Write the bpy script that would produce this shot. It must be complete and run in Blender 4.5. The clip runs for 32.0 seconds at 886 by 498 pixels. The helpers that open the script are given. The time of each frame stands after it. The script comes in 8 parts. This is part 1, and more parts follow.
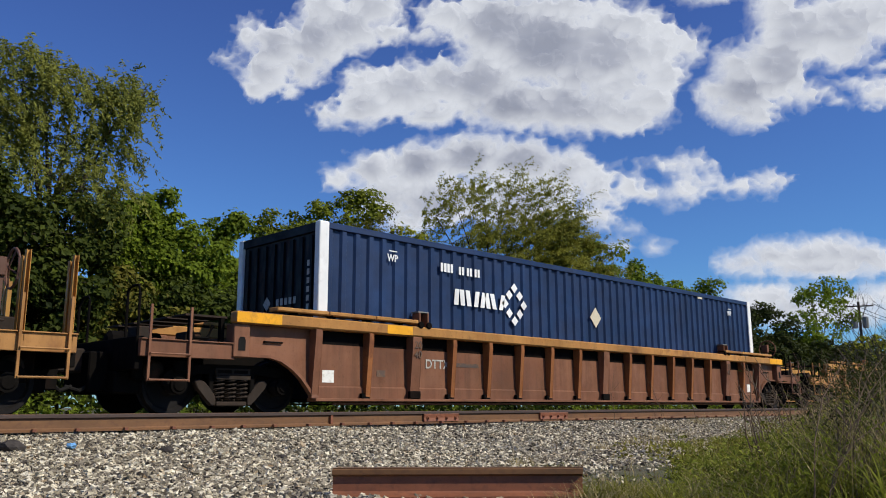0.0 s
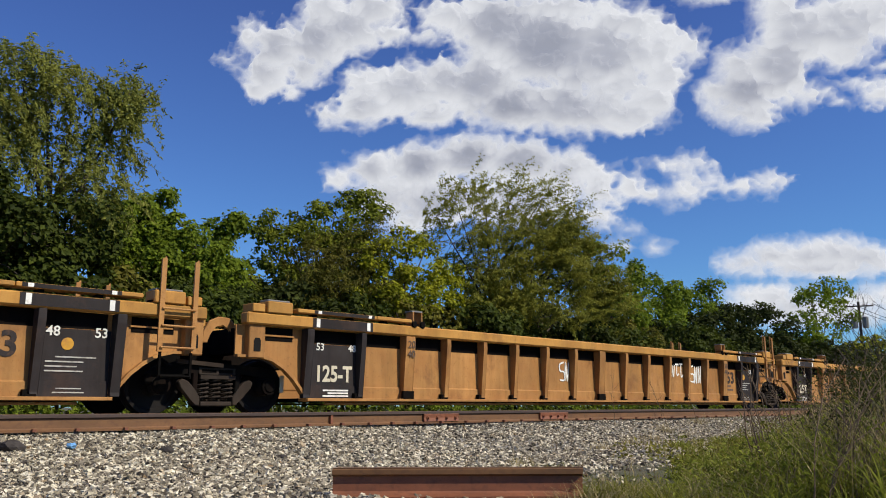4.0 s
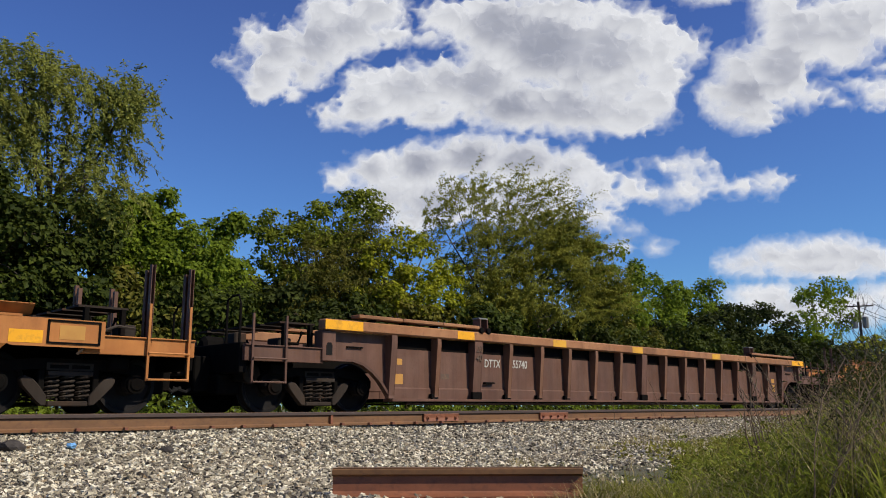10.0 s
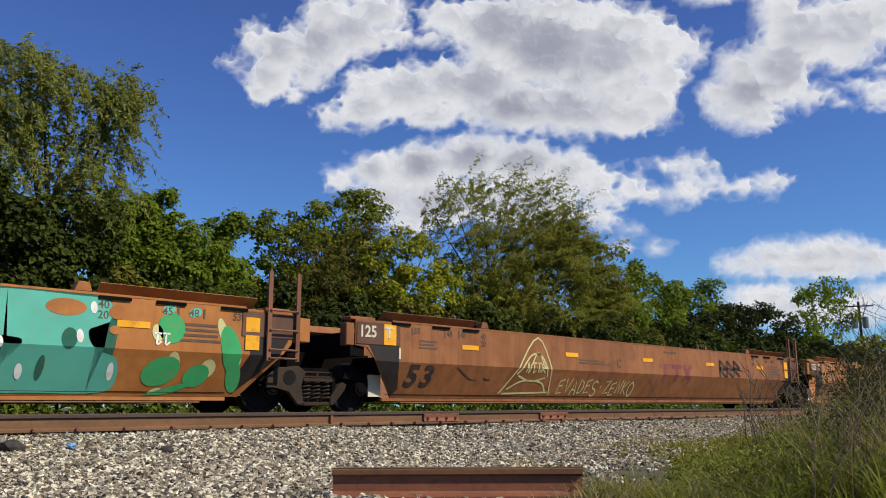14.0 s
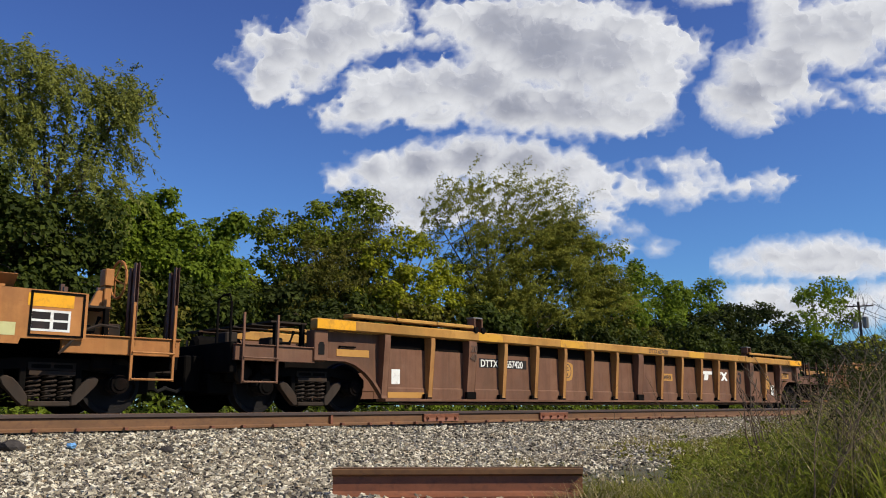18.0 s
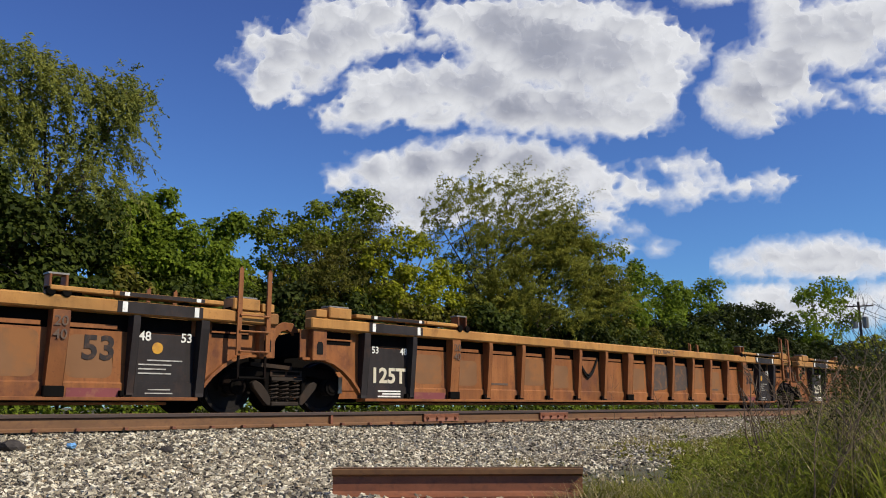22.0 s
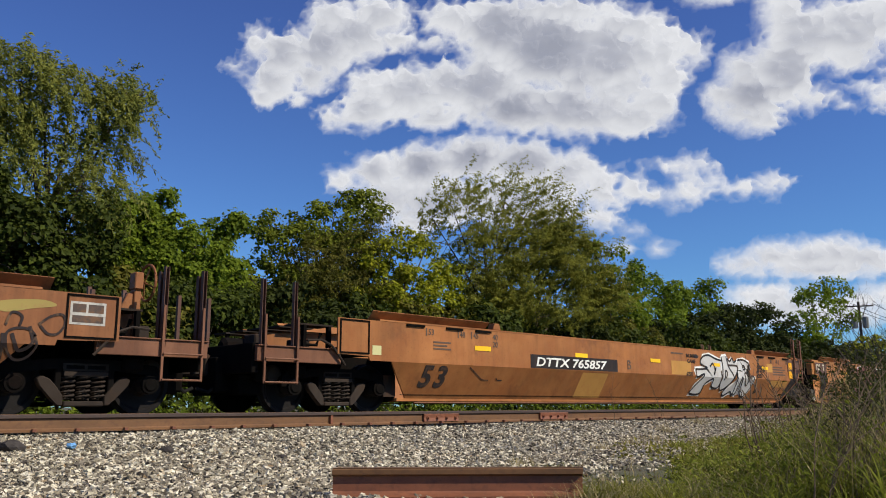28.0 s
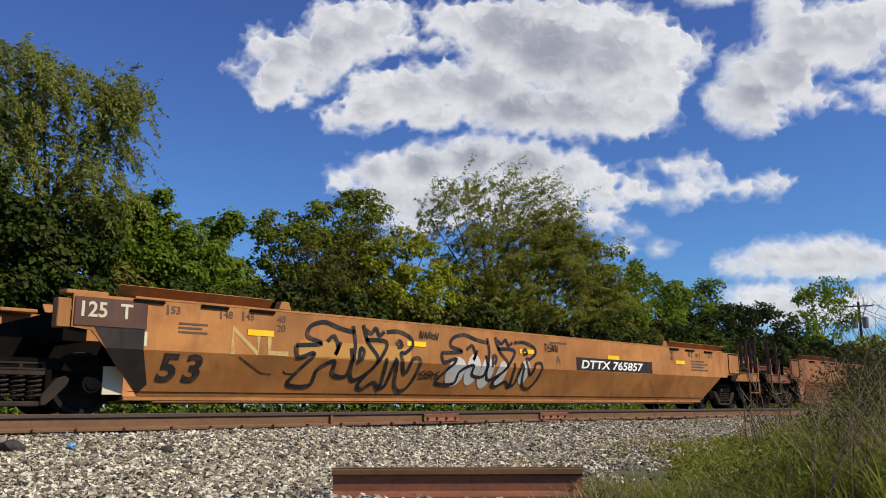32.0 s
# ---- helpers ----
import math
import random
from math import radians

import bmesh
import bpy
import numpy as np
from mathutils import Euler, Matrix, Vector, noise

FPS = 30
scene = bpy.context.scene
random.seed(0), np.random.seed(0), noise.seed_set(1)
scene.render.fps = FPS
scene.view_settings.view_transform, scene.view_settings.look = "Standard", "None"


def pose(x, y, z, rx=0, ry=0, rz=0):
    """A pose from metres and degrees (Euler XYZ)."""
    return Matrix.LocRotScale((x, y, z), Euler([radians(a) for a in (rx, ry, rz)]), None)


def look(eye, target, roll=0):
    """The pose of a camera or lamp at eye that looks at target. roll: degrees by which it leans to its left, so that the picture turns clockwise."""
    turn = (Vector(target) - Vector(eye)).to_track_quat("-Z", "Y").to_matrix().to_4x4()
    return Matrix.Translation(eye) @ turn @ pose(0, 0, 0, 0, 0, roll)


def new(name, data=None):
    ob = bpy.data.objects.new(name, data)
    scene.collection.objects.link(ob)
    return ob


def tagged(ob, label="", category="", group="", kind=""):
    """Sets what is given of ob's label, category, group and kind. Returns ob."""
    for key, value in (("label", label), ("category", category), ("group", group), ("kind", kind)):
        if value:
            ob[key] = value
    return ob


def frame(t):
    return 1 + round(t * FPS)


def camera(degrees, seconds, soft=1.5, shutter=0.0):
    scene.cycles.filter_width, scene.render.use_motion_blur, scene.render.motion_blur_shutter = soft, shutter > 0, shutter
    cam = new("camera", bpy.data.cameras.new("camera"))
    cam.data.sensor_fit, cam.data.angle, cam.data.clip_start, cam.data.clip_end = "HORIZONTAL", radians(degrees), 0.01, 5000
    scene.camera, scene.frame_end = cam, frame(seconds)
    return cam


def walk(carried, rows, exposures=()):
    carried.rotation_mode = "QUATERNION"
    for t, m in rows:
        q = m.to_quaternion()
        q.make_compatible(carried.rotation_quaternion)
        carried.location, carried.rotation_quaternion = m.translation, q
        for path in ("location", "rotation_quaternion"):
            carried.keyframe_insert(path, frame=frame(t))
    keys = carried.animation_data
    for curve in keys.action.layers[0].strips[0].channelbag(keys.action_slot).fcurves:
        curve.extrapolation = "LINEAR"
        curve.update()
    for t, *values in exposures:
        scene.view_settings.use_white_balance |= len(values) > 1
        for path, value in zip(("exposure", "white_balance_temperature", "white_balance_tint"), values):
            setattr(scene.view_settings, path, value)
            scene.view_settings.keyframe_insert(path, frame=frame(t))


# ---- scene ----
import itertools

# ---- camera: on a low stand beside the track, looking along it at 45 degrees ----
EYE = look((0, 0, 0.106), (13.8244, 13.9431, 3.911), -0.165)
cam = camera(57.15, 32.0, soft=1.0)
walk(cam, [(0, EYE), (32.0, EYE)], exposures=[(0, -0.1, 6150, 10), (1.0, -0.04, 6180, 10), (3.0, 0.0, 6280, 10), (8.0, 0.0, 6370, 10), (32.0, 0.0, 6370, 10)])

# ---- light: high spring sun behind the camera's right shoulder, clear sky ----
SUN_AZ, SUN_EL = radians(158), radians(42)
TO_SUN = Vector((math.sin(SUN_AZ) * math.cos(SUN_EL), math.cos(SUN_AZ) * math.cos(SUN_EL), math.sin(SUN_EL)))
world = bpy.data.worlds.new("sky")
scene.world = world
world.use_nodes = True
sky = world.node_tree.nodes.new("ShaderNodeTexSky")
sky.sky_type, sky.sun_disc = "NISHITA", False
sky.sun_elevation, sky.sun_rotation = SUN_EL, SUN_AZ
sky.air_density, sky.dust_density, sky.ozone_density = 1.0, 0.3, 2.0
rich = world.node_tree.nodes.new("ShaderNodeMix")
rich.data_type, rich.blend_type = "RGBA", "MULTIPLY"
rich.inputs[0].default_value = 1.0
air, up, haze = (world.node_tree.nodes.new("ShaderNode" + k) for k in ("TexCoord", "SeparateXYZ", "ValToRGB"))
haze.color_ramp.elements[0].position, haze.color_ramp.elements[0].color = 0.06, (0.72, 1.24, 1.78, 1)
haze.color_ramp.elements[1].position, haze.color_ramp.elements[1].color = 0.48, (0.74, 0.93, 1.66, 1)
world.node_tree.links.new(air.outputs["Generated"], up.inputs[0])
world.node_tree.links.new(up.outputs[2], haze.inputs[0])
world.node_tree.links.new(haze.outputs[0], rich.inputs[7])
world.node_tree.links.new(sky.outputs[0], rich.inputs[6])
world.node_tree.links.new(rich.outputs[2], world.node_tree.nodes["Background"].inputs[0])
world.node_tree.nodes["Background"].inputs[1].default_value = 0.068
sun = new("sun", bpy.data.lights.new("sun", "SUN"))
sun.data.energy, sun.data.angle, sun.data.color = 5.0, radians(0.53), (1.0, 0.92, 0.77)
sun.matrix_world = look(TO_SUN * 60, (0, 0, 0))

TRACK_Y = 12.278      # centre line of the track, rail tops at z = 0
GROUND_Z = -0.47
BODY = 16.07          # length of a well at its bottom


# ---- materials ----
class Shade:
    """A node material with short ways to chain its nodes."""

    def __init__(self, name, rough=0.6, metal=0.0):
        self.m = bpy.data.materials.new(name)
        self.m.use_nodes = True
        self.t = self.m.node_tree
        self.b = self.t.nodes["Principled BSDF"]
        self.b.inputs["Roughness"].default_value = rough
        self.b.inputs["Metallic"].default_value = metal
        self.own = False      # True: every object gets stains of its own

    def node(self, kind):
        return self.t.nodes.new("ShaderNode" + kind)

    def link(self, a, b):
        self.t.links.new(a, b)

    def grain(self, scale, detail=5, rough=0.6, stretch=(1, 1, 1), space="Object"):
        co, mp, no = self.node("TexCoord"), self.node("Mapping"), self.node("TexNoise")
        mp.inputs["Scale"].default_value = stretch
        no.inputs["Scale"].default_value, no.inputs["Detail"].default_value, no.inputs["Roughness"].default_value = scale, detail, rough
        self.link(co.outputs[space], mp.inputs["Vector"])
        if self.own:
            far = self.node("VectorMath")
            far.operation = "SCALE"
            far.inputs[0].default_value = (70, 70, 70)
            self.link(self.node("ObjectInfo").outputs["Random"], far.inputs["Scale"])
            self.link(far.outputs[0], mp.inputs["Location"])
        self.link(mp.outputs[0], no.inputs["Vector"])
        return no.outputs[0]

    def island(self):
        return self.node("NewGeometry").outputs["Random Per Island"]

    def chance(self):
        return self.node("ObjectInfo").outputs["Random"]

    def steps(self, fac, stops):
        r = self.node("ValToRGB")
        while len(r.color_ramp.elements) < len(stops):
            r.color_ramp.elements.new(0.5)
        for e, (p, c) in zip(r.color_ramp.elements, stops):
            e.position = p
            e.color = (*c, 1) if isinstance(c, tuple) else (c, c, c, 1)
        self.link(fac, r.inputs[0])
        return r.outputs[0]

    def mix(self, fac, a, b, how="MIX"):
        x = self.node("Mix")
        x.data_type, x.blend_type = "RGBA", how
        for k, v in ((0, fac), (6, a), (7, b)):
            if isinstance(v, (int, float)):
                x.inputs[k].default_value = v if k == 0 else (v, v, v, 1)
            elif isinstance(v, tuple):
                x.inputs[k].default_value = (*v, 1)
            else:
                self.link(v, x.inputs[k])
        return x.outputs[2]

    def colour(self, c):
        if isinstance(c, tuple):
            self.b.inputs["Base Color"].default_value = (*c, 1)
        else:
            self.link(c, self.b.inputs["Base Color"])
        return self

    def bump(self, fac, strength=0.3, distance=0.01):
        x = self.node("Bump")
        x.inputs["Strength"].default_value, x.inputs["Distance"].default_value = strength, distance
        self.link(fac, x.inputs["Height"])
        self.link(x.outputs[0], self.b.inputs["Normal"])
        return self

    def rough(self, fac, lo, hi):
        self.link(self.steps(fac, [(0.3, lo), (0.7, hi)]), self.b.inputs["Roughness"])
        return self


def tone(c, k):
    return tuple(min(1.0, v * k) for v in c)


def weathered(name, base, rust=(0.11, 0.045, 0.02), dirt=0.55, wear=0.5, rough=0.55, gloss=0.35):
    """Old railway paint: sun-faded patches, streaks of dirt that run down, rust that breaks through."""
    s = Shade(name, rough)
    s.own = True
    s.b.inputs["Specular IOR Level"].default_value = gloss * 0.6
    base = tone(base, 0.86)
    fade = s.steps(s.grain(0.55, 4), [(0.3, tone(base, 0.62)), (0.5, base), (0.7, tone(base, 1.25))])
    blotch = s.steps(s.grain(2.4, 5, 0.6), [(0.4, 0.0), (0.7, 0.6)])
    fade = s.mix(blotch, fade, (base[0] * 0.80, base[1] * 0.66, base[2] * 0.6))
    streak = s.steps(s.grain(3.0, 6, 0.65, (1.8, 1.8, 0.12)), [(0.45, 0.0), (0.75, dirt)])
    col = s.mix(streak, fade, tone(base, 0.36))
    patch_ = s.steps(s.grain(1.5, 8, 0.7, (1, 1, 0.7)), [(0.54, 0.0), (0.64, wear)])
    col = s.mix(patch_, col, rust)
    speck = s.steps(s.grain(24, 3, 0.6), [(0.6, 0.0), (0.68, 0.6 * wear)])
    col = s.mix(speck, col, tone(rust, 0.7))
    s.colour(col).bump(s.grain(7, 6, 0.65), 0.3, 0.012)
    dent = s.node("Bump")
    dent.inputs["Strength"].default_value, dent.inputs["Distance"].default_value = 0.22, 0.08
    s.link(s.grain(1.1, 2, 0.4, (0.7, 1, 1)), dent.inputs["Height"])
    s.link(dent.outputs[0], s.t.nodes["Bump"].inputs["Normal"])
    s.rough(s.grain(3, 4), rough - 0.1, rough + 0.2)
    return s.m


def plain(name, base, rough=0.6, metal=0.0, var=0.18, scale=6.0):
    s = Shade(name, rough, metal)
    s.b.inputs["Specular IOR Level"].default_value = 0.12 if rough > 0.55 else 0.5
    s.colour(s.steps(s.grain(scale, 5), [(0.3, tone(base, 1 - var)), (0.7, tone(base, 1 + var))]))
    s.bump(s.grain(scale * 5, 4), 0.15, 0.004)
    return s.m


def worn(name, base, under, amount=0.5, scale=5.0):
    """Stencil or spray paint that has partly gone from the steel below it."""
    s = Shade(name, 0.7)
    s.b.inputs["Specular IOR Level"].default_value = 0.15
    f = s.steps(s.grain(scale, 7, 0.7), [(0.5, 0.0), (0.62, amount)])
    g = s.steps(s.grain(1.3, 3), [(0.3, tone(base, 0.85)), (0.7, tone(base, 1.1))])
    s.colour(s.mix(f, g, under))
    return s.m


PAINT = {
    "oxide": weathered("oxide_red_paint", (0.225, 0.10, 0.052), wear=0.45),
    "ochre": weathered("faded_ochre_paint", (0.45, 0.222, 0.066), wear=0.42, dirt=0.5),
    "orange": weathered("orange_brown_paint", (0.46, 0.180, 0.046), wear=0.25, dirt=0.3),
    "umber": weathered("dark_umber_paint", (0.15, 0.078, 0.052), wear=0.4),
    "tan": weathered("tan_orange_paint", (0.47, 0.200, 0.056), wear=0.25, dirt=0.3),
    "brown": weathered("red_brown_paint", (0.31, 0.125, 0.046), wear=0.4),
    "drab": weathered("drab_brown_paint", (0.20, 0.100, 0.056), wear=0.35),
    "rusty": weathered("rusty_orange_paint", (0.31, 0.118, 0.036), rust=(0.085, 0.030, 0.020), wear=0.55, dirt=0.6),
    "russet": weathered("russet_brown_paint", (0.40, 0.158, 0.048), wear=0.35, dirt=0.35),
}
CHORD_OCHRE = weathered("ochre_chord_paint", (0.54, 0.275, 0.06), wear=0.3, dirt=0.3)
CHORD_RUST = weathered("rusty_ochre_chord_paint", (0.50, 0.245, 0.065), wear=0.55, dirt=0.4)
CHORD_BROWN = weathered("brown_chord_paint", (0.36, 0.17, 0.075), wear=0.5, dirt=0.3)
BLACK_PAINT = weathered("black_panel_paint", (0.038, 0.032, 0.030), rust=(0.08, 0.045, 0.03), wear=0.4, gloss=0.2)
YELLOW = worn("yellow_safety_paint", (0.78, 0.36, 0.02), (0.30, 0.15, 0.04), 0.4)
CHORD_YELLOW = worn("faded_yellow_chord_paint", (0.60, 0.31, 0.04), (0.34, 0.16, 0.05), 0.75, 3.0)
STRIPE = worn("yellow_reflector_tape", (0.90, 0.52, 0.02), (0.6, 0.3, 0.03), 0.25)
WHITE_MARK = worn("white_stencil_paint", (0.78, 0.76, 0.68), (0.3, 0.2, 0.12), 0.35, 9)
DARK_MARK = worn("dark_stencil_paint", (0.035, 0.028, 0.026), (0.16, 0.08, 0.04), 0.4, 7)
GREY_MARK = worn("dull_grey_stencil", (0.11, 0.075, 0.055), (0.22, 0.12, 0.06), 0.5, 9)
GREY_PRINT = worn("faded_white_print", (0.46, 0.43, 0.37), (0.12, 0.09, 0.07), 0.5, 12)
CREAM = worn("cream_label_paper", (0.62, 0.55, 0.40), (0.45, 0.35, 0.2), 0.3)
IRON = weathered("dirty_cast_iron", (0.040, 0.031, 0.024), wear=0.4, rough=0.75, gloss=0.15)
# near-black base carries the shade below the cars in its colour
DARK_IRON = weathered("dark_shaded_underframe_steel", (0.009, 0.008, 0.007), rust=(0.02, 0.011, 0.008), wear=0.4, rough=0.85, gloss=0.04)
CAST = weathered("grey_brown_cast_steel", (0.050, 0.038, 0.029), rust=(0.06, 0.035, 0.02), wear=0.5, rough=0.75, gloss=0.15)
# wheel colour dimmed too, for the shade they turn in
TREAD = plain("worn_shaded_wheel_steel", (0.013, 0.011, 0.010), 0.7, 0.1)
# black for hoses and lines, and for the shade inside uncut holes
HOLE = plain("dark_opening", (0.012, 0.011, 0.01), 0.9)
BOX_BLUE = weathered("navy_container_paint", (0.020, 0.042, 0.108), rust=(0.05, 0.05, 0.07), wear=0.12, dirt=0.2, rough=0.45)
# same navy darkened: the end walls' shade is put into the colour
BOX_SHADED = weathered("navy_container_shaded_end", (0.004, 0.006, 0.012), wear=0.2, rough=0.5)
BOX_WHITE = worn("white_container_paint", (0.80, 0.79, 0.75), (0.4, 0.35, 0.3), 0.2)
GALV = plain("dull_grey_steel", (0.22, 0.20, 0.17), 0.5, 0.5)


def rail_steel(name, base, top):
    s = Shade(name, 0.7)
    g = s.steps(s.grain(3, 6, 0.65, (0.5, 1, 2)), [(0.3, tone(base, 0.7)), (0.7, tone(base, 1.25))])
    g = s.mix(s.steps(s.grain(22, 5), [(0.5, 0.0), (0.7, 0.55)]), g, top)
    s.colour(g).bump(s.grain(30, 6), 0.3, 0.004)
    return s.m


RUST_RAIL = rail_steel("rusty_rail_steel", (0.150, 0.068, 0.022), (0.085, 0.034, 0.014))
RAIL_SIDE = rail_steel("dark_rail_head_side", (0.055, 0.032, 0.022), (0.03, 0.02, 0.015))
RUST_RED = rail_steel("red_rusted_rail_steel", (0.215, 0.072, 0.030), (0.10, 0.034, 0.017))
POLISHED = plain("polished_rail_head", (0.34, 0.30, 0.27), 0.32, 0.9)
CREOSOTE = plain("creosoted_tie_wood", (0.06, 0.045, 0.035), 0.85, 0, 0.35, 9)


# ---- mesh helpers ----
def part(name, bm, material, parent, label="", bevel=0.0):
    """Links a bmesh as one mesh object under a thing or a part."""
    if bevel:
        bmesh.ops.bevel(bm, geom=bm.edges[:], offset=bevel, segments=1, affect="EDGES", profile=0.5)
    bmesh.ops.recalc_face_normals(bm, faces=bm.faces[:])
    me = bpy.data.meshes.new(name)
    bm.to_mesh(me)
    bm.free()
    me.materials.append(material)
    return put(name, me, parent, label)


def put(name, me, parent, label="", at=(0, 0, 0)):
    ob = new(name, me)
    ob.parent = parent
    ob.location = at
    return tagged(ob, label) if label else ob


def box(bm, x0, x1, y0, y1, z0, z1):
    v = [bm.verts.new((x, y, z)) for x in (x0, x1) for y in (y0, y1) for z in (z0, z1)]
    for f in ((0, 1, 3, 2), (4, 6, 7, 5), (0, 4, 5, 1), (2, 3, 7, 6), (0, 2, 6, 4), (1, 5, 7, 3)):
        bm.faces.new([v[i] for i in f])
    return bm


def boxes(*rows):
    bm = bmesh.new()
    for r in rows:
        box(bm, *r)
    return bm


def prism(bm, pts, a0, a1, axis="y"):
    """A polygon pushed through from a0 to a1. axis y: points are (x, z); axis x: points are (y, z); axis z: (x, y)."""
    def at(p, a):
        return {"y": (p[0], a, p[1]), "x": (a, p[0], p[1]), "z": (p[0], p[1], a)}[axis]
    lo, hi = [bm.verts.new(at(p, a0)) for p in pts], [bm.verts.new(at(p, a1)) for p in pts]
    bm.faces.new(lo)
    bm.faces.new(hi[::-1])
    for i in range(len(pts)):
        j = (i + 1) % len(pts)
        bm.faces.new((lo[j], lo[i], hi[i], hi[j]))
    return bm


def tube(bm, pts, r, sides=6, closed=False):
    """A bar of round section along a polyline."""
    pts = [Vector(p) for p in pts]
    n, rings = len(pts), []
    for i, p in enumerate(pts):
        a = pts[i - 1] if (i or closed) else p
        b = pts[(i + 1) % n] if (i < n - 1 or closed) else p
        d = (b - a).normalized()
        u = d.cross(Vector((0, 0, 1)) if abs(d.z) < 0.9 else Vector((1, 0, 0))).normalized()
        w = d.cross(u)
        rr = r[i] if isinstance(r, (list, tuple)) else r
        rings.append([bm.verts.new(p + rr * (u * math.cos(k) + w * math.sin(k))) for k in (2 * math.pi * j / sides for j in range(sides))])
    for i in range(n if closed else n - 1):
        a, b = rings[i], rings[(i + 1) % n]
        for j in range(sides):
            bm.faces.new((a[j], a[(j + 1) % sides], b[(j + 1) % sides], b[j]))
    if not closed:
        bm.faces.new(rings[0][::-1])
        bm.faces.new(rings[-1])
    return bm


def disc(bm, cx, cz, y0, y1, profile, sides=24):
    """A turned body about a cross axis: profile rows are (share of the way from y0 to y1, radius)."""
    rings = []
    for s, r in profile:
        y = y0 + (y1 - y0) * s
        rings.append([bm.verts.new((cx + r * math.cos(2 * math.pi * k / sides), y, cz + r * math.sin(2 * math.pi * k / sides))) for k in range(sides)])
    for a, b in zip(rings, rings[1:]):
        for j in range(sides):
            bm.faces.new((a[j], a[(j + 1) % sides], b[(j + 1) % sides], b[j]))
    bm.faces.new(rings[0][::-1])
    bm.faces.new(rings[-1])
    return bm


def thing(name, label, category, group="", at=(0, 0, 0)):
    ob = new(name)
    ob.location = at
    ob.empty_display_size = 0.2
    return tagged(ob, label, category, group)


FONT_MESH = {}


def letters(text, height, x, z, y, material, parent, bold=0.02, shear=0.0, stretch=1.0, name="lettering"):
    """Stencilled writing on a side that faces the camera's side of the track; x, z: its lower left corner."""
    key = (text, height, bold, shear, stretch, material.name)
    if key not in FONT_MESH:
        cu = bpy.data.curves.new("font", "FONT")
        cu.body, cu.size, cu.offset, cu.shear, cu.resolution_u, cu.extrude = text, height * 1.38, bold * height, shear, 3, 0.002
        ob = bpy.data.objects.new("font", cu)
        scene.collection.objects.link(ob)
        bpy.context.view_layer.update()
        me = bpy.data.meshes.new_from_object(ob.evaluated_get(bpy.context.evaluated_depsgraph_get()))
        bpy.data.objects.remove(ob)
        me.transform(Matrix(((stretch, 0, 0, 0), (0, 0, -1, 0), (0, 1, 0, 0), (0, 0, 0, 1))))
        FONT_MESH[key] = apart(me, material)
    for me in FONT_MESH[key]:
        ob = put(name, me, parent, at=(x, y, z))
    return ob


def apart(me, material):
    """One mesh for each separate letter of a word."""
    bm = bmesh.new()
    bm.from_mesh(me)
    bmesh.ops.remove_doubles(bm, verts=bm.verts[:], dist=1e-5)
    seen, out = set(), []
    for v in bm.verts:
        if v in seen:
            continue
        isle, stack = {v}, [v]
        while stack:
            for e in stack.pop().link_edges:
                for w in e.verts:
                    if w not in isle:
                        isle.add(w)
                        stack.append(w)
        seen |= isle
        order = {w: k for k, w in enumerate(w for w in bm.verts if w in isle)}
        one = bpy.data.meshes.new("letter")
        one.from_pydata([w.co[:] for w in order], [], [[order[w] for w in f.verts] for f in bm.faces if f.verts[0] in isle])
        one.materials.append(material)
        out.append(one)
    bm.free()
    return out


MESHES = {}


def shared(name, key, maker, material, parent, label="", at=(0, 0, 0), bevel=0.0):
    """A part whose mesh is made once and then shared by all alike parts."""
    k = (key, material.name)
    if k not in MESHES:
        ob = part(name, maker(), material, parent, label, bevel)
        ob.location = at
        MESHES[k] = ob.data
        return ob
    return put(name, MESHES[k], parent, label, at)


# ---- trucks ----
def helix(bm, cx, y, z0, z1, r, turns, wire):
    n = turns * 8
    tube(bm, [(cx + r * math.cos(k * math.pi / 4), y + r * math.sin(k * math.pi / 4), z0 + (z1 - z0) * k / n) for k in range(n + 1)], wire, 4)


def side_frame(s):
    bm = bmesh.new()
    y0, y1 = s * 0.97, s * 1.09
    for k in (-1, 1):
        box(bm, *rng(k * 0.31, k * 0.39), *rng(y0, y1), 0.22, 0.62)
    return prism(bm, [(-1.12, 0.56), (-0.98, 0.68), (-0.42, 0.74), (0.42, 0.74), (0.98, 0.68), (1.12, 0.56), (1.12, 0.42), (1.0, 0.42), (0.96, 0.55), (0.42, 0.60), (-0.42, 0.60), (-0.96, 0.55), (-1.0, 0.42), (-1.12, 0.42)], y0, y1)


def tension_member(s):
    bm = bmesh.new()
    y0, y1 = s * 0.975, s * 1.10
    for k in (-1, 1):
        prism(bm, [(k * 0.62, 0.47), (k * 0.56, 0.52), (k * 0.46, 0.48), (k * 0.35, 0.37), (k * 0.27, 0.25), (k * 0.27, 0.13), (k * 0.34, 0.13), (k * 0.40, 0.22), (k * 0.58, 0.38)], y0, y1)
    box(bm, -0.26, 0.26, min(y0, y1), max(y0, y1), 0.12, 0.19)
    return bm


def springs(s):
    bm = bmesh.new()
    for cx in (-0.2, 0.0, 0.2):
        helix(bm, cx, s * 1.03, 0.21, 0.52, 0.085, 5, 0.017)
    box(bm, -0.29, 0.29, s * 1.03 - 0.1, s * 1.03 + 0.1, 0.52, 0.575)
    return bm


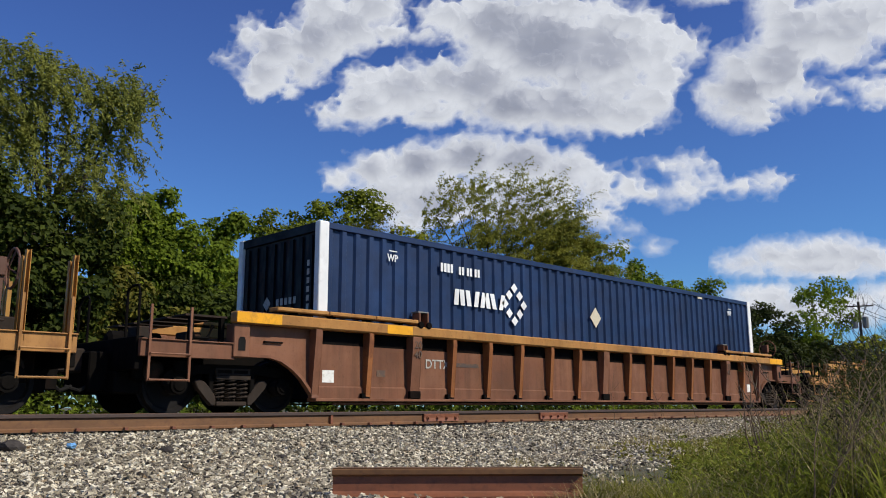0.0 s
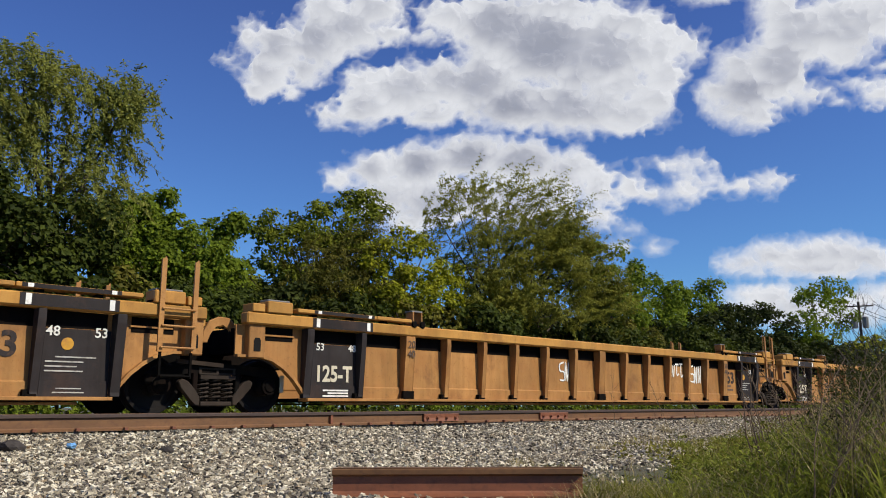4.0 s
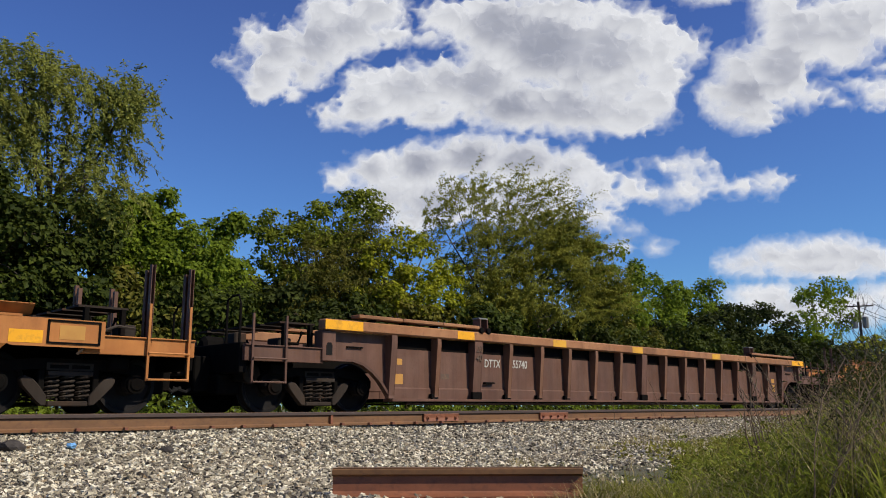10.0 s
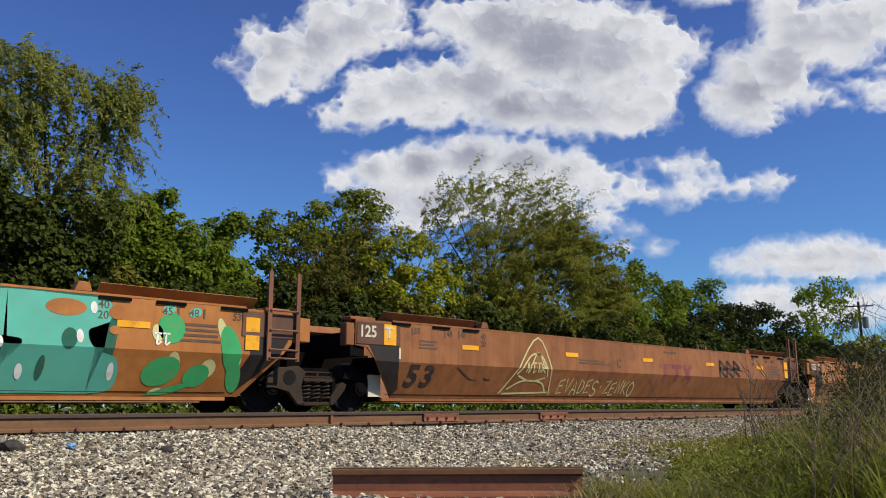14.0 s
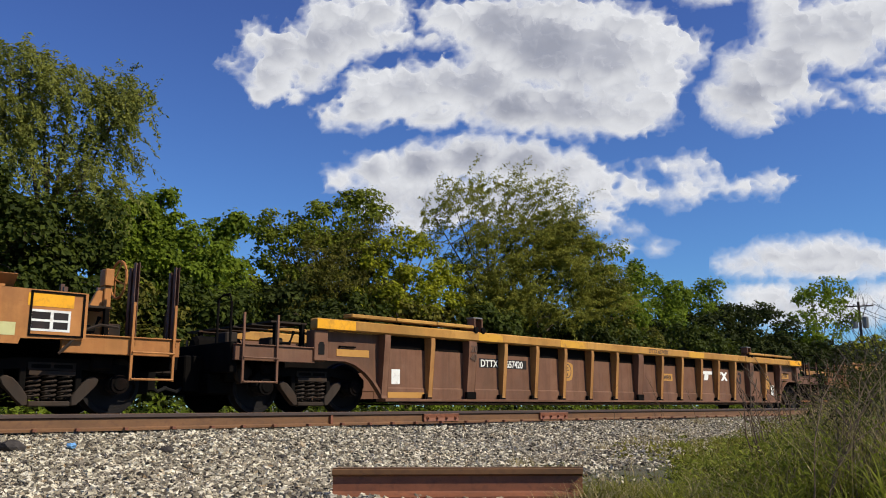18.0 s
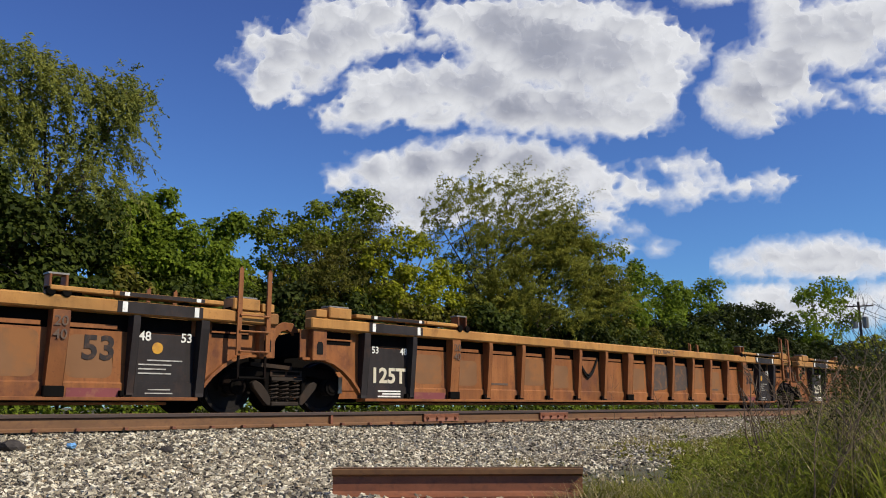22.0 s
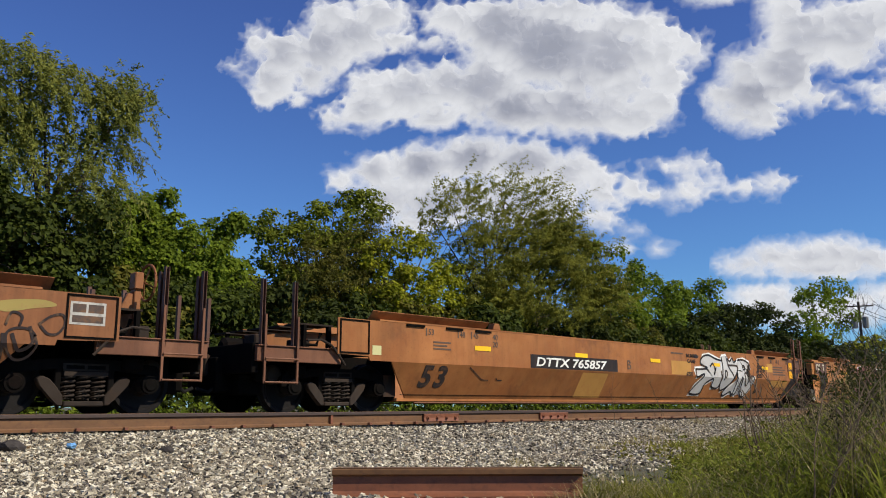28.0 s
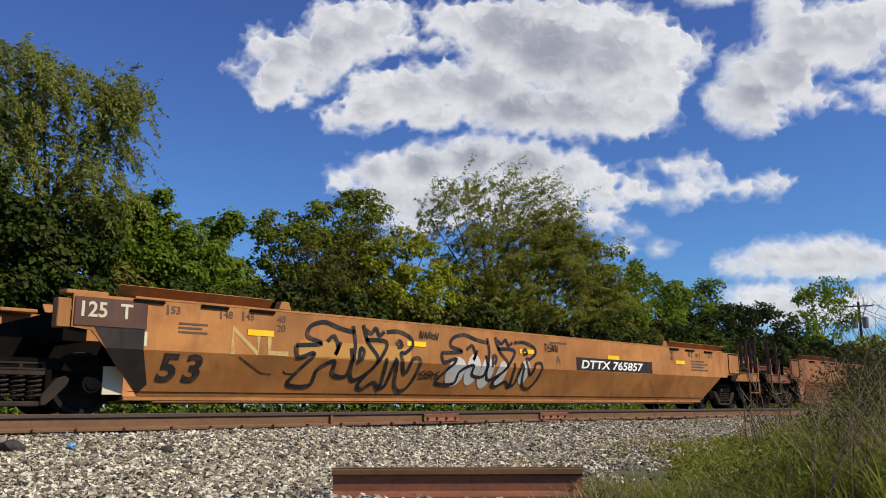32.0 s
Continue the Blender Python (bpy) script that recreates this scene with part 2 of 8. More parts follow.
def wheelset_mesh():
    bm = bmesh.new()
    for s in (-1, 1):
        disc(bm, 0, 0, s * 0.69, s * 0.83, [(0, 0.445), (0.2, 0.445), (0.25, 0.42), (1, 0.412), (1, 0.36), (0.75, 0.33), (0.7, 0.16), (1, 0.12)], 28)
        disc(bm, 0, 0, s * 0.83, s * 1.14, [(0, 0.085), (0.35, 0.085), (0.36, 0.135), (0.85, 0.135), (0.86, 0.1), (1, 0.09)], 12)
    disc(bm, 0, 0, -0.69, 0.69, [(0, 0.1), (0.5, 0.08), (1, 0.1)], 12)
    for k in range(3):
        for s in (-1, 1):
            a = 2 * math.pi * k / 3
            box(bm, 0.055 * math.cos(a) - 0.014, 0.055 * math.cos(a) + 0.014, s * 1.15 - 0.012, s * 1.15 + 0.012, 0.055 * math.sin(a) - 0.014, 0.055 * math.sin(a) + 0.014)
    return bm


WHEELSETS = []


def truck(parent, x):
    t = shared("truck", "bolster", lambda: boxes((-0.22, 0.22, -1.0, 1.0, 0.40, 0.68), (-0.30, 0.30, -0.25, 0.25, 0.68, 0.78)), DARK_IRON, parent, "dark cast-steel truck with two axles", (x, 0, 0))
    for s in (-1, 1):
        # frame near black, lower member lighter: body's shade split by material
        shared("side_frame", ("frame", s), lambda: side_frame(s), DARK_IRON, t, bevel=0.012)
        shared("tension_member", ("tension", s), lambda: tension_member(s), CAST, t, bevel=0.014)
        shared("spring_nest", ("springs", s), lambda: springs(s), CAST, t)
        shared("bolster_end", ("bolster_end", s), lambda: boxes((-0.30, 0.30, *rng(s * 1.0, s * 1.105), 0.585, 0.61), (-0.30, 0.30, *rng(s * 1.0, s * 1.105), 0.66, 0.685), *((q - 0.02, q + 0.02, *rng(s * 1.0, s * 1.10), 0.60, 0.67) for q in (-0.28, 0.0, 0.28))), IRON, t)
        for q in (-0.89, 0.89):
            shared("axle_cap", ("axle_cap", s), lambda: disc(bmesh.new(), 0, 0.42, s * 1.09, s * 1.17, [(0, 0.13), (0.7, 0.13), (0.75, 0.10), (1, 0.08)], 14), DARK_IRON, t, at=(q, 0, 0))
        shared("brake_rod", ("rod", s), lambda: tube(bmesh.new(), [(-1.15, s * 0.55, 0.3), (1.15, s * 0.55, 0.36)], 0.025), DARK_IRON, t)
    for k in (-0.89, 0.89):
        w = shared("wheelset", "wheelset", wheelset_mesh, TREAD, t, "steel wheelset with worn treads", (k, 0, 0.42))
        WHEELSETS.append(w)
    return t


# ---- ends of the wells; k is -1 at the leading end (x = 0), +1 at the trailing end (x = BODY) ----
def ex(k, d):
    """The x of a point d metres beyond the well's bottom corner."""
    return -d if k < 0 else BODY + d


def rng(a, b):
    return (a, b) if a < b else (b, a)


def span(k, d0, d1):
    return rng(ex(k, d0), ex(k, d1))


def ladder(car, k, d0, d1, z0, z1, rungs, y, material, r=0.016, loops=False, w=0.0):
    xa, xb = span(k, d0, d1)
    w = w or (0.036 if loops else 0.017)
    for x in (xa, xb):
        bm = bmesh.new()
        box(bm, x - w, x + w, y - 0.015, y + 0.015, z0, z1)
        if loops:
            tube(bm, [(x, y, z1 - 0.62), (x + 0.07, y + 0.10, z1 - 0.62), (x + 0.07, y + 0.10, z1 + 0.05), (x, y, z1 - 0.02)], 0.013, 5)
        part("ladder_rail", bm, material, car)
    for z in rungs:
        part("rung", tube(bmesh.new(), [(xa, y - 0.03, z), (xb, y - 0.03, z)], r), material, car)


def brake_stand(car, k, d, material):
    x = ex(k, d)
    bm = boxes((x - 0.05, x + 0.05, -0.78, -0.62, 0.95, 2.02), (x - 0.07, x + 0.06, -0.82, -0.62, 1.80, 2.05))
    prism(bm, [(x - 0.45 * k, 1.0), (x - 0.04 * k, 1.0), (x - 0.04 * k, 1.78), (x - 0.14 * k, 1.72)], -0.74, -0.66)
    st = part("brake_stand", bm, material, car, bevel=0.012)
    x = x + 0.16 * k
    bm = bmesh.new()
    tube(bm, [(x, -0.72 + 0.27 * math.cos(a), 1.92 + 0.27 * math.sin(a)) for a in (2 * math.pi * j / 20 for j in range(20))], 0.02, 6, True)
    for j in range(4):
        a = math.pi * j / 2 + 0.4
        tube(bm, [(x - 0.05 * k, -0.72, 1.92), (x, -0.72 + 0.27 * math.cos(a), 1.92 + 0.27 * math.sin(a))], 0.012, 5)
    part("brake_wheel", bm, material, st, "spoked hand brake wheel")


def coupler_end(car, k, paint, brake, tall=None):
    """A free end: centre sill, platform, steps, coupler and its own truck."""
    truck(car, ex(k, 1.52 if k > 0 else 1.32))
    out = 0.16 if k > 0 or tall else 0.0      # how much further the end steps stand out
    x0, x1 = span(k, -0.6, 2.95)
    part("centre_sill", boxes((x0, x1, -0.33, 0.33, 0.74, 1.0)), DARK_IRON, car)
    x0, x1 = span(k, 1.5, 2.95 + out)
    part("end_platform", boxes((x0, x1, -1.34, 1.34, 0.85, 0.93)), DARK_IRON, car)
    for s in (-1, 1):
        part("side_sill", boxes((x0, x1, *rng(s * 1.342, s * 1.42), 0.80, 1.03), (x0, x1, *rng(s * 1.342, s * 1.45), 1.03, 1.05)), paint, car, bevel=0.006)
    # dark blocks added to fill the shaded space under the platform
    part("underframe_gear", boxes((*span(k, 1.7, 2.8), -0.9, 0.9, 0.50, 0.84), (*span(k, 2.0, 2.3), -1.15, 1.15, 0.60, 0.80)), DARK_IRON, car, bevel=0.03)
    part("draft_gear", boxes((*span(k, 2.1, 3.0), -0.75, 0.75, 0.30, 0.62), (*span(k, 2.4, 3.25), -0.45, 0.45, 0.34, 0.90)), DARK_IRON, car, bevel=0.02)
    # sill as dark as its end face looks when turned from the sun
    part("end_sill", boxes((*span(k, 2.86 + out, 2.98 + out), -1.33, 1.33, 0.62, 1.08)), DARK_IRON, car, "end sill with its shade in the colour", 0.01)
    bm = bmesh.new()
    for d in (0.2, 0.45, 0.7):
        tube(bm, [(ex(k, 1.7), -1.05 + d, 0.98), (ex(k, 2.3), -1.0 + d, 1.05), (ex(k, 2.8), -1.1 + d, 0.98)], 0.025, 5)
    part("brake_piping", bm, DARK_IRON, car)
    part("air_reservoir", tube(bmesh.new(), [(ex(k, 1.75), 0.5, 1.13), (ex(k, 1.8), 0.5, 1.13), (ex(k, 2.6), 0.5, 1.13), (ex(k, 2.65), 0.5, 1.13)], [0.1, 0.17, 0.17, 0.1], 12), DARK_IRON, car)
    part("valve_box", boxes((*span(k, 1.8, 2.05), -0.95, -0.6, 0.93, 1.22)), IRON, car, bevel=0.02)
    part("valve_box", boxes((*span(k, 2.4, 2.62), -0.55, -0.2, 0.93, 1.30)), IRON, car, bevel=0.02)
    x0, x1 = span(k, 1.52, 2.2)
    slats = bmesh.new()
    for j in range(5):
        y = -1.2 + 0.58 * j
        box(slats, x0, x1, y, y + 0.44, 1.43, 1.46)
    part("crossover_grating", slats, IRON, car)
    for d in (1.62, 2.12):
        x = ex(k, d)
        for s in (-1, 1):
            part("platform_post", boxes((x - 0.03, x + 0.03, *rng(s * 1.17, s * 1.25), 0.93, 1.43)), DARK_IRON, car)
    for s in (-1, 1):
        ladder(car, k, 2.24 + out, 2.84 + out, 0.46, 1.52 if s < 0 else 1.3, (0.48, 0.84), s * 1.46, paint)
        if tall:
            for d in (2.43, 3.02):
                for e in ((0.0, 0.15) if k > 0 else (0.0,)):
                    x = ex(k, d)
                    bm = boxes((x - 0.030, x - 0.022, *rng(s * (1.35 - e), s * (1.42 - e)), 0.93, 2.08 - 0.4 * e), (x + 0.022, x + 0.030, *rng(s * (1.35 - e), s * (1.42 - e)), 0.93, 2.08 - 0.4 * e), (x - 0.022, x + 0.022, *rng(s * (1.35 - e), s * (1.362 - e)), 0.93, 2.08 - 0.4 * e))
                    part("tall_post", bm, tall, car, "upright steel channel")
            bm = tube(bmesh.new(), [(ex(k, 2.2), s * 1.44, 1.16), (ex(k, 1.95), s * 1.46, 1.18), (ex(k, 1.75), s * 1.48, 1.10), (ex(k, 1.6), s * 1.48, 0.95), (ex(k, 1.45), s * 1.46, 0.78)], 0.020, 6)
            part("handrail", bm, CAST, car)
        else:
            bm = tube(bmesh.new(), [(ex(k, 2.86), s * 1.10, 0.93), (ex(k, 2.86), s * 1.10, 1.70), (ex(k, 2.84), s * 1.0, 1.84), (ex(k, 2.84), s * 0.80, 1.84), (ex(k, 2.86), s * 0.70, 1.78), (ex(k, 2.86), s * 0.70, 0.93)], 0.02, 6)
            part("handrail", bm, DARK_IRON, car)
        x0, x1 = span(k, 1.7, 2.1)
        bm = bmesh.new()
        tube(bm, [(ex(k, 1.7), s * 1.1, 1.32), (ex(k, 1.78), s * 1.1, 1.12), (ex(k, 2.0), s * 1.1, 1.12), (ex(k, 2.08), s * 1.1, 1.32)], 0.03, 6)
        part("pipe", bm, DARK_IRON, car)
    # draft gear, coupler and hose
    x0, x1 = span(k, 2.9, 3.30)
    bm = boxes((x0, x1, -0.12, 0.12, 0.66, 0.90))
    x0, x1 = span(k, 3.2, 3.52)
    box(bm, x0, x1, -0.19, 0.11, 0.60, 0.95)
    part("coupler", bm, IRON, car, "cast knuckle coupler", 0.03)
    bm = bmesh.new()
    tube(bm, [(ex(k, 2.95), -0.38, 0.72), (ex(k, 3.1), -0.40, 0.50), (ex(k, 3.32), -0.36, 0.34), (ex(k, 3.5), -0.28, 0.40)], 0.03, 7)
    part("air_hose", bm, HOLE, car, "black rubber brake hose")
    x0, x1 = span(k, 2.25, 2.75)
    part("brake_cylinder", disc(bmesh.new(), (x0 + x1) / 2, 0.62, -0.95, -0.45, [(0, 0.12), (0.05, 0.16), (0.95, 0.16), (1, 0.12)], 14), IRON, car)
    if brake:
        brake_stand(car, k, 2.3, brake)


def jack_plate(car, k, d0, d1, paint, hi=1.34):
    x0, x1 = span(k, d0, d1)
    for s in (-1, 1):
        y0, y1 = rng(s * 1.22, s * 1.46)
        p = part("jacking_plate", boxes((x0, x1, y0, y1, 0.84, hi)), paint, car, bevel=0.012)
        xm = (x0 + x1) / 2
        # the plate is uncut: a black piece shows the hole's inner shade
        part("jacking_hole", prism(bmesh.new(), [(xm - 0.06, 0.94), (xm + 0.06, 0.94), (xm + 0.06, 1.10), (xm + 0.035, 1.145), (xm - 0.035, 1.145), (xm - 0.06, 1.10)], s * 1.455, s * 1.466), HOLE, p)


def arch(k, s):
    """The side sheet above the truck, cut away in a curve, with a rolled rim."""
    pts = [(1.28, 1.34), (1.28, 0.85), (0.87, 0.85), (0.66, 0.80), (0.45, 0.68), (0.28, 0.54), (0.14, 0.38), (0.02, 0.22), (-0.06, 0.22), (-0.06, 1.34)]
    bm = prism(bmesh.new(), [(ex(k, d), z) for d, z in pts], s * 1.30, s * 1.33)
    return bm


def arch_rim(k, s):
    out = [(1.28, 0.85), (0.87, 0.85), (0.66, 0.80), (0.45, 0.68), (0.28, 0.54), (0.14, 0.38), (0.02, 0.22)]
    inn = [(-0.02, 0.22), (0.10, 0.40), (0.24, 0.57), (0.42, 0.72), (0.64, 0.84), (0.86, 0.89), (1.28, 0.89)]
    return prism(bmesh.new(), [(ex(k, d), z) for d, z in out + inn], s * 1.331, s * 1.41)


# ---- ribbed well car ----
THIN = (1.08, 3.12, 4.13, 5.10, 6.10, 7.11, 9.13, 10.12, 11.14, 12.11, 13.10, 15.11)
WIDE = (2.15, 8.12, 14.12)
STOPS = sorted(THIN + WIDE)


def rib(w, s):
    return prism(bmesh.new(), [(s * 1.32, 1.34), (s * 1.51, 1.34), (s * 1.51, 1.22), (s * 1.42, 0.30), (s * 1.43, 0.245), (s * 1.32, 0.245)], -w / 2, w / 2, "x")


def ribbed_panel(s):
    pts = [(1.33, 1.12), (1.33, 0.445), (1.352, 0.42), (1.352, 0.24), (1.33, 0.24), (1.33, 0.41), (1.312, 0.44), (1.312, 1.12)]
    return prism(bmesh.new(), [(s * y, z) for y, z in pts], 0.0, BODY, "x")


def hook(s):
    return boxes((-0.10, 0.03, *rng(s * 1.36, s * 1.44), 0.238, 0.275), (-0.13, -0.08, *rng(s * 1.36, s * 1.43), 0.25, 0.33))


def ribbed_car(label, paint, ends, chord, group, black=(), brakes=(None, None), yellow=False, ledge=False, rib_paint=None, posts=None):
    """ends: 'c' a coupler end, 'a' an articulated end, at the leading and the trailing end."""
    car = thing("well_car", label, "well car", group)
    reach = [1.54 if e == "c" else 1.20 for e in ends]
    xa, xb = -reach[0], BODY + reach[1] + 0.1
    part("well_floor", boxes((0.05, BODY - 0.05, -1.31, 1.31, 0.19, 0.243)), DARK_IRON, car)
    for s in (-1, 1):
        shared("side_panel", ("ribbed_panel", s), lambda: ribbed_panel(s), paint, car)
        # near-black plate added in the slot for the dim well behind it
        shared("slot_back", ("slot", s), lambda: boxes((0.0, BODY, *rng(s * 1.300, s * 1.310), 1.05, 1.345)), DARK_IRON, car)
        if ledge:
            for a, b in zip(STOPS, STOPS[1:]):
                part("slot_ledge", boxes((a + 0.06, b - 0.2, *rng(s * 1.311, s * 1.345), 1.145, 1.20)), paint, car)
        part("top_chord", boxes((xa, xb, *rng(s * 1.31, s * 1.52), 1.345, 1.53)), chord, car, bevel=0.024)
        shared("bottom_chord", ("bottom", s), lambda: boxes((-0.02, BODY + 0.02, *rng(s * 1.20, s * 1.46), 0.195, 0.243)), paint, car, bevel=0.006)
        for x in THIN:
            dark = any(a <= x <= b for a, b in black)
            shared("rib", ("rib", 0.10, s), lambda: rib(0.10, s), BLACK_PAINT if dark else rib_paint or paint, car, at=(x, 0, 0), bevel=0.006)
            shared("rib_foot", ("hook", s), lambda: hook(s), DARK_IRON, car, at=(x, 0, 0))
        for x in WIDE:
            shared("wide_rib", ("rib", 0.22, s), lambda: rib(0.22, s), paint, car, at=(x, 0, 0), bevel=0.008)
            shared("tie_down", ("tie", s), lambda: boxes((-0.14, 0.12, *rng(s * 1.40, s * 1.47), 0.24, 0.38)), DARK_IRON, car, at=(x, 0, 0), bevel=0.01)
        shared("pipe", ("pipe", s), lambda: tube(bmesh.new(), [(0.4, s * 1.34, 0.16), (BODY - 0.4, s * 1.34, 0.16)], 0.022), paint, car)
        for a, b in black:
            part("black_panel", boxes((a, b, *rng(s * 1.331, s * 1.336), 0.45, 1.115), (a, b, *rng(s * 1.353, s * 1.358), 0.245, 0.449)), BLACK_PAINT, car)
        for k, e in zip((-1, 1), ends):
            part("end_sheet", arch(k, s), paint, car)
            part("arch_rim", arch_rim(k, s), paint, car)
            x = ex(k, 0.02 if k < 0 else 0.06)
            dark = any(a - 0.2 <= x <= b + 0.2 for a, b in black)
            shared("rib", ("rib", 0.13, s), lambda: rib(0.13, s), BLACK_PAINT if dark else paint, car, at=(x, 0, 0), bevel=0.006)
            # walkway over the end of the chord
            x0, x1 = span(k, 0.86 if e == "c" else 0.32, -2.14)
            n = 3
            for j in range(n):
                a, b = x0 + (x1 - x0) * j / n, x0 + (x1 - x0) * (j + 1) / n - 0.012
                part("walkway_plate", boxes((a, b, *rng(s * 1.31, s * 1.56), 1.575, 1.64)), chord, car, bevel=0.012)
            for j in range(4):
                part("walkway_bracket", boxes((x0 + 0.35 + 0.75 * j, x0 + 0.43 + 0.75 * j, *rng(s * 1.33, s * 1.48), 1.53, 1.575)), DARK_IRON, car)
            xg = ex(k, -2.32 if k < 0 else -2.02)
            bm = boxes((xg - 0.12, xg - 0.085, *rng(s * 1.30, s * 1.50), 1.50, 1.79), (xg + 0.085, xg + 0.12, *rng(s * 1.30, s * 1.50), 1.50, 1.79), (xg - 0.084, xg + 0.084, *rng(s * 1.30, s * 1.32), 1.54, 1.62))
            g = part("container_guide", bm, paint, car, "steel container guide", 0.008)
            part("guide_cap", boxes((xg - 0.13, xg + 0.13, *rng(s * 1.29, s * 1.48), 1.791, 1.815)), GALV, g, "pale worn cap")
            for d in (-0.10, 0.10):
                part("roller", disc(bmesh.new(), xg + d, 1.56, s * 1.50, s * 1.545, [(0, 0.05), (0.2, 0.062), (0.8, 0.062), (1, 0.05)], 12), DARK_IRON, g)
            if yellow or e == "a":
                m = YELLOW if e == "c" else BLACK_PAINT
                a, b = span(k, 1.54 if k < 0 else 1.64, 0.75) if e == "c" else span(k, 0.0, -1.25)
                part("chord_stripe", boxes((a, b, *rng(s * 1.522, s * 1.526), 1.36, 1.515)), m, car)
                if e == "a":
                    part("chord_stripe", boxes((a, b, *rng(s * 1.562, s * 1.566), 1.58, 1.635)), m, car)
                    for d in (-0.10, -1.15):
                        x = ex(k, d)
                        part("white_mark", boxes((x - 0.035, x + 0.035, *rng(s * 1.528, s * 1.532), 1.37, 1.51)), WHITE_MARK, car)
                        part("white_mark", boxes((x - 0.035, x + 0.035, *rng(s * 1.568, s * 1.572), 1.582, 1.632)), WHITE_MARK, car)
    for k, e, br in zip((-1, 1), ends, brakes):
        if e == "c":
            jack_plate(car, k, 1.27 + (0.10 if k > 0 else 0.0), 1.54 + (0.10 if k > 0 else 0.0), paint)
            coupler_end(car, k, paint, br, posts if k > 0 else None)
            for s in (-1, 1):
                x0, x1 = span(k, 0.35, 1.1)
                part("grab_iron", tube(bmesh.new(), [(ex(k, 0.62), s * 1.30, 1.10), (ex(k, 0.62), s * 1.36, 1.10), (ex(k, 0.95), s * 1.36, 1.10), (ex(k, 0.95), s * 1.30, 1.10)], 0.014, 5), DARK_IRON, car)
        else:
            articulated_end(car, k, paint, chord)
    return car


def articulated_end(car, k, paint, chord):
    """An end that rests on a truck shared with the next well."""
    far = 0.08 if k > 0 else -0.08
    jack_plate(car, k, 0.92 + far, 1.20 + far, paint, 1.36)
    x0, x1 = span(k, -0.4, 1.5)
    part("centre_sill", boxes((x0, x1, -0.35, 0.35, 0.74, 1.05)), DARK_IRON, car)
    x0, x1 = span(k, 0.9, 1.2)
    part("end_bulkhead", boxes((x0, x1, -1.22, 1.22, 0.92, 1.30)), DARK_IRON, car)
    for s in (-1, 1):
        xa, xb = span(k, 0.40 + max(far, 0), 0.86 + max(far, 0))
        b = part("end_block", boxes((xa, xb, *rng(s * 1.22, s * 1.54), 1.535, 1.715)), chord, car, bevel=0.015)
        part("block_cover", boxes((xa + 0.02, xb - 0.03, *rng(s * 1.26, s * 1.50), 1.7155, 1.745)), GALV, b, "pale worn steel cover", 0.008)
        part("end_block", boxes((*span(k, 0.90 + max(far, 0), 1.12 + max(far, 0)), *rng(s * 1.22, s * 1.53), 1.535, 1.665)), chord, car, bevel=0.012)
        # near-black plate laid on as a shaded cut-out beside the jacking plate, with a stiffener
        part("slot_back", boxes((*span(k, 0.26, 0.88), *rng(s * 1.331, s * 1.336), 1.12, 1.33)), DARK_IRON, car)
        part("stiffener", boxes((*span(k, 0.24, 0.86), *rng(s * 1.337, s * 1.36), 1.19, 1.215)), paint, car)
        if k < 0:
            # bent arm that reaches over to the well ahead
            arm = [(1.12, 1.36), (1.22, 1.46), (1.40, 1.47), (1.56, 1.40), (1.66, 1.22), (1.68, 1.06), (1.58, 1.06), (1.55, 1.20), (1.46, 1.32), (1.34, 1.36), (1.22, 1.30), (1.12, 1.10)]
            part("buffer_arm", prism(bmesh.new(), [(ex(k, d), z) for d, z in arm], s * 0.98, s * 1.04), paint, car, "curved steel buffer arm", 0.012)
            part("reflector_strip", boxes((*span(k, 0.24, 0.31), *rng(s * 1.08, s * 1.10), 0.33, 0.60)), CREAM, car)
    if k > 0:
        truck(car, ex(k, 1.74))
        for s in (-1, 1):
            part("brake_lever", prism(bmesh.new(), [(ex(k, 1.05), 0.74), (ex(k, 1.80), 0.69), (ex(k, 1.80), 0.75), (ex(k, 1.05), 0.80)], s * 1.12, s * 1.16), CAST, car)
            ladder(car, k, 0.58, 1.08, 0.86, 2.16, (0.92, 1.22, 1.46), s * 1.55, paint, loops=True)
            ladder(car, k, 0.60, 1.06, 0.50, 0.86, (0.53,), s * 1.53, DARK_IRON, 0.014)
            part("truck_step", boxes((*span(k, 0.6, 1.0), *rng(s * 1.30, s * 1.50), 0.52, 0.56)), DARK_IRON, car)


# ---- smooth-sided well car ----
FOLD, TOP, LOW = 0.88, 1.57, 0.26


def side_y(z):
    return 1.50 if z >= FOLD else 1.50 - (FOLD - z) * 0.58


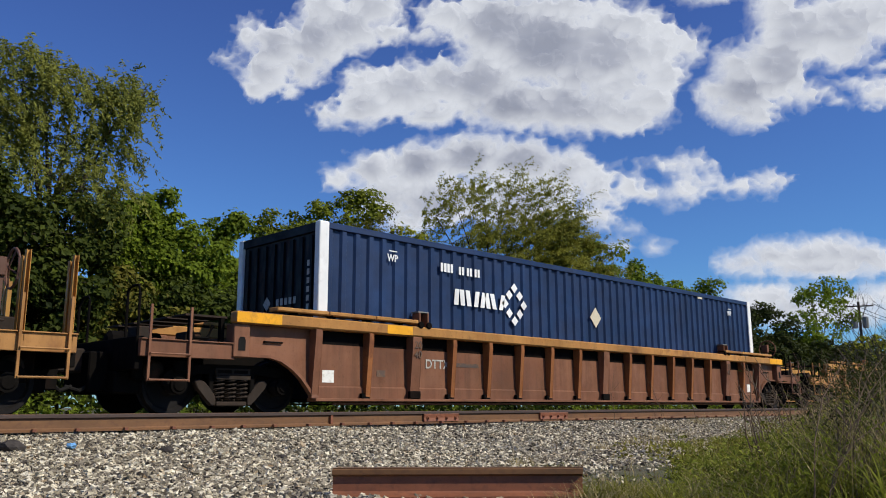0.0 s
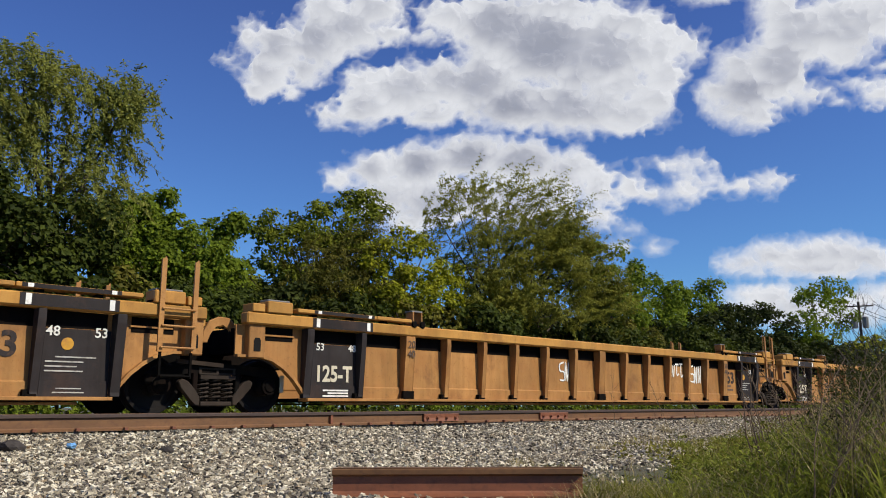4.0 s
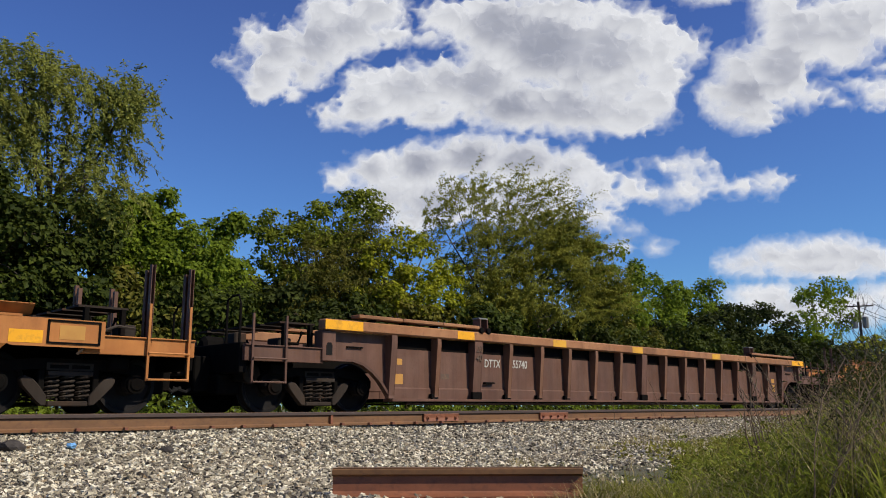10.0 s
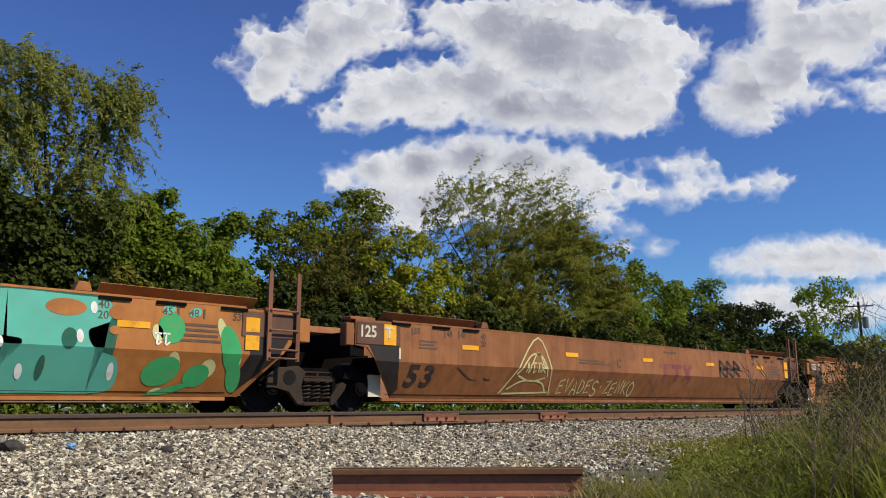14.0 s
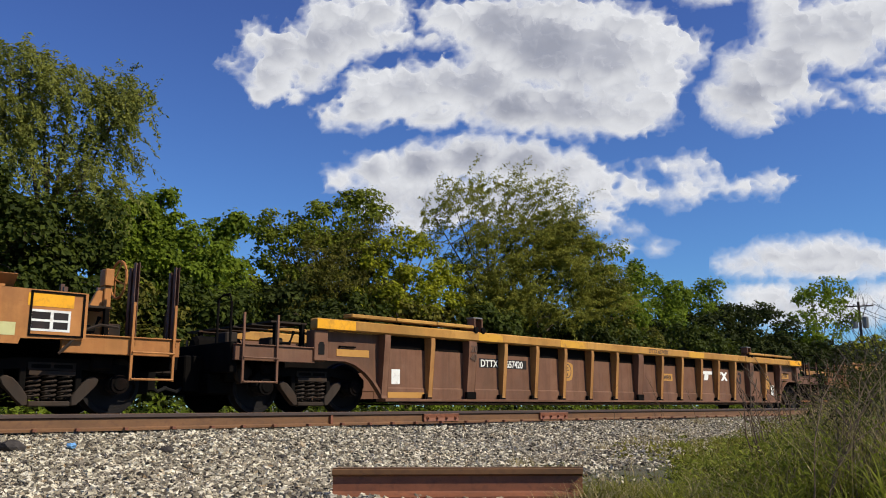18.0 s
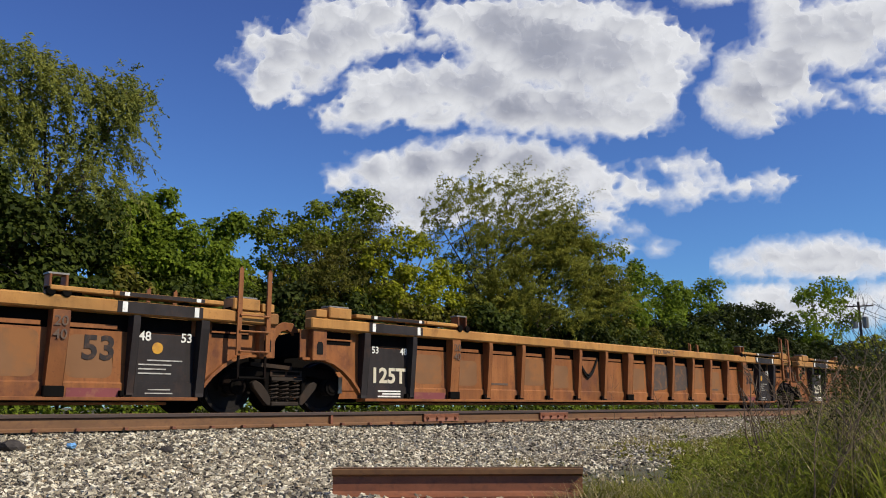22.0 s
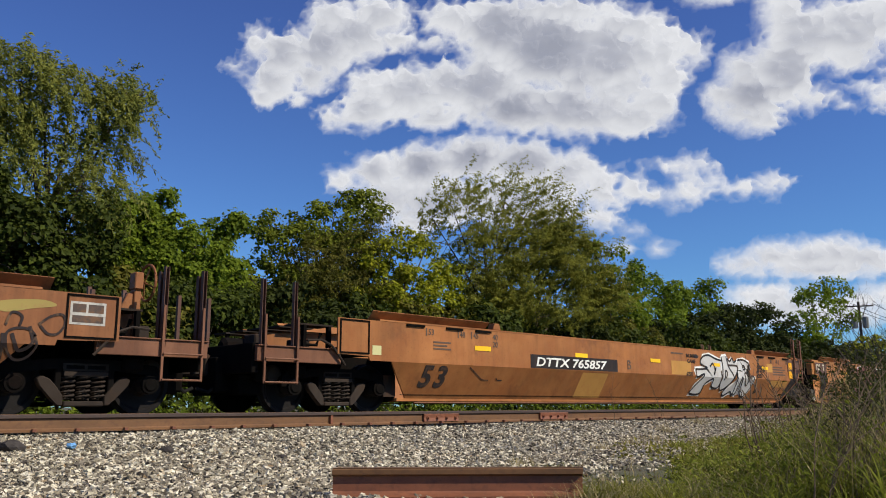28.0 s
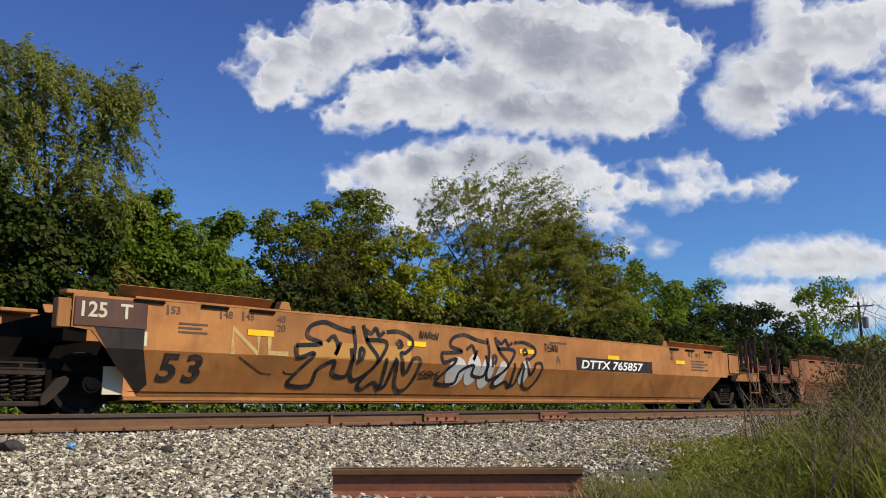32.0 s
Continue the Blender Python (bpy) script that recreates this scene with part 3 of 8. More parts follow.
def smooth_side(s, ends, top):
    bm = bmesh.new()
    up = []
    tail = 0.22 if ends[1] == "a" else 0.05
    for k, e in zip((-1, 1), ends):
        f = 0.46 if k < 0 else tail + 0.54
        if e == "c":
            row = [(f, FOLD), (max(f, 0.95), FOLD), (max(f, 0.97), 0.95), (1.64 if k < 0 else 1.76, 0.97), (1.64 if k < 0 else 1.76, top)] if top == TOP else [(f, FOLD), (f + 0.06, 0.862), (1.78, 0.862), (1.78, top)]
        else:
            row = [(f, FOLD), (f + 0.20, 1.10), (0.92 if k < 0 else 1.06, 1.13), (0.92 if k < 0 else 1.06, top)]
        row = [(ex(k, d), z) for d, z in row]
        up += row if k > 0 else row[::-1]
    # leading end from the top down, then trailing end from the fold up
    prism(bm, up, s * 1.47, s * 1.50)
    lo = [(-0.46, FOLD), (-0.28, 0.70), (0.18, LOW), (BODY + tail, LOW), (BODY + tail + 0.38, 0.70), (BODY + tail + 0.54, FOLD)]
    a = [bm.verts.new((x, s * side_y(z), z)) for x, z in lo]
    b = [bm.verts.new((x, s * (side_y(z) - 0.03), z)) for x, z in lo]
    bm.faces.new(a)
    bm.faces.new(b[::-1])
    for i in range(len(lo)):
        j = (i + 1) % len(lo)
        bm.faces.new((a[i], a[j], b[j], b[i]))
    return bm


def smooth_car(label, paint, ends, group, brakes=(None, None), sign=True, top=TOP):
    car = thing("well_car", label, "well car", group)
    reach = [1.64 if e == "c" else 1.0 for e in ends]
    part("well_floor", boxes((0.05, BODY - 0.05, -1.10, 1.10, 0.20, 0.25)), DARK_IRON, car)
    for s in (-1, 1):
        shared("side_panel", ("smooth", s, ends, top), lambda: smooth_side(s, ends, top), paint, car)
        part("top_lip", boxes((-reach[0] + 0.9, BODY + reach[1] - 0.9, *rng(s * 1.40, s * 1.506), top, top + 0.03)), paint, car)
        shared("bottom_chord", ("smooth_bottom", s), lambda: boxes((-0.02, BODY + 0.02, *rng(s * 0.90, s * 1.135), 0.20, 0.262)), paint, car, bevel=0.006)
        shared("pipe", ("inner_pipe", s), lambda: tube(bmesh.new(), [(0.4, s * 1.14, 0.18), (BODY - 0.4, s * 1.14, 0.18)], 0.014), PAINT["oxide"], car)
        shared("weld_seam", ("seam", s), lambda: boxes((0.02, BODY - 0.02, *rng(s * (side_y(0.32) + 0.001), s * (side_y(0.32) + 0.006)), 0.315, 0.325)), DARK_IRON, car)
        for k, e in zip((-1, 1), ends):
            # leaning guard plate over the end third
            a, b = span(k, 0.88 if e == "c" else 0.30, -2.10)
            pts = [(s * 1.36, top + 0.03), (s * 1.50, top + 0.165), (s * 1.48, top + 0.175), (s * 1.33, top + 0.03)]
            part("guard_plate", prism(bmesh.new(), pts, a, b, "x"), paint, car)
            for d in (-0.1, -1.1, -1.9):
                x = ex(k, d)
                part("guard_bracket", boxes((x - 0.22, x + 0.22, *rng(s * 1.502, s * 1.53), top - 0.05, top - 0.01)), DARK_IRON, car)
            x = ex(k, -2.32)
            part("container_guide", prism(bmesh.new(), [(x - 0.12, top + 0.03), (x - 0.07, top + 0.16), (x + 0.07, top + 0.16), (x + 0.12, top + 0.03)], s * 1.34, s * 1.50), paint, car, bevel=0.01)
            y0, y1 = rng(s * 1.502, s * 1.515)
            if e == "c":
                a, b = span(k, 1.60 if k < 0 else 1.72, 0.97 if k < 0 else 1.05)
                lo = 0.985 if top == TOP else 0.90
                bm = boxes((a, b, y0, y1, top - 0.04, top - 0.015), (a, b, y0, y1, lo, lo + 0.025), (a, a + 0.025, y0, y1, lo + 0.015, top - 0.03), (b - 0.025, b, y0, y1, lo + 0.015, top - 0.03))
                part("panel_frame", bm, DARK_IRON, car)
            else:
                a, b = span(k, 0.90, -0.08) if k < 0 else span(k, 1.0, 0.04)
                part("sign_plate", boxes((a, b, y0, y1, 1.15, 1.53)), PAINT["umber"] if sign else paint, car, bevel=0.008)
                f = 0.0 if k < 0 else 0.26
                for q in ([(0.62, 1.142), (-0.06, 1.142), (-0.06, FOLD), (0.45, FOLD)], [(0.45, FOLD), (-0.06, FOLD), (-0.26, 0.42), (-0.16, 0.30), (0.28, 0.70)]):
                    bm = bmesh.new()
                    rows = [(ex(k, d + f), z) for d, z in q]
                    front, back = [bm.verts.new((x, s * (side_y(z) + 0.006), z)) for x, z in rows], [bm.verts.new((x, s * (side_y(z) + 0.001), z)) for x, z in rows]
                    bm.faces.new(front)
                    bm.faces.new(back[::-1])
                    for n in range(len(rows)):
                        bm.faces.new((front[n - 1], front[n], back[n], back[n - 1]))
                    part("black_panel", bm, BLACK_PAINT, car)
            bm = bmesh.new()
            box(bm, *span(k, 0.02, 0.30), *rng(s * 1.07, s * 1.10), 0.28, 0.66)
            part("gusset", bm, CREAM if e == "a" else IRON, car)
            if s > 0:
                part("well_end", boxes((*span(k, 0.0, 0.05), -1.06, 1.06, 0.21, 0.98)), DARK_IRON, car)
    for k, e, br in zip((-1, 1), ends, brakes):
        if e == "c":
            coupler_end(car, k, PAINT["oxide"] if k < 0 or paint is PAINT["brown"] else paint, br, PAINT["umber"])
            x0, x1 = span(k, 0.6, 1.6)
            part("end_bulkhead", boxes((x0, x1, -1.44, 1.44, 0.98, 1.08)), DARK_IRON, car)
        else:
            x0, x1 = span(k, -0.3, 1.5)
            part("centre_sill", boxes((x0, x1, -0.35, 0.35, 0.74, 1.05)), DARK_IRON, car)
            x0, x1 = span(k, 0.7, 1.0)
            part("end_bulkhead", boxes((x0, x1, -1.46, 1.46, 0.95, 1.35)), DARK_IRON, car)
            for s in (-1, 1):
                a, b = span(k, 0.45, 1.0)
                part("end_block", boxes((a, b, *rng(s * 1.2, s * 1.46), top - 0.01, top + 0.05)), paint, car, bevel=0.012)
                a, b = span(k, 1.065, 1.30) if k > 0 else span(k, 0.925, 1.10)
                part("jacking_plate", boxes((a, b, *rng(s * 1.30, s * 1.48), 1.12, 1.50)), paint, car, bevel=0.012)
            if k > 0:
                truck(car, ex(k, 1.74))
                for s in (-1, 1):
                    ladder(car, k, 0.48, 1.00, 0.80, 2.18, (0.84, 0.97, 1.27, 1.57), s * 1.56, PAINT["oxide"], loops=True)
                    pts = [(0.72, 0.58), (0.86, 0.72), (1.30, 0.76), (1.44, 0.66), (1.34, 0.44), (1.42, 0.16), (1.30, 0.14), (1.12, 0.36), (0.86, 0.42), (0.70, 0.40)]
                    g = part("brake_guide", prism(bmesh.new(), [(ex(k, d), z) for d, z in pts], s * 1.14, s * 1.20), CAST, car, "cast plate with a round eye", 0.01)
                    # black disc on the plate stands for the shaded eye
                    part("eye", disc(bmesh.new(), ex(k, 1.12), 0.57, s * 1.14, s * 1.206, [(0, 0.12), (1, 0.12)], 16), HOLE, g)
    return car


# ---- fast meshes out of many small alike pieces ----
def sheet_mesh(name, verts, faces, material, smooth=False):
    """verts: n x 3; faces: m x k corner numbers, all with k corners."""
    me = bpy.data.meshes.new(name)
    verts, faces = np.asarray(verts, np.float32), np.asarray(faces, np.int32)
    m, k = faces.shape
    me.vertices.add(len(verts))
    me.vertices.foreach_set("co", verts.ravel())
    me.loops.add(m * k)
    me.loops.foreach_set("vertex_index", faces.ravel())
    me.polygons.add(m)
    me.polygons.foreach_set("loop_start", np.arange(0, m * k, k, dtype=np.int32))
    me.polygons.foreach_set("use_smooth", np.full(m, smooth))
    me.update(calc_edges=True)
    me.materials.append(material)
    return me


RNG = np.random.default_rng(11)


# ---- ground: one sheet with the ballast bank under the track ----
def ground_z(x, y):
    """Height of the ground; works on arrays."""
    d = np.abs(y - TRACK_Y)
    bank = np.clip((d - 3.2) / 2.9, 0, 1)
    z = -0.155 + (GROUND_Z + 0.155) * bank * bank * (3 - 2 * bank) - 0.04 * np.clip((1.9 - d) / 0.3, 0, 1)
    z = z - 0.05 * np.clip((4.4 - y) / 1.5, 0, 1) - 0.07 * np.exp(-(((y - 9.2) / 0.14) ** 2)) - 0.045 * np.clip((9.25 - y) / 0.5, 0, 1) * np.clip((y - 5.5) / 2.0, 0, 1)
    bumps = 0.03 * np.sin(x * 0.9 + 1.3 * np.sin(y * 0.7)) * np.sin(y * 1.1 + 0.4) + 0.015 * np.sin(2.7 * x + y) * np.sin(2.3 * y - x)
    return z + bumps * np.clip((d - 2.0) / 3, 0, 1)


def grass_edge(x):
    """The y up to which weeds cover the near bank."""
    return np.interp(x, [0, 2.5, 3.3, 5.1, 7.4, 10, 12.2, 16, 20, 30, 60], [1.5, 3.2, 4.2, 4.7, 5.3, 5.9, 6.4, 7.3, 8.6, 9.5, 9.9]) + 0.18 * np.sin(3.1 * x) + 0.12 * np.sin(7.3 * x)


def build_ground():
    xs = np.concatenate([[-3000, -1200, -500, -200, -80, -40, -20], np.arange(-10, 40, 0.25), np.arange(40, 100, 2.0), [100, 140, 200, 320, 600, 1200, 3000]])
    ys = np.concatenate([[-3000, -1000, -300, -100, -40, -15], np.arange(-6, 20, 0.2), np.arange(20, 50, 1.0), [50, 60, 80, 120, 200, 400, 1000, 3000]])
    gx, gy = np.meshgrid(xs, ys, indexing="ij")
    gz = ground_z(gx, gy)
    n, m = gx.shape
    i, j = np.meshgrid(np.arange(n - 1), np.arange(m - 1), indexing="ij")
    a = (i * m + j).ravel()
    s = Shade("soil_and_ballast_fines", 0.95)
    co = s.node("TexCoord")
    sep = s.node("SeparateXYZ")
    s.link(co.outputs["Object"], sep.inputs[0])
    off = s.node("Math")
    off.operation = "SUBTRACT"
    s.link(sep.outputs[1], off.inputs[0])
    off.inputs[1].default_value = TRACK_Y
    ab = s.node("Math")
    ab.operation = "ABSOLUTE"
    s.link(off.outputs[0], ab.inputs[0])
    wob = s.node("Math")
    wob.operation = "MULTIPLY_ADD"
    s.link(s.grain(0.8, 5), wob.inputs[0])
    wob.inputs[1].default_value = 3.0
    s.link(ab.outputs[0], wob.inputs[2])
    near = s.node("MapRange")
    near.inputs[1].default_value, near.inputs[2].default_value = 8.0, 9.5
    s.link(wob.outputs[0], near.inputs[0])
    stones = s.steps(s.grain(38, 3), [(0.35, (0.07, 0.065, 0.06)), (0.5, (0.20, 0.18, 0.145)), (0.68, (0.44, 0.40, 0.32))])
    soil = s.steps(s.grain(3, 7), [(0.3, (0.05, 0.045, 0.02)), (0.5, (0.10, 0.085, 0.04)), (0.7, (0.07, 0.085, 0.025))])
    s.colour(s.mix(near.outputs[0], stones, soil)).bump(s.grain(30, 5), 0.8, 0.04)
    me = sheet_mesh("ground", np.stack([gx.ravel(), gy.ravel(), gz.ravel()], 1), np.stack([a, a + m, a + m + 1, a + 1], 1), s.m, True)
    tagged(new("ground", me), "pale ballast bank and weedy soil beside the track", "ground", kind="structure")


build_ground()


# ---- track ----
RAIL = [(-0.07, -0.186), (0.07, -0.186), (0.07, -0.174), (0.022, -0.158), (0.009, -0.145), (0.009, -0.052), (0.036, -0.038), (0.036, -0.008), (0.028, 0.0), (-0.028, 0.0), (-0.036, -0.008), (-0.036, -0.038), (-0.009, -0.052), (-0.009, -0.145), (-0.022, -0.158), (-0.07, -0.174)]


def lay_rail(y, top, x0, x1, label, joints):
    """A rail in its parts: web and foot, the darker head, and the polished strip on it."""
    foot = [(y + a, top + z) for a, z in RAIL if z < -0.045]
    head = [(y + a, top + z) for a, z in RAIL if z > -0.06]
    r = part("rail", prism(bmesh.new(), foot, x0, x1, "x"), RUST_RAIL, None)
    tagged(r, label, "rail", "track rails", "structure")
    part("rail_head", prism(bmesh.new(), head, x0, x1, "x"), RAIL_SIDE, r)
    part("running_surface", boxes((x0, x1, y - 0.027, y + 0.027, top + 0.0005, top + 0.003)), POLISHED if joints == "used" else RUST_RAIL, r)
    return r


def joint(r, x, y, top, half, bolts):
    bar = prism(bmesh.new(), [(y - 0.012, top - 0.150), (y - 0.055, top - 0.158), (y - 0.040, top - 0.10), (y - 0.052, top - 0.040), (y - 0.012, top - 0.036)], x - half, x + half, "x")
    j = part("joint_bar", bar, RUST_RED, r, "reddish rusted joint bar", 0.004)
    for k in range(bolts):
        bx = x - half * 0.8 + 1.6 * half * k / (bolts - 1)
        part("bolt", disc(bmesh.new(), bx, top - 0.10, y - 0.085, y - 0.040, [(0, 0.020), (0.6, 0.020), (0.61, 0.028), (1, 0.028)], 6), RUST_RED, j)


def build_track():
    for s in (-1, 1):
        lay_rail(TRACK_Y + s * 0.753, 0.0, -400, 900, "running rail under the train", "used")
    y, top = 9.30, 0.036
    r = lay_rail(y, top, -300, 400, "rusty brown rail left along the ballast shoulder", "old")
    joint(r, 9.14, y, top, 0.38, 4)
    joint(r, 12.0, y, top, 0.40, 4)
    joint(r, -3.0, y, top, 0.40, 4)
    part("weld_bead", boxes((6.98, 7.02, y - 0.05, y - 0.008, top - 0.16, top - 0.045)), RUST_RED, r)
    for k in range(60):
        x = 0.6 + 0.5 * k + 0.06 * math.sin(5 * k)
        shared("spike", "spike", lambda: boxes((-0.02, 0.02, -0.115, -0.06, -0.18, -0.150)), RUST_RED, r, at=(x, y, top))
    me = None
    for k in range(95):
        x = -4 + 0.52 * k + 0.04 * math.sin(7 * k)
        if me is None:
            t = part("railroad_tie", boxes((-0.115, 0.115, -1.3, 1.3, -0.36, -0.188)), CREOSOTE, None, "", 0.012)
            me = t.data
        else:
            t = new("railroad_tie", me)
        t.location, t.rotation_euler = (x, TRACK_Y, 0), (0, 0, 0.02 * math.sin(3 * k))
        tagged(t, "dark creosoted wooden tie sunk in ballast", "tie", "railroad ties")
        for s in (-1, 1):
            y = s * 0.753
            shared("tie_plate", "tie_plate", lambda: boxes((-0.09, 0.09, -0.16, 0.16, -0.190, -0.180)), RUST_RAIL, t, at=(0, y, 0))


build_track()

# a short length of old rail that lies in the weeds
a, b = Vector((3.34, 4.39, 0)), Vector((4.60, 3.15, 0))
spare = part("spare_rail", prism(bmesh.new(), [(p, q) for p, q in RAIL if q < -0.045], 0, 1.62, "x"), RUST_RED, None)
part("rail_head", prism(bmesh.new(), [(p, q) for p, q in RAIL if q > -0.06], -0.002, 1.62, "x"), RUST_RAIL, spare)
part("running_surface", boxes((0, 1.62, -0.032, 0.030, 0.0005, 0.003)), RUST_RAIL, spare)
spare.matrix_world = Matrix.Translation((a.x, a.y, -0.285)) @ Matrix.Rotation(math.atan2(b.y - a.y, b.x - a.x), 4, "Z")
tagged(spare, "short length of red-rusted rail lying on the ballast edge", "rail")


# ---- ballast stones ----
def build_stones():
    s = Shade("broken_limestone", 0.9)
    col = s.steps(s.island(), [(0.0, (0.05, 0.04, 0.028)), (0.12, (0.12, 0.10, 0.075)), (0.26, (0.22, 0.19, 0.145)), (0.50, (0.33, 0.295, 0.22)), (0.62, (0.42, 0.37, 0.275)), (0.73, (0.72, 0.66, 0.52)), (0.93, (0.82, 0.76, 0.61)), (1.0, (0.30, 0.20, 0.10))])
    dust = s.steps(s.grain(60, 5), [(0.3, (0.58, 0.55, 0.48)), (0.7, (1.12, 1.07, 0.97))])
    s.colour(s.mix(1.0, col, dust, "MULTIPLY")).bump(s.grain(90, 4), 0.5, 0.006)
    rock = np.array([(a, b, c) for a in (-1, 1) for b in (-1, 1) for c in (-1, 1)]) * 0.72
    quad = np.array(((0, 1, 3, 2), (4, 6, 7, 5), (0, 4, 5, 1), (2, 3, 7, 6), (0, 2, 6, 4), (1, 5, 7, 3)))
    n = 250000
    x = 0.3 + 27.5 * RNG.random(n) ** 1.25
    x[: n // 5] = -7 + 14 * RNG.random(n // 5)
    y = 2.2 + 9.2 * RNG.random(n)
    keep = (y > np.maximum(grass_edge(x), 3.6) - 1.2 * RNG.random(n) ** 2) & (y < TRACK_Y - 0.72) & (np.abs(y - 9.22) > 0.05 + 0.12 * RNG.random(n))
    keep &= RNG.random(n) < np.clip(1.25 - np.hypot(x, y) / 34, 0.25, 1)
    x, y = x[keep], y[keep]
    n = len(x)
    r = 0.011 + 0.019 * RNG.random(n) ** 2.0
    # broken blocks: corners knocked in at random, lying on their broad side
    v = rock[None] * (0.55 + 0.6 * RNG.random((n, 8, 1))) + 0.16 * RNG.normal(size=(n, 8, 3))
    ax = RNG.normal(size=(n, 3, 3)) * 0.3 + np.eye(3)
    q, _ = np.linalg.qr(ax)
    a = 2 * math.pi * RNG.random(n)
    spin = np.zeros((n, 3, 3))
    spin[:, 0, 0], spin[:, 0, 1], spin[:, 1, 0], spin[:, 1, 1], spin[:, 2, 2] = np.cos(a), -np.sin(a), np.sin(a), np.cos(a), 1
    v = v * np.stack([0.8 + 0.6 * RNG.random(n), 0.7 + 0.4 * RNG.random(n), 0.42 + 0.34 * RNG.random(n)], 1)[:, None, :]
    v = np.einsum("nij,nkj->nki", spin @ q, v) * r[:, None, None]
    z = ground_z(x, y) + r * (0.1 + 0.6 * RNG.random(n))
    v += np.stack([x, y, z], 1)[:, None, :]
    f = quad[None] + 8 * np.arange(n)[:, None, None]
    me = sheet_mesh("ballast", v.reshape(-1, 3), f.reshape(-1, 4), s.m)
    tagged(new("ballast_stones", me), "grey and white crushed limestone ballast", "ballast", kind="stuff")


build_stones()


# ---- foliage ----
def leaf_shade(name, dark, light, glow=0.35):
    s = Shade(name, 0.65)
    s.b.inputs["Specular IOR Level"].default_value = 0.12
    c = s.steps(s.island(), [(0.0, dark), (0.55, tone(tuple((a + b) / 2 for a, b in zip(dark, light)), 0.9)), (1.0, light)])
    c = s.mix(s.steps(s.grain(0.5, 3), [(0.35, 0.0), (0.65, 0.55)]), c, tone(light, 0.85))
    s.colour(c)
    tr, mx = s.node("BsdfTranslucent"), s.node("MixShader")
    s.link(c, tr.inputs[0])
    mx.inputs[0].default_value = glow
    s.link(s.b.outputs[0], mx.inputs[1])
    s.link(tr.outputs[0], mx.inputs[2])
    s.link(mx.outputs[0], s.t.nodes["Material Output"].inputs[0])
    return s.m


BARK = plain("grey_brown_bark", (0.075, 0.058, 0.045), 0.9, 0, 0.4, 5)
OLIVE = leaf_shade("olive_feather_leaves", (0.09, 0.098, 0.015), (0.38, 0.365, 0.055), 0.5)
GREEN = leaf_shade("broad_green_leaves", (0.042, 0.070, 0.007), (0.25, 0.32, 0.025), 0.5)
LIME = leaf_shade("yellow_green_leaves", (0.08, 0.095, 0.006), (0.42, 0.42, 0.022), 0.45)
# deep and mid green: the wood's inner shade is in the leaf colour
DEEP = leaf_shade("deep_green_shaded_leaves", (0.012, 0.019, 0.004), (0.062, 0.074, 0.012), 0.3)
SHADY = leaf_shade("mid_green_shaded_leaves", (0.014, 0.024, 0.004), (0.085, 0.105, 0.012), 0.35)
MIXED = leaf_shade("brownish_green_leaves", (0.045, 0.062, 0.008), (0.26, 0.29, 0.025), 0.45)
BROWNED = leaf_shade("olive_brown_leaves", (0.045, 0.046, 0.008), (0.21, 0.19, 0.028), 0.4)


def leaf_quads(c, size, slim, droop, out=None):
    """Folded leaf blades at the points c: four corners each, turned at random."""
    n = len(c)
    w = RNG.normal(size=(n, 3)) * 0.62 + np.array(TO_SUN) * 0.5 + np.array((0, 0, 0.35))
    if out is not None:
        w = w * 0.75 + out * 0.85
    w /= np.linalg.norm(w, axis=1)[:, None]
    d = RNG.normal(size=(n, 3))
    d[:, 2] -= droop * 2
    d -= w * (d * w).sum(1)[:, None]
    d /= np.linalg.norm(d, axis=1)[:, None]
    u = np.cross(d, w)
    L = (size * (0.6 + 0.8 * RNG.random(n)))[:, None]
    tip = c + d * L
    s1 = c + d * L * 0.5 + u * L * slim + w * L * 0.12
    s2 = c + d * L * 0.5 - u * L * slim + w * L * 0.12
    v = np.stack([c, s1, tip, s2], 1).reshape(-1, 3)
    f = np.arange(4 * n).reshape(n, 4)
    return v, f


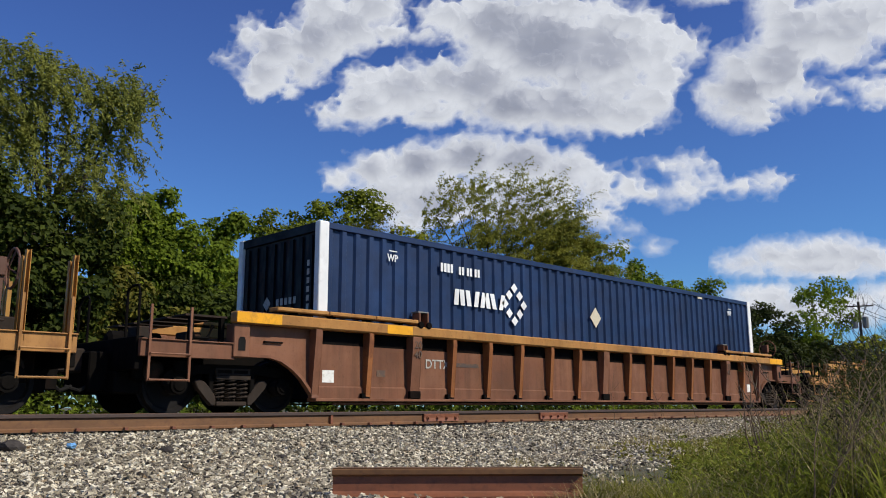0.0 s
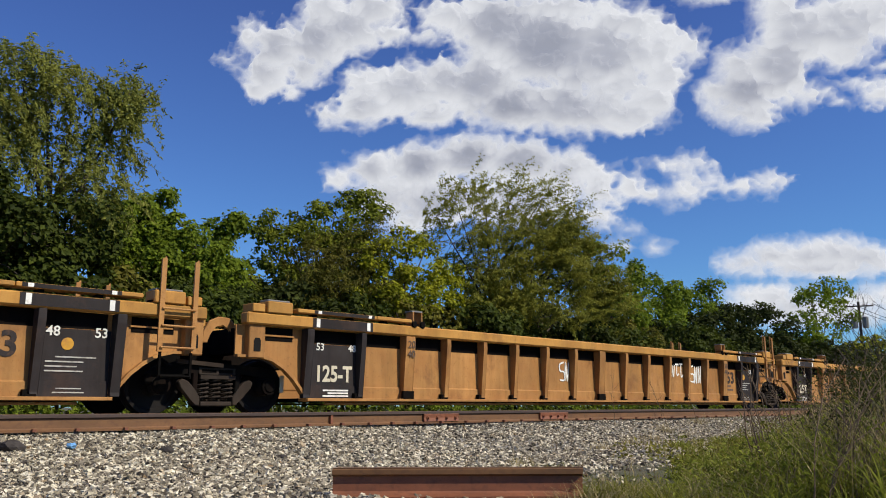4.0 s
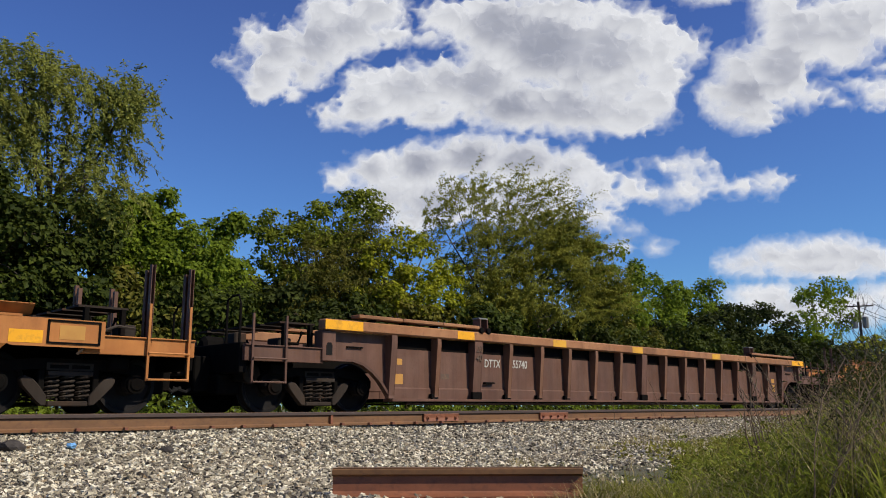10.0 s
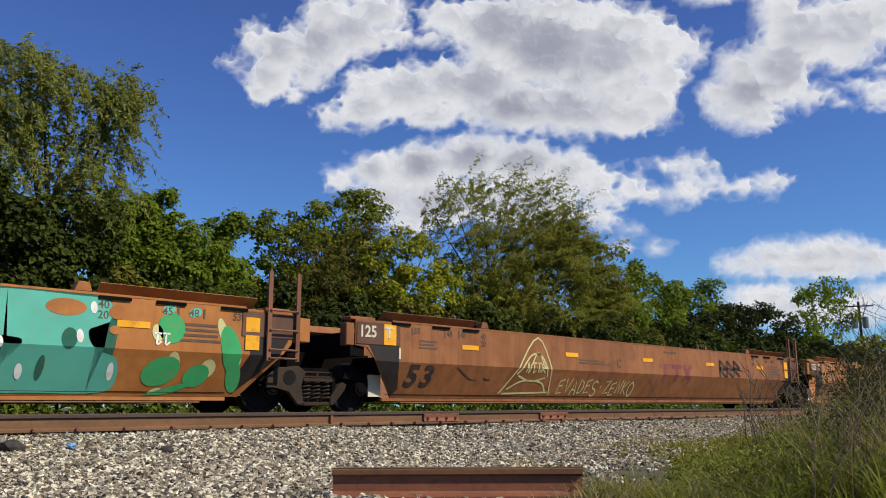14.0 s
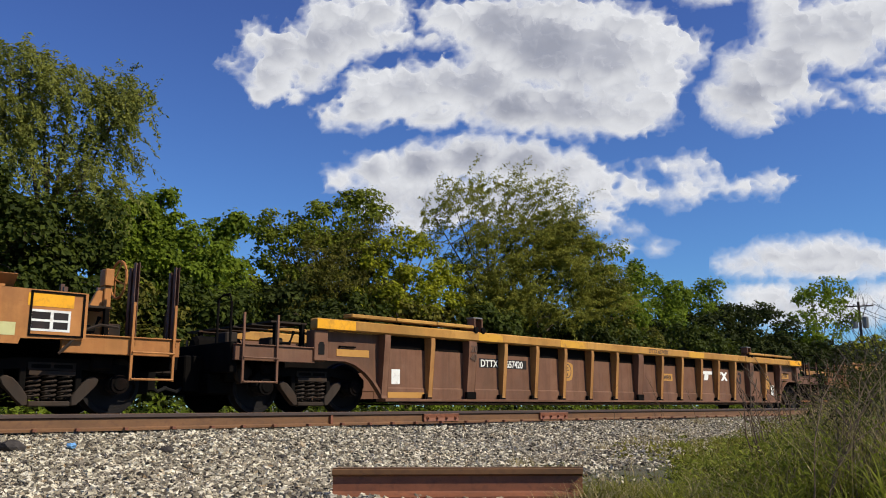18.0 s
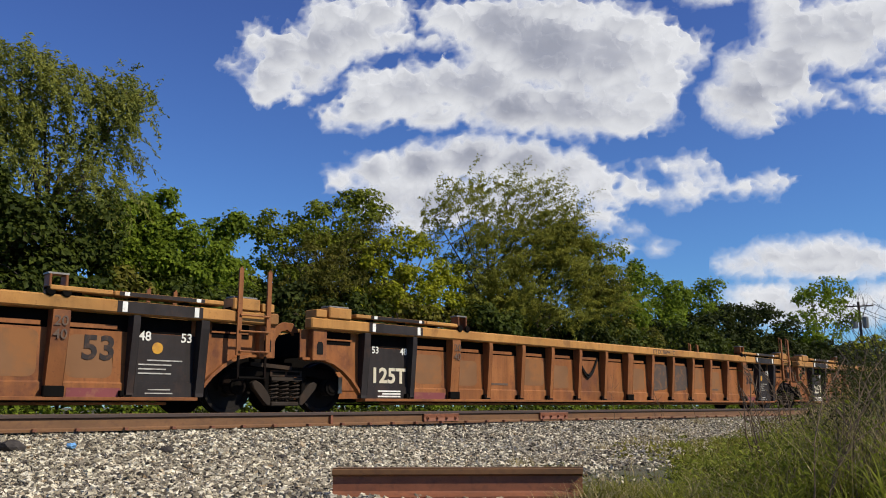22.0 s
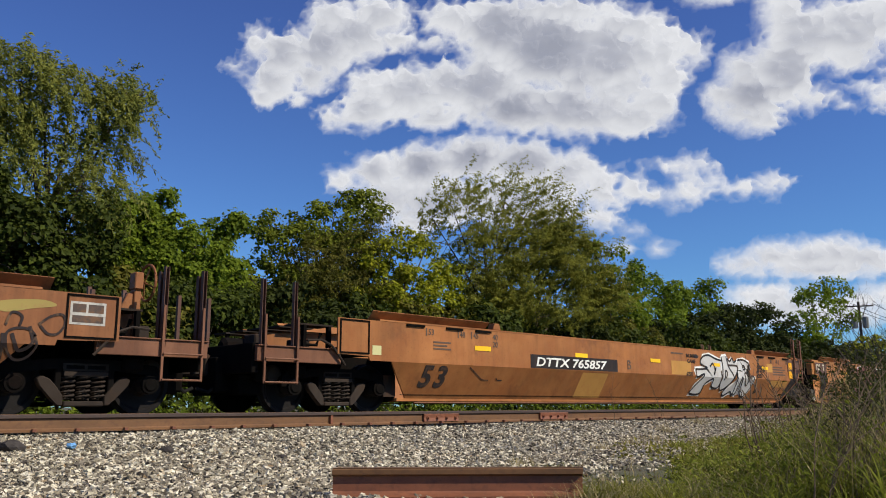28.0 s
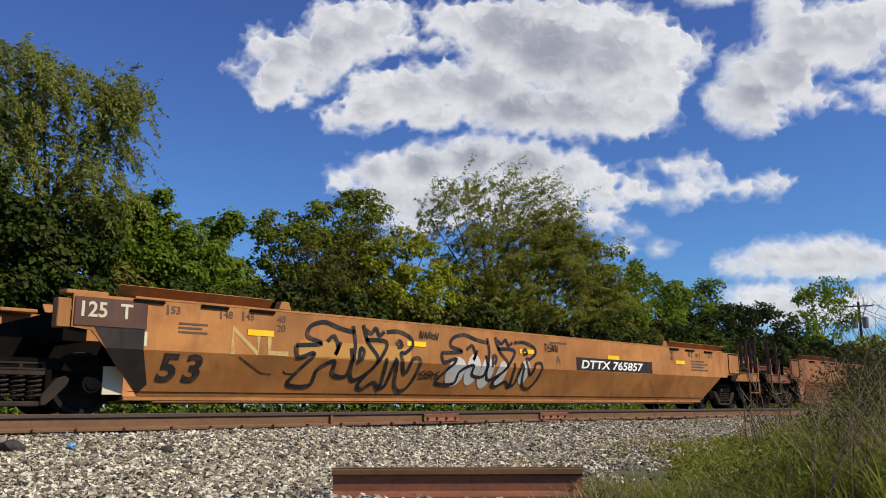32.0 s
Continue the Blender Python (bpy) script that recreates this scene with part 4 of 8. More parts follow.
def tree(name, label, base, lobes, leaves, size, cover, kind="broad", trunk_r=0.14, group="trees beyond the track", tuft=0.34):
    """lobes: x, y, z, horizontal and vertical radius of each mass of foliage; tuft: the usual radius of the leaf clumps in them."""
    bx, by = base
    bz = float(ground_z(np.array([bx]), np.array([by]))[0])
    t = thing(name, label, "tree" if name != "shrub" else "shrub", group, (bx, by, bz))
    wood = bmesh.new()
    top = max(l[2] for l in lobes) - bz
    mx, my = sum(l[0] for l in lobes) / len(lobes) - bx, sum(l[1] for l in lobes) / len(lobes) - by
    stem = []
    for j in range(6):
        h = j / 5
        stem.append(Vector((mx * 0.6 * h + 0.12 * math.sin(3 * h + bx), my * 0.6 * h + 0.1 * math.sin(4 * h + by), top * 0.72 * h - (0.15 if j == 0 else 0))))
    tube(wood, stem, [trunk_r * (1.1 - h * 0.19) for h in range(6)], 7)
    pts, outs = [], []
    for lx, ly, lz, rh, rv in lobes:
        c = Vector((lx - bx, ly - by, lz - bz))
        k = min(range(1, 5), key=lambda q: abs(stem[q].z - c.z * 0.55))
        mid = stem[k].lerp(c, 0.5) + Vector((0, 0, 0.15))
        tube(wood, [stem[k], mid, c], [trunk_r * 0.32, trunk_r * 0.22, trunk_r * 0.1], 5)
        nc = max(6, int(6 * rh * rv / 0.35)) if kind != "broad" else max(5, int(2.6 * rh * rv / (tuft * tuft)))
        for j in range(nc):
            d = Vector(RNG.normal(size=3)).normalized()
            r = (0.35 + 0.65 * RNG.random()) ** 0.5
            p = c + Vector((d.x * rh * r, d.y * rh * r, d.z * rv * r))
            if j % 3 == 0:
                tube(wood, [c, c.lerp(p, 0.55) + Vector((0, 0, 0.08)), p], [trunk_r * 0.1, trunk_r * 0.07, 0.008], 4)
            if kind == "broad":
                # a clump: leaves on its outer shell, thinner below, some on shoots that stick out
                rc = tuft * (0.55 + 0.8 * RNG.random())
                n = int(cover * 15 * rc * rc / (size * size)) + 3
                q = RNG.normal(size=(n, 3)) + np.array((0, 0, 0.35)) + 0.5 * np.array(d)
                q /= np.linalg.norm(q, axis=1)[:, None]
                far = rc * (0.45 + 0.55 * RNG.random(n) ** 0.6) * np.where(RNG.random(n) < 0.1, 1.45, 1.0)
                pts.append(np.array(p) + q * far[:, None] * np.array((1.0, 1.0, 0.8)))
                outs.append(q * 1.1)
            else:
                n = int(cover * rh * rv * 33 / nc / (size * size))
                out = np.array((d.x, d.y, 0.25))
                way = out * 0.5 + (np.array((0, 0, -0.75)) if kind == "weeping" else np.array((0.45, -0.35, 0.55)) * (0.6 + RNG.random()))
                for _ in range(5):
                    m = max(2, n // 5)
                    s = RNG.random(m)[:, None]
                    st = np.array(p) + RNG.normal(size=3) * 0.25
                    w = way + RNG.normal(size=3) * 0.28
                    ln = 0.55 + 0.6 * RNG.random()
                    curve = np.array((0, 0, -0.25)) * s * s
                    pts.append(st + w * s * ln + curve + RNG.normal(size=(m, 3)) * 0.03)
                    outs.append(np.repeat(np.array(d)[None] * 0.9, m, 0))
    part("trunk", wood, BARK, t, "grey-brown trunk and limbs")
    v, f = leaf_quads(np.concatenate(pts), size, 0.36 if kind == "broad" else 0.2, 0.25 if kind == "broad" else 0.4, np.concatenate(outs))
    crown = new("crown", sheet_mesh("crown", v, f, leaves))
    crown.parent = t
    return t


WILLOW = leaf_shade("willow_leaves", (0.10, 0.115, 0.022), (0.34, 0.345, 0.07), 0.5)
TREES = {}
TREES["willow"] = tree("tree", "tall feathery olive-green willow beyond the track", (7.0, 21.8), [(6.2, 21.5, 8.2, 1.16, 1.01), (7.7, 22.1, 8.4, 1.32, 0.93), (9.0, 21.7, 8.6, 0.96, 0.67), (6.8, 22.2, 7.0, 1.27, 0.9), (8.7, 22.3, 7.5, 0.8, 0.87), (7.8, 21.1, 5.7, 1.1, 0.81), (5.9, 21.0, 5.4, 0.69, 1.1), (10.0, 22.7, 9.5, 0.44, 0.58), (5.0, 21.5, 6.7, 1.1, 1.65), (6.6, 21.5, 9.2, 0.89, 0.41)], WILLOW, 0.13, 1.9, "weeping", 0.16)
TREES["maple"] = tree("tree", "round broad-leaved tree with bright green leaves", (11.3, 23.2), [(10.3, 23.8, 6.2, 0.78, 0.42), (11.0, 23.6, 6.5, 0.39, 0.32), (9.5, 23.2, 5.5, 0.53, 0.46), (10.7, 23.8, 5.5, 0.87, 0.7), (11.7, 23.2, 5.6, 0.6, 0.46), (11.9, 22.8, 4.9, 0.83, 0.63), (13.2, 23.5, 5.7, 0.41, 0.37), (13.4, 23.2, 5.9, 0.22, 0.22), (13.0, 23.2, 4.8, 0.51, 0.47), (9.4, 23.2, 4.4, 0.65, 0.73), (10.2, 22.6, 4.0, 0.9, 0.74), (11.5, 22.4, 3.7, 1.01, 0.71), (9.5, 22.4, 3.0, 0.95, 0.63), (10.9, 22.2, 2.7, 1.14, 0.59), (12.6, 22.6, 3.4, 0.59, 0.7), (13.3, 23.2, 2.8, 0.61, 0.47), (10.2, 24.0, 5.1, 1.15, 0.95), (11.4, 23.8, 5.0, 1.0, 0.75), (12.5, 23.7, 4.6, 0.95, 0.8), (11.9, 23.6, 3.9, 1.3, 0.9), (13.5, 23.6, 4.1, 0.6, 0.7), (9.3, 23.8, 5.0, 0.7, 0.8)], GREEN, 0.14, 1.6)
TREES["oak"] = tree("tree", "leafy tree with upright bright green shoots", (18.1, 25.0), [(16.0, 25.2, 6.7, 0.42, 0.29), (15.6, 25.2, 6.3, 0.29, 0.23), (16.7, 25.2, 6.3, 0.38, 0.29), (17.4, 25.2, 7.2, 0.52, 0.39), (17.1, 25.2, 6.7, 0.47, 0.34), (18.1, 25.2, 7.6, 0.35, 0.28), (19.0, 25.2, 7.6, 0.54, 0.4), (19.8, 25.2, 8.1, 0.5, 0.36), (20.7, 25.2, 8.4, 0.37, 0.3), (21.2, 25.2, 8.0, 0.3, 0.47), (19.9, 24.7, 7.2, 0.67, 0.54), (18.3, 24.9, 6.7, 0.96, 0.61), (18.0, 25.2, 5.8, 1.3, 0.86), (19.6, 24.6, 5.9, 1.21, 0.99), (16.4, 25.6, 5.6, 0.76, 0.55), (15.2, 25.2, 4.7, 0.68, 0.44), (16.7, 25.2, 4.4, 1.45, 0.91), (18.7, 24.4, 4.3, 1.71, 0.94), (15.3, 25.2, 3.7, 1.0, 0.68), (16.8, 24.6, 3.2, 1.43, 0.61)], MIXED, 0.14, 1.0)
tree("tree", "feathery olive-brown tree, soft in outline", (17.6, 23.6), [(16.3, 23.6, 4.8, 0.99, 0.79), (18.0, 23.6, 5.3, 1.25, 0.83), (17.3, 23.6, 3.9, 1.62, 0.89), (19.4, 23.6, 4.3, 1.06, 0.96), (15.7, 23.6, 3.3, 0.97, 0.7), (18.8, 24.0, 6.2, 0.86, 0.56)], BROWNED, 0.12, 1.5, "swept", 0.1)
TREES["lime"] = tree("tree", "bushy tree with fresh yellow-green leaves", (20.1, 22.5), [(19.4, 22.4, 5.9, 0.75, 0.46), (20.6, 22.7, 6.5, 0.52, 0.3), (21.6, 22.7, 6.3, 0.58, 0.53), (19.8, 22.0, 5.3, 0.71, 0.58), (18.8, 22.4, 5.2, 0.62, 0.58), (19.2, 21.8, 4.3, 0.85, 0.69), (21.5, 22.4, 5.1, 0.66, 0.74), (20.7, 22.0, 3.8, 1.18, 0.63), (18.5, 22.4, 3.8, 0.73, 0.61), (22.9, 22.7, 5.0, 0.5, 0.68), (22.4, 22.4, 3.9, 0.66, 0.57)], LIME, 0.14, 1.0)
TREES["mesquite"] = tree("tree", "airy mesquite with thin shoots bent by the wind", (25.2, 22.8), [(22.2, 22.8, 7.6, 0.68, 0.59), (23.3, 22.8, 8.4, 0.7, 0.51), (25.4, 23.1, 9.1, 0.93, 0.54), (26.9, 22.8, 9.4, 0.96, 0.5), (28.9, 22.8, 9.4, 0.89, 0.52), (30.8, 22.8, 9.2, 0.76, 0.49), (23.4, 23.1, 6.7, 1.07, 0.84), (25.2, 22.8, 7.4, 1.16, 0.96), (25.0, 23.3, 6.0, 1.2, 1.08), (27.9, 23.2, 8.2, 1.29, 0.77), (24.4, 22.6, 5.2, 1.2, 0.9)], OLIVE, 0.12, 1.45, "swept", 0.14)
TREES["thorn"] = tree("tree", "dense olive-green mesquite bowed by the wind", (28.0, 22.3), [(28.7, 22.5, 7.8, 1.13, 0.67), (29.3, 22.2, 7.2, 1.29, 0.93), (27.1, 22.2, 6.6, 1.23, 0.94), (31.3, 22.4, 6.7, 1.07, 1.2), (28.2, 22.2, 5.5, 1.9, 1.2), (25.9, 22.5, 4.8, 1.2, 1.32), (31.4, 22.2, 5.0, 1.32, 1.32), (27.4, 21.9, 3.8, 2.18, 0.87), (32.5, 22.2, 4.3, 1.18, 1.08), (24.1, 22.2, 3.5, 1.14, 0.68)], OLIVE, 0.13, 3.0, "swept", 0.14)
tree("tree", "broad-leaved tree in the row beyond the track", (40.0, 26.4), [(38.6, 26.2, 8.0, 1.1, 1.23), (40.8, 26.3, 7.1, 1.4, 1.2), (39.8, 26.4, 5.0, 2.28, 1.63)], GREEN, 0.2, 1.0, tuft=0.5)
tree("tree", "broad-leaved tree in the row beyond the track", (46.8, 28.3), [(47.0, 28.9, 8.2, 1.43, 1.13), (48.7, 27.9, 7.4, 1.59, 1.21), (46.4, 28.3, 5.3, 2.56, 1.47)], GREEN, 0.22, 1.0, tuft=0.55)
tree("tree", "broad-leaved tree in the row beyond the track", (54.2, 28.8), [(52.5, 28.6, 7.7, 1.68, 1.36), (57.0, 29.0, 8.3, 0.85, 0.85), (54.0, 28.8, 5.8, 2.44, 1.63)], GREEN, 0.24, 1.0, tuft=0.6)
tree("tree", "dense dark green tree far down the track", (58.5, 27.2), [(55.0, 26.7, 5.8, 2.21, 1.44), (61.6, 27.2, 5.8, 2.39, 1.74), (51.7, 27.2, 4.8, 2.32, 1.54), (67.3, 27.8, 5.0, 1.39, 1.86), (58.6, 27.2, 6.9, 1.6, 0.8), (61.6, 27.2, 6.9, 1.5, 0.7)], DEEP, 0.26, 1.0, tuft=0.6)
tree("tree", "open-crowned tree with gaps, far down the track", (71.5, 26.6), [(69.9, 26.4, 8.2, 1.99, 1.61), (75.4, 26.9, 9.9, 1.72, 1.31), (68.0, 26.7, 6.2, 1.67, 1.67), (78.0, 27.0, 8.1, 1.14, 1.65), (70.2, 26.3, 4.4, 2.35, 2.12)], GREEN, 0.26, 0.6, tuft=0.55)
tree("shrub", "pale green shrubs far down the track", (68.5, 22.0), [(64.0, 21.3, 3.4, 1.46, 1.6), (74.1, 22.7, 3.9, 1.89, 2.0)], LIME, 0.24, 1.0, trunk_r=0.08, group="undergrowth")
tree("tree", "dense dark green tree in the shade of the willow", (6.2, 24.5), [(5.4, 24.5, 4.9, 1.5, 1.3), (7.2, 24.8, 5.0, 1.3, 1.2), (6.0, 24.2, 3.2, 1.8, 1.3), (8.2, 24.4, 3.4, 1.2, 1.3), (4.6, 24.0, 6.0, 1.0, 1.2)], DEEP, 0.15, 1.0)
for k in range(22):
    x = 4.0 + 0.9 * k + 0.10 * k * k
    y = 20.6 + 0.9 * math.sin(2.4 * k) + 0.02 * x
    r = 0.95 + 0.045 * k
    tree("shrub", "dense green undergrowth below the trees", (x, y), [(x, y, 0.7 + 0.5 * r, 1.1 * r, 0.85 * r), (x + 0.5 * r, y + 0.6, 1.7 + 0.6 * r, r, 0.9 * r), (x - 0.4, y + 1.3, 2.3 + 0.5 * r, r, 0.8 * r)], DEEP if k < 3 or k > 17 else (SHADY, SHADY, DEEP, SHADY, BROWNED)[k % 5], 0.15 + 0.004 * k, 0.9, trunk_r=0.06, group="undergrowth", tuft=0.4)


# back row in the darkest leaves, shade of the wood by colour
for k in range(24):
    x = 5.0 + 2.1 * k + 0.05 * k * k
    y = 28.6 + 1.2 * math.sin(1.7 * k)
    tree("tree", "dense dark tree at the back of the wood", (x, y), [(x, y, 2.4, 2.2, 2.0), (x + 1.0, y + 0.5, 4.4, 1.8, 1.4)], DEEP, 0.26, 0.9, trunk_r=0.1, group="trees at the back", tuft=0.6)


# added tree: its dark leaves stand for shade low in the willow
tree("tree", "tree added in dark leaves for the willow's shaded lower part", (5.6, 20.0), [(4.6, 20.0, 4.5, 1.2, 1.2), (6.2, 20.2, 4.1, 1.3, 1.1), (7.6, 20.4, 4.4, 0.9, 0.9), (5.4, 20.0, 3.4, 1.6, 1.3), (7.2, 20.3, 3.1, 1.3, 1.1)], SHADY, 0.15, 1.0)


# ---- grass, weeds and dry stalks ----
def blades(x, y, h, lean, width, seg=3):
    """Bent tapering blades: seg quads each, ending in a narrow tip."""
    n = len(x)
    a = RNG.random(n) * 2 * math.pi
    d = np.stack([np.cos(a), np.sin(a)], 1)
    side = np.stack([-d[:, 1], d[:, 0]], 1)
    z0 = ground_z(x, y) - 0.01
    rows = []
    for j in range(seg + 1):
        s = j / seg
        c = np.stack([x, y], 1) + d * (lean * h * s * s)[:, None]
        w = (width * (1 - 0.9 * s))[:, None]
        z = z0 + h * s * (1 - 0.25 * lean * s)
        for k in (-1, 1):
            p = c + side * w * k
            rows.append(np.stack([p[:, 0], p[:, 1], z], 1))
    v = np.stack(rows, 1).reshape(-1, 3)
    m = 2 * (seg + 1)
    q = np.array([(2 * j, 2 * j + 1, 2 * j + 3, 2 * j + 2) for j in range(seg)])
    f = (q[None] + m * np.arange(n)[:, None, None]).reshape(-1, 4)
    return v, f


def weedy(n, far, spread, edge_fade):
    x = 2.6 + far * RNG.random(n) ** 1.3
    y = 1.0 + 8.6 * RNG.random(n)
    keep = (y < grass_edge(x) + edge_fade * RNG.normal(size=n)) & (y > 0.22 * x + 0.0) & (np.arctan2(y, x) < radians(62))
    dep, off = 0.704 * x + 0.71 * y, 0.7105 * x - 0.7037 * y
    keep &= ~((dep < 5.6) & (off < 0.62))
    keep &= np.sin(1.9 * x + 2 * np.sin(1.3 * y)) * np.sin(2.3 * y + 1.7 * np.sin(0.8 * x)) > -0.3 - 0.3 * RNG.random(n)
    return x[keep], y[keep]


GRASS = leaf_shade("fresh_grass_blades", (0.045, 0.055, 0.008), (0.27, 0.265, 0.040), 0.45)
STRAW = leaf_shade("dry_straw_blades", (0.15, 0.11, 0.045), (0.52, 0.42, 0.20), 0.3)
STALK = plain("dry_brown_stalks", (0.13, 0.09, 0.055), 0.8, 0, 0.4, 20)

x, y = weedy(70000, 26, 0, 0.22)
tuft = 0.5 + 0.5 * np.sin(2.3 * x + 1.1 * np.sin(3.1 * y)) * np.sin(2.9 * y + 0.7)
v, f = blades(x, y, 0.02 + 0.085 * RNG.random(len(x)) * tuft * np.clip(np.hypot(x, y) / 9, 0.5, 1.4), 0.6 + 1.2 * RNG.random(len(x)), np.full(len(x), 0.007))
tagged(new("grass", sheet_mesh("grass", v, f, GRASS)), "fresh green grass and low weeds beside the ballast", "grass", kind="stuff")
x, y = weedy(6000, 26, 0, 0.5)
v, f = blades(x, y, 0.05 + 0.16 * RNG.random(len(x)), 0.4 + 0.9 * RNG.random(len(x)), np.full(len(x), 0.004))
tagged(new("dry_grass", sheet_mesh("dry_grass", v, f, STRAW)), "dry straw-coloured grass among the weeds", "grass", kind="stuff")
# small leafy plants between the grass: rosettes of broad leaves
x, y = weedy(4500, 24, 0, 0.0)
x, y = x[x > 7.2], y[x > 7.2]
m = 9
p = np.repeat(np.stack([x, y, ground_z(x, y) + 0.02 + 0.07 * RNG.random(len(x))], 1), m, 0) + RNG.normal(size=(len(x) * m, 3)) * np.array((0.045, 0.045, 0.02))
v, f = leaf_quads(p, 0.05, 0.3, -0.2)
HERB = leaf_shade("small_herb_leaves", (0.05, 0.055, 0.009), (0.31, 0.28, 0.05), 0.45)
tagged(new("low_herbs", sheet_mesh("low_herbs", v, f, HERB)), "low leafy herbs among the grass", "weeds", kind="stuff")

n = 16000
x, y = -9 + 22 * RNG.random(n), -7 + 10.5 * RNG.random(n)
ok = (np.hypot(x, y) > 1.0) & ((0.704 * x + 0.71 * y < 1.2) | (np.abs(0.7105 * x - 0.7037 * y) > 0.75 * (0.704 * x + 0.71 * y)))
x, y = x[ok], y[ok]
v, f = blades(x, y, 0.03 + 0.10 * RNG.random(len(x)), 0.6 + 1.0 * RNG.random(len(x)), np.full(len(x), 0.006), 2)
tagged(new("short_grass", sheet_mesh("short_grass", v, f, GRASS)), "short grass on the open soil", "grass", kind="stuff")

# longer tufts that have grown over the end of the spare rail
n = 9000
off, dep = 0.80 + 1.7 * RNG.random(n) ** 0.7, 4.75 + 1.0 * RNG.random(n)
x, y = 0.704 * dep + 0.7105 * off, 0.71 * dep - 0.7037 * off
lump = 0.55 + 0.45 * np.sin(5.1 * off + 1.3 * np.sin(7 * dep)) * np.sin(6.3 * dep + 2 * off)
v, f = blades(x, y, (0.06 + 0.20 * RNG.random(n) ** 1.5) * lump * np.clip((off - 0.5) / 0.5, 0.25, 1.2), 0.6 + 1.3 * RNG.random(n), np.full(n, 0.005))
tagged(new("grass_tufts", sheet_mesh("grass_tufts", v, f, GRASS)), "soft green grass grown over the spare rail", "grass", kind="stuff")
n = 900
off, dep = 0.5 + 1.8 * RNG.random(n), 4.75 + 0.9 * RNG.random(n)
v, f = blades(0.704 * dep + 0.7105 * off, 0.71 * dep - 0.7037 * off, (0.06 + 0.2 * RNG.random(n)) * np.clip((off - 0.4) / 0.5, 0.2, 1.0), 0.4 + 1.0 * RNG.random(n), np.full(n, 0.003))
tagged(new("dry_tufts", sheet_mesh("dry_tufts", v, f, STRAW)), "dry straw among the soft grass", "grass", kind="stuff")

# tall weeds that close the view down the track: leafy clumps, thin blades, straw and dead twigs
TUFT = leaf_shade("broad_bright_grass", (0.055, 0.078, 0.009), (0.37, 0.39, 0.058), 0.45)


def weed_belt(n, lo, hi, near, far):
    az, r = radians(lo) + radians(hi - lo) * RNG.random(n), near + (far - near) * RNG.random(n)
    return r * np.cos(az), r * np.sin(az), np.maximum(0.10, 0.576 + r * np.tan(np.radians(np.interp(np.degrees(az), [15, 18, 21, 24, 26, 29], [2.8, 1.4, -0.1, -2.0, -2.6, -3.4]))))


def leafy_clumps(n, lo, hi, near, far, leaf, width, fill):
    x, y, k = weed_belt(n, lo, hi, near, far)
    p = []
    for a, b, c in zip(x, y, (0.3 + 0.6 * RNG.random(n) ** 1.2) * k):
        m = int(fill * (0.25 + c))
        s = RNG.random(m) ** 0.8
        p.append(np.stack([a + RNG.normal(size=m) * 0.13 * (0.5 + s), b + RNG.normal(size=m) * 0.13 * (0.5 + s), GROUND_Z + c * s * (0.75 + 0.5 * RNG.random(m))], 1))
    return leaf_quads(np.concatenate(p), leaf, width, -0.3)


WEED = leaf_shade("weed_leaves", (0.035, 0.055, 0.007), (0.29, 0.32, 0.034), 0.45)
v, f = leafy_clumps(150, 14.5, 26.0, 5.2, 19, 0.042, 0.17, 230)
tagged(new("leafy_weeds", sheet_mesh("leafy_weeds", v, f, WEED)), "waist-high leafy green weeds beside the track", "weeds", kind="stuff")
v, f = leafy_clumps(90, 15, 27.0, 5.6, 16, 0.036, 0.2, 230)
tagged(new("yellow_weeds", sheet_mesh("yellow_weeds", v, f, HERB)), "yellow-green flowering weeds beside the track", "weeds", kind="stuff")
x, y, k = weed_belt(4200, 15, 27.0, 5.0, 21)
v, f = blades(x, y, (0.35 + 0.7 * RNG.random(len(x))) * k, 0.4 + 1.0 * RNG.random(len(x)), np.full(len(x), 0.007))
tagged(new("tall_weeds", sheet_mesh("tall_weeds", v, f, GRASS)), "tall green grass gone wild beside the track", "weeds", kind="stuff")
x, y, k = weed_belt(5600, 15, 29, 5.2, 22)
v, f = blades(x, y, (0.4 + 0.9 * RNG.random(len(x))) * k, 0.2 + 0.8 * RNG.random(len(x)), np.full(len(x), 0.0045))
tagged(new("tall_dry_weeds", sheet_mesh("tall_dry_weeds", v, f, STRAW)), "tall dry weeds gone to straw", "weeds", kind="stuff")
v, f = leafy_clumps(60, 21.5, 28.6, 5.5, 9.0, 0.048, 0.17, 190)
tagged(new("broad_weeds", sheet_mesh("broad_weeds", v, f, TUFT)), "knee-high broad-leaved green weeds beside the ballast", "weeds", kind="stuff")
# arching tufts, each from one root
cx, cy, ck = weed_belt(420, 17, 29.8, 4.9, 15)
m = 30
x, y, k = (np.repeat(a, m) for a in (cx + 0.0, cy, np.maximum(ck, 0.2) * (0.3 + 0.8 * RNG.random(420) ** 1.5)))
x, y = x + 0.03 * RNG.normal(size=len(x)), y + 0.03 * RNG.normal(size=len(x))
v, f = blades(x, y, (0.35 + 0.6 * RNG.random(len(x))) * k, 0.5 + 1.3 * RNG.random(len(x)), np.full(len(x), 0.009), 4)
tagged(new("weed_tufts", sheet_mesh("weed_tufts", v, f, TUFT)), "arching tufts of bright green grass", "grass", kind="stuff")
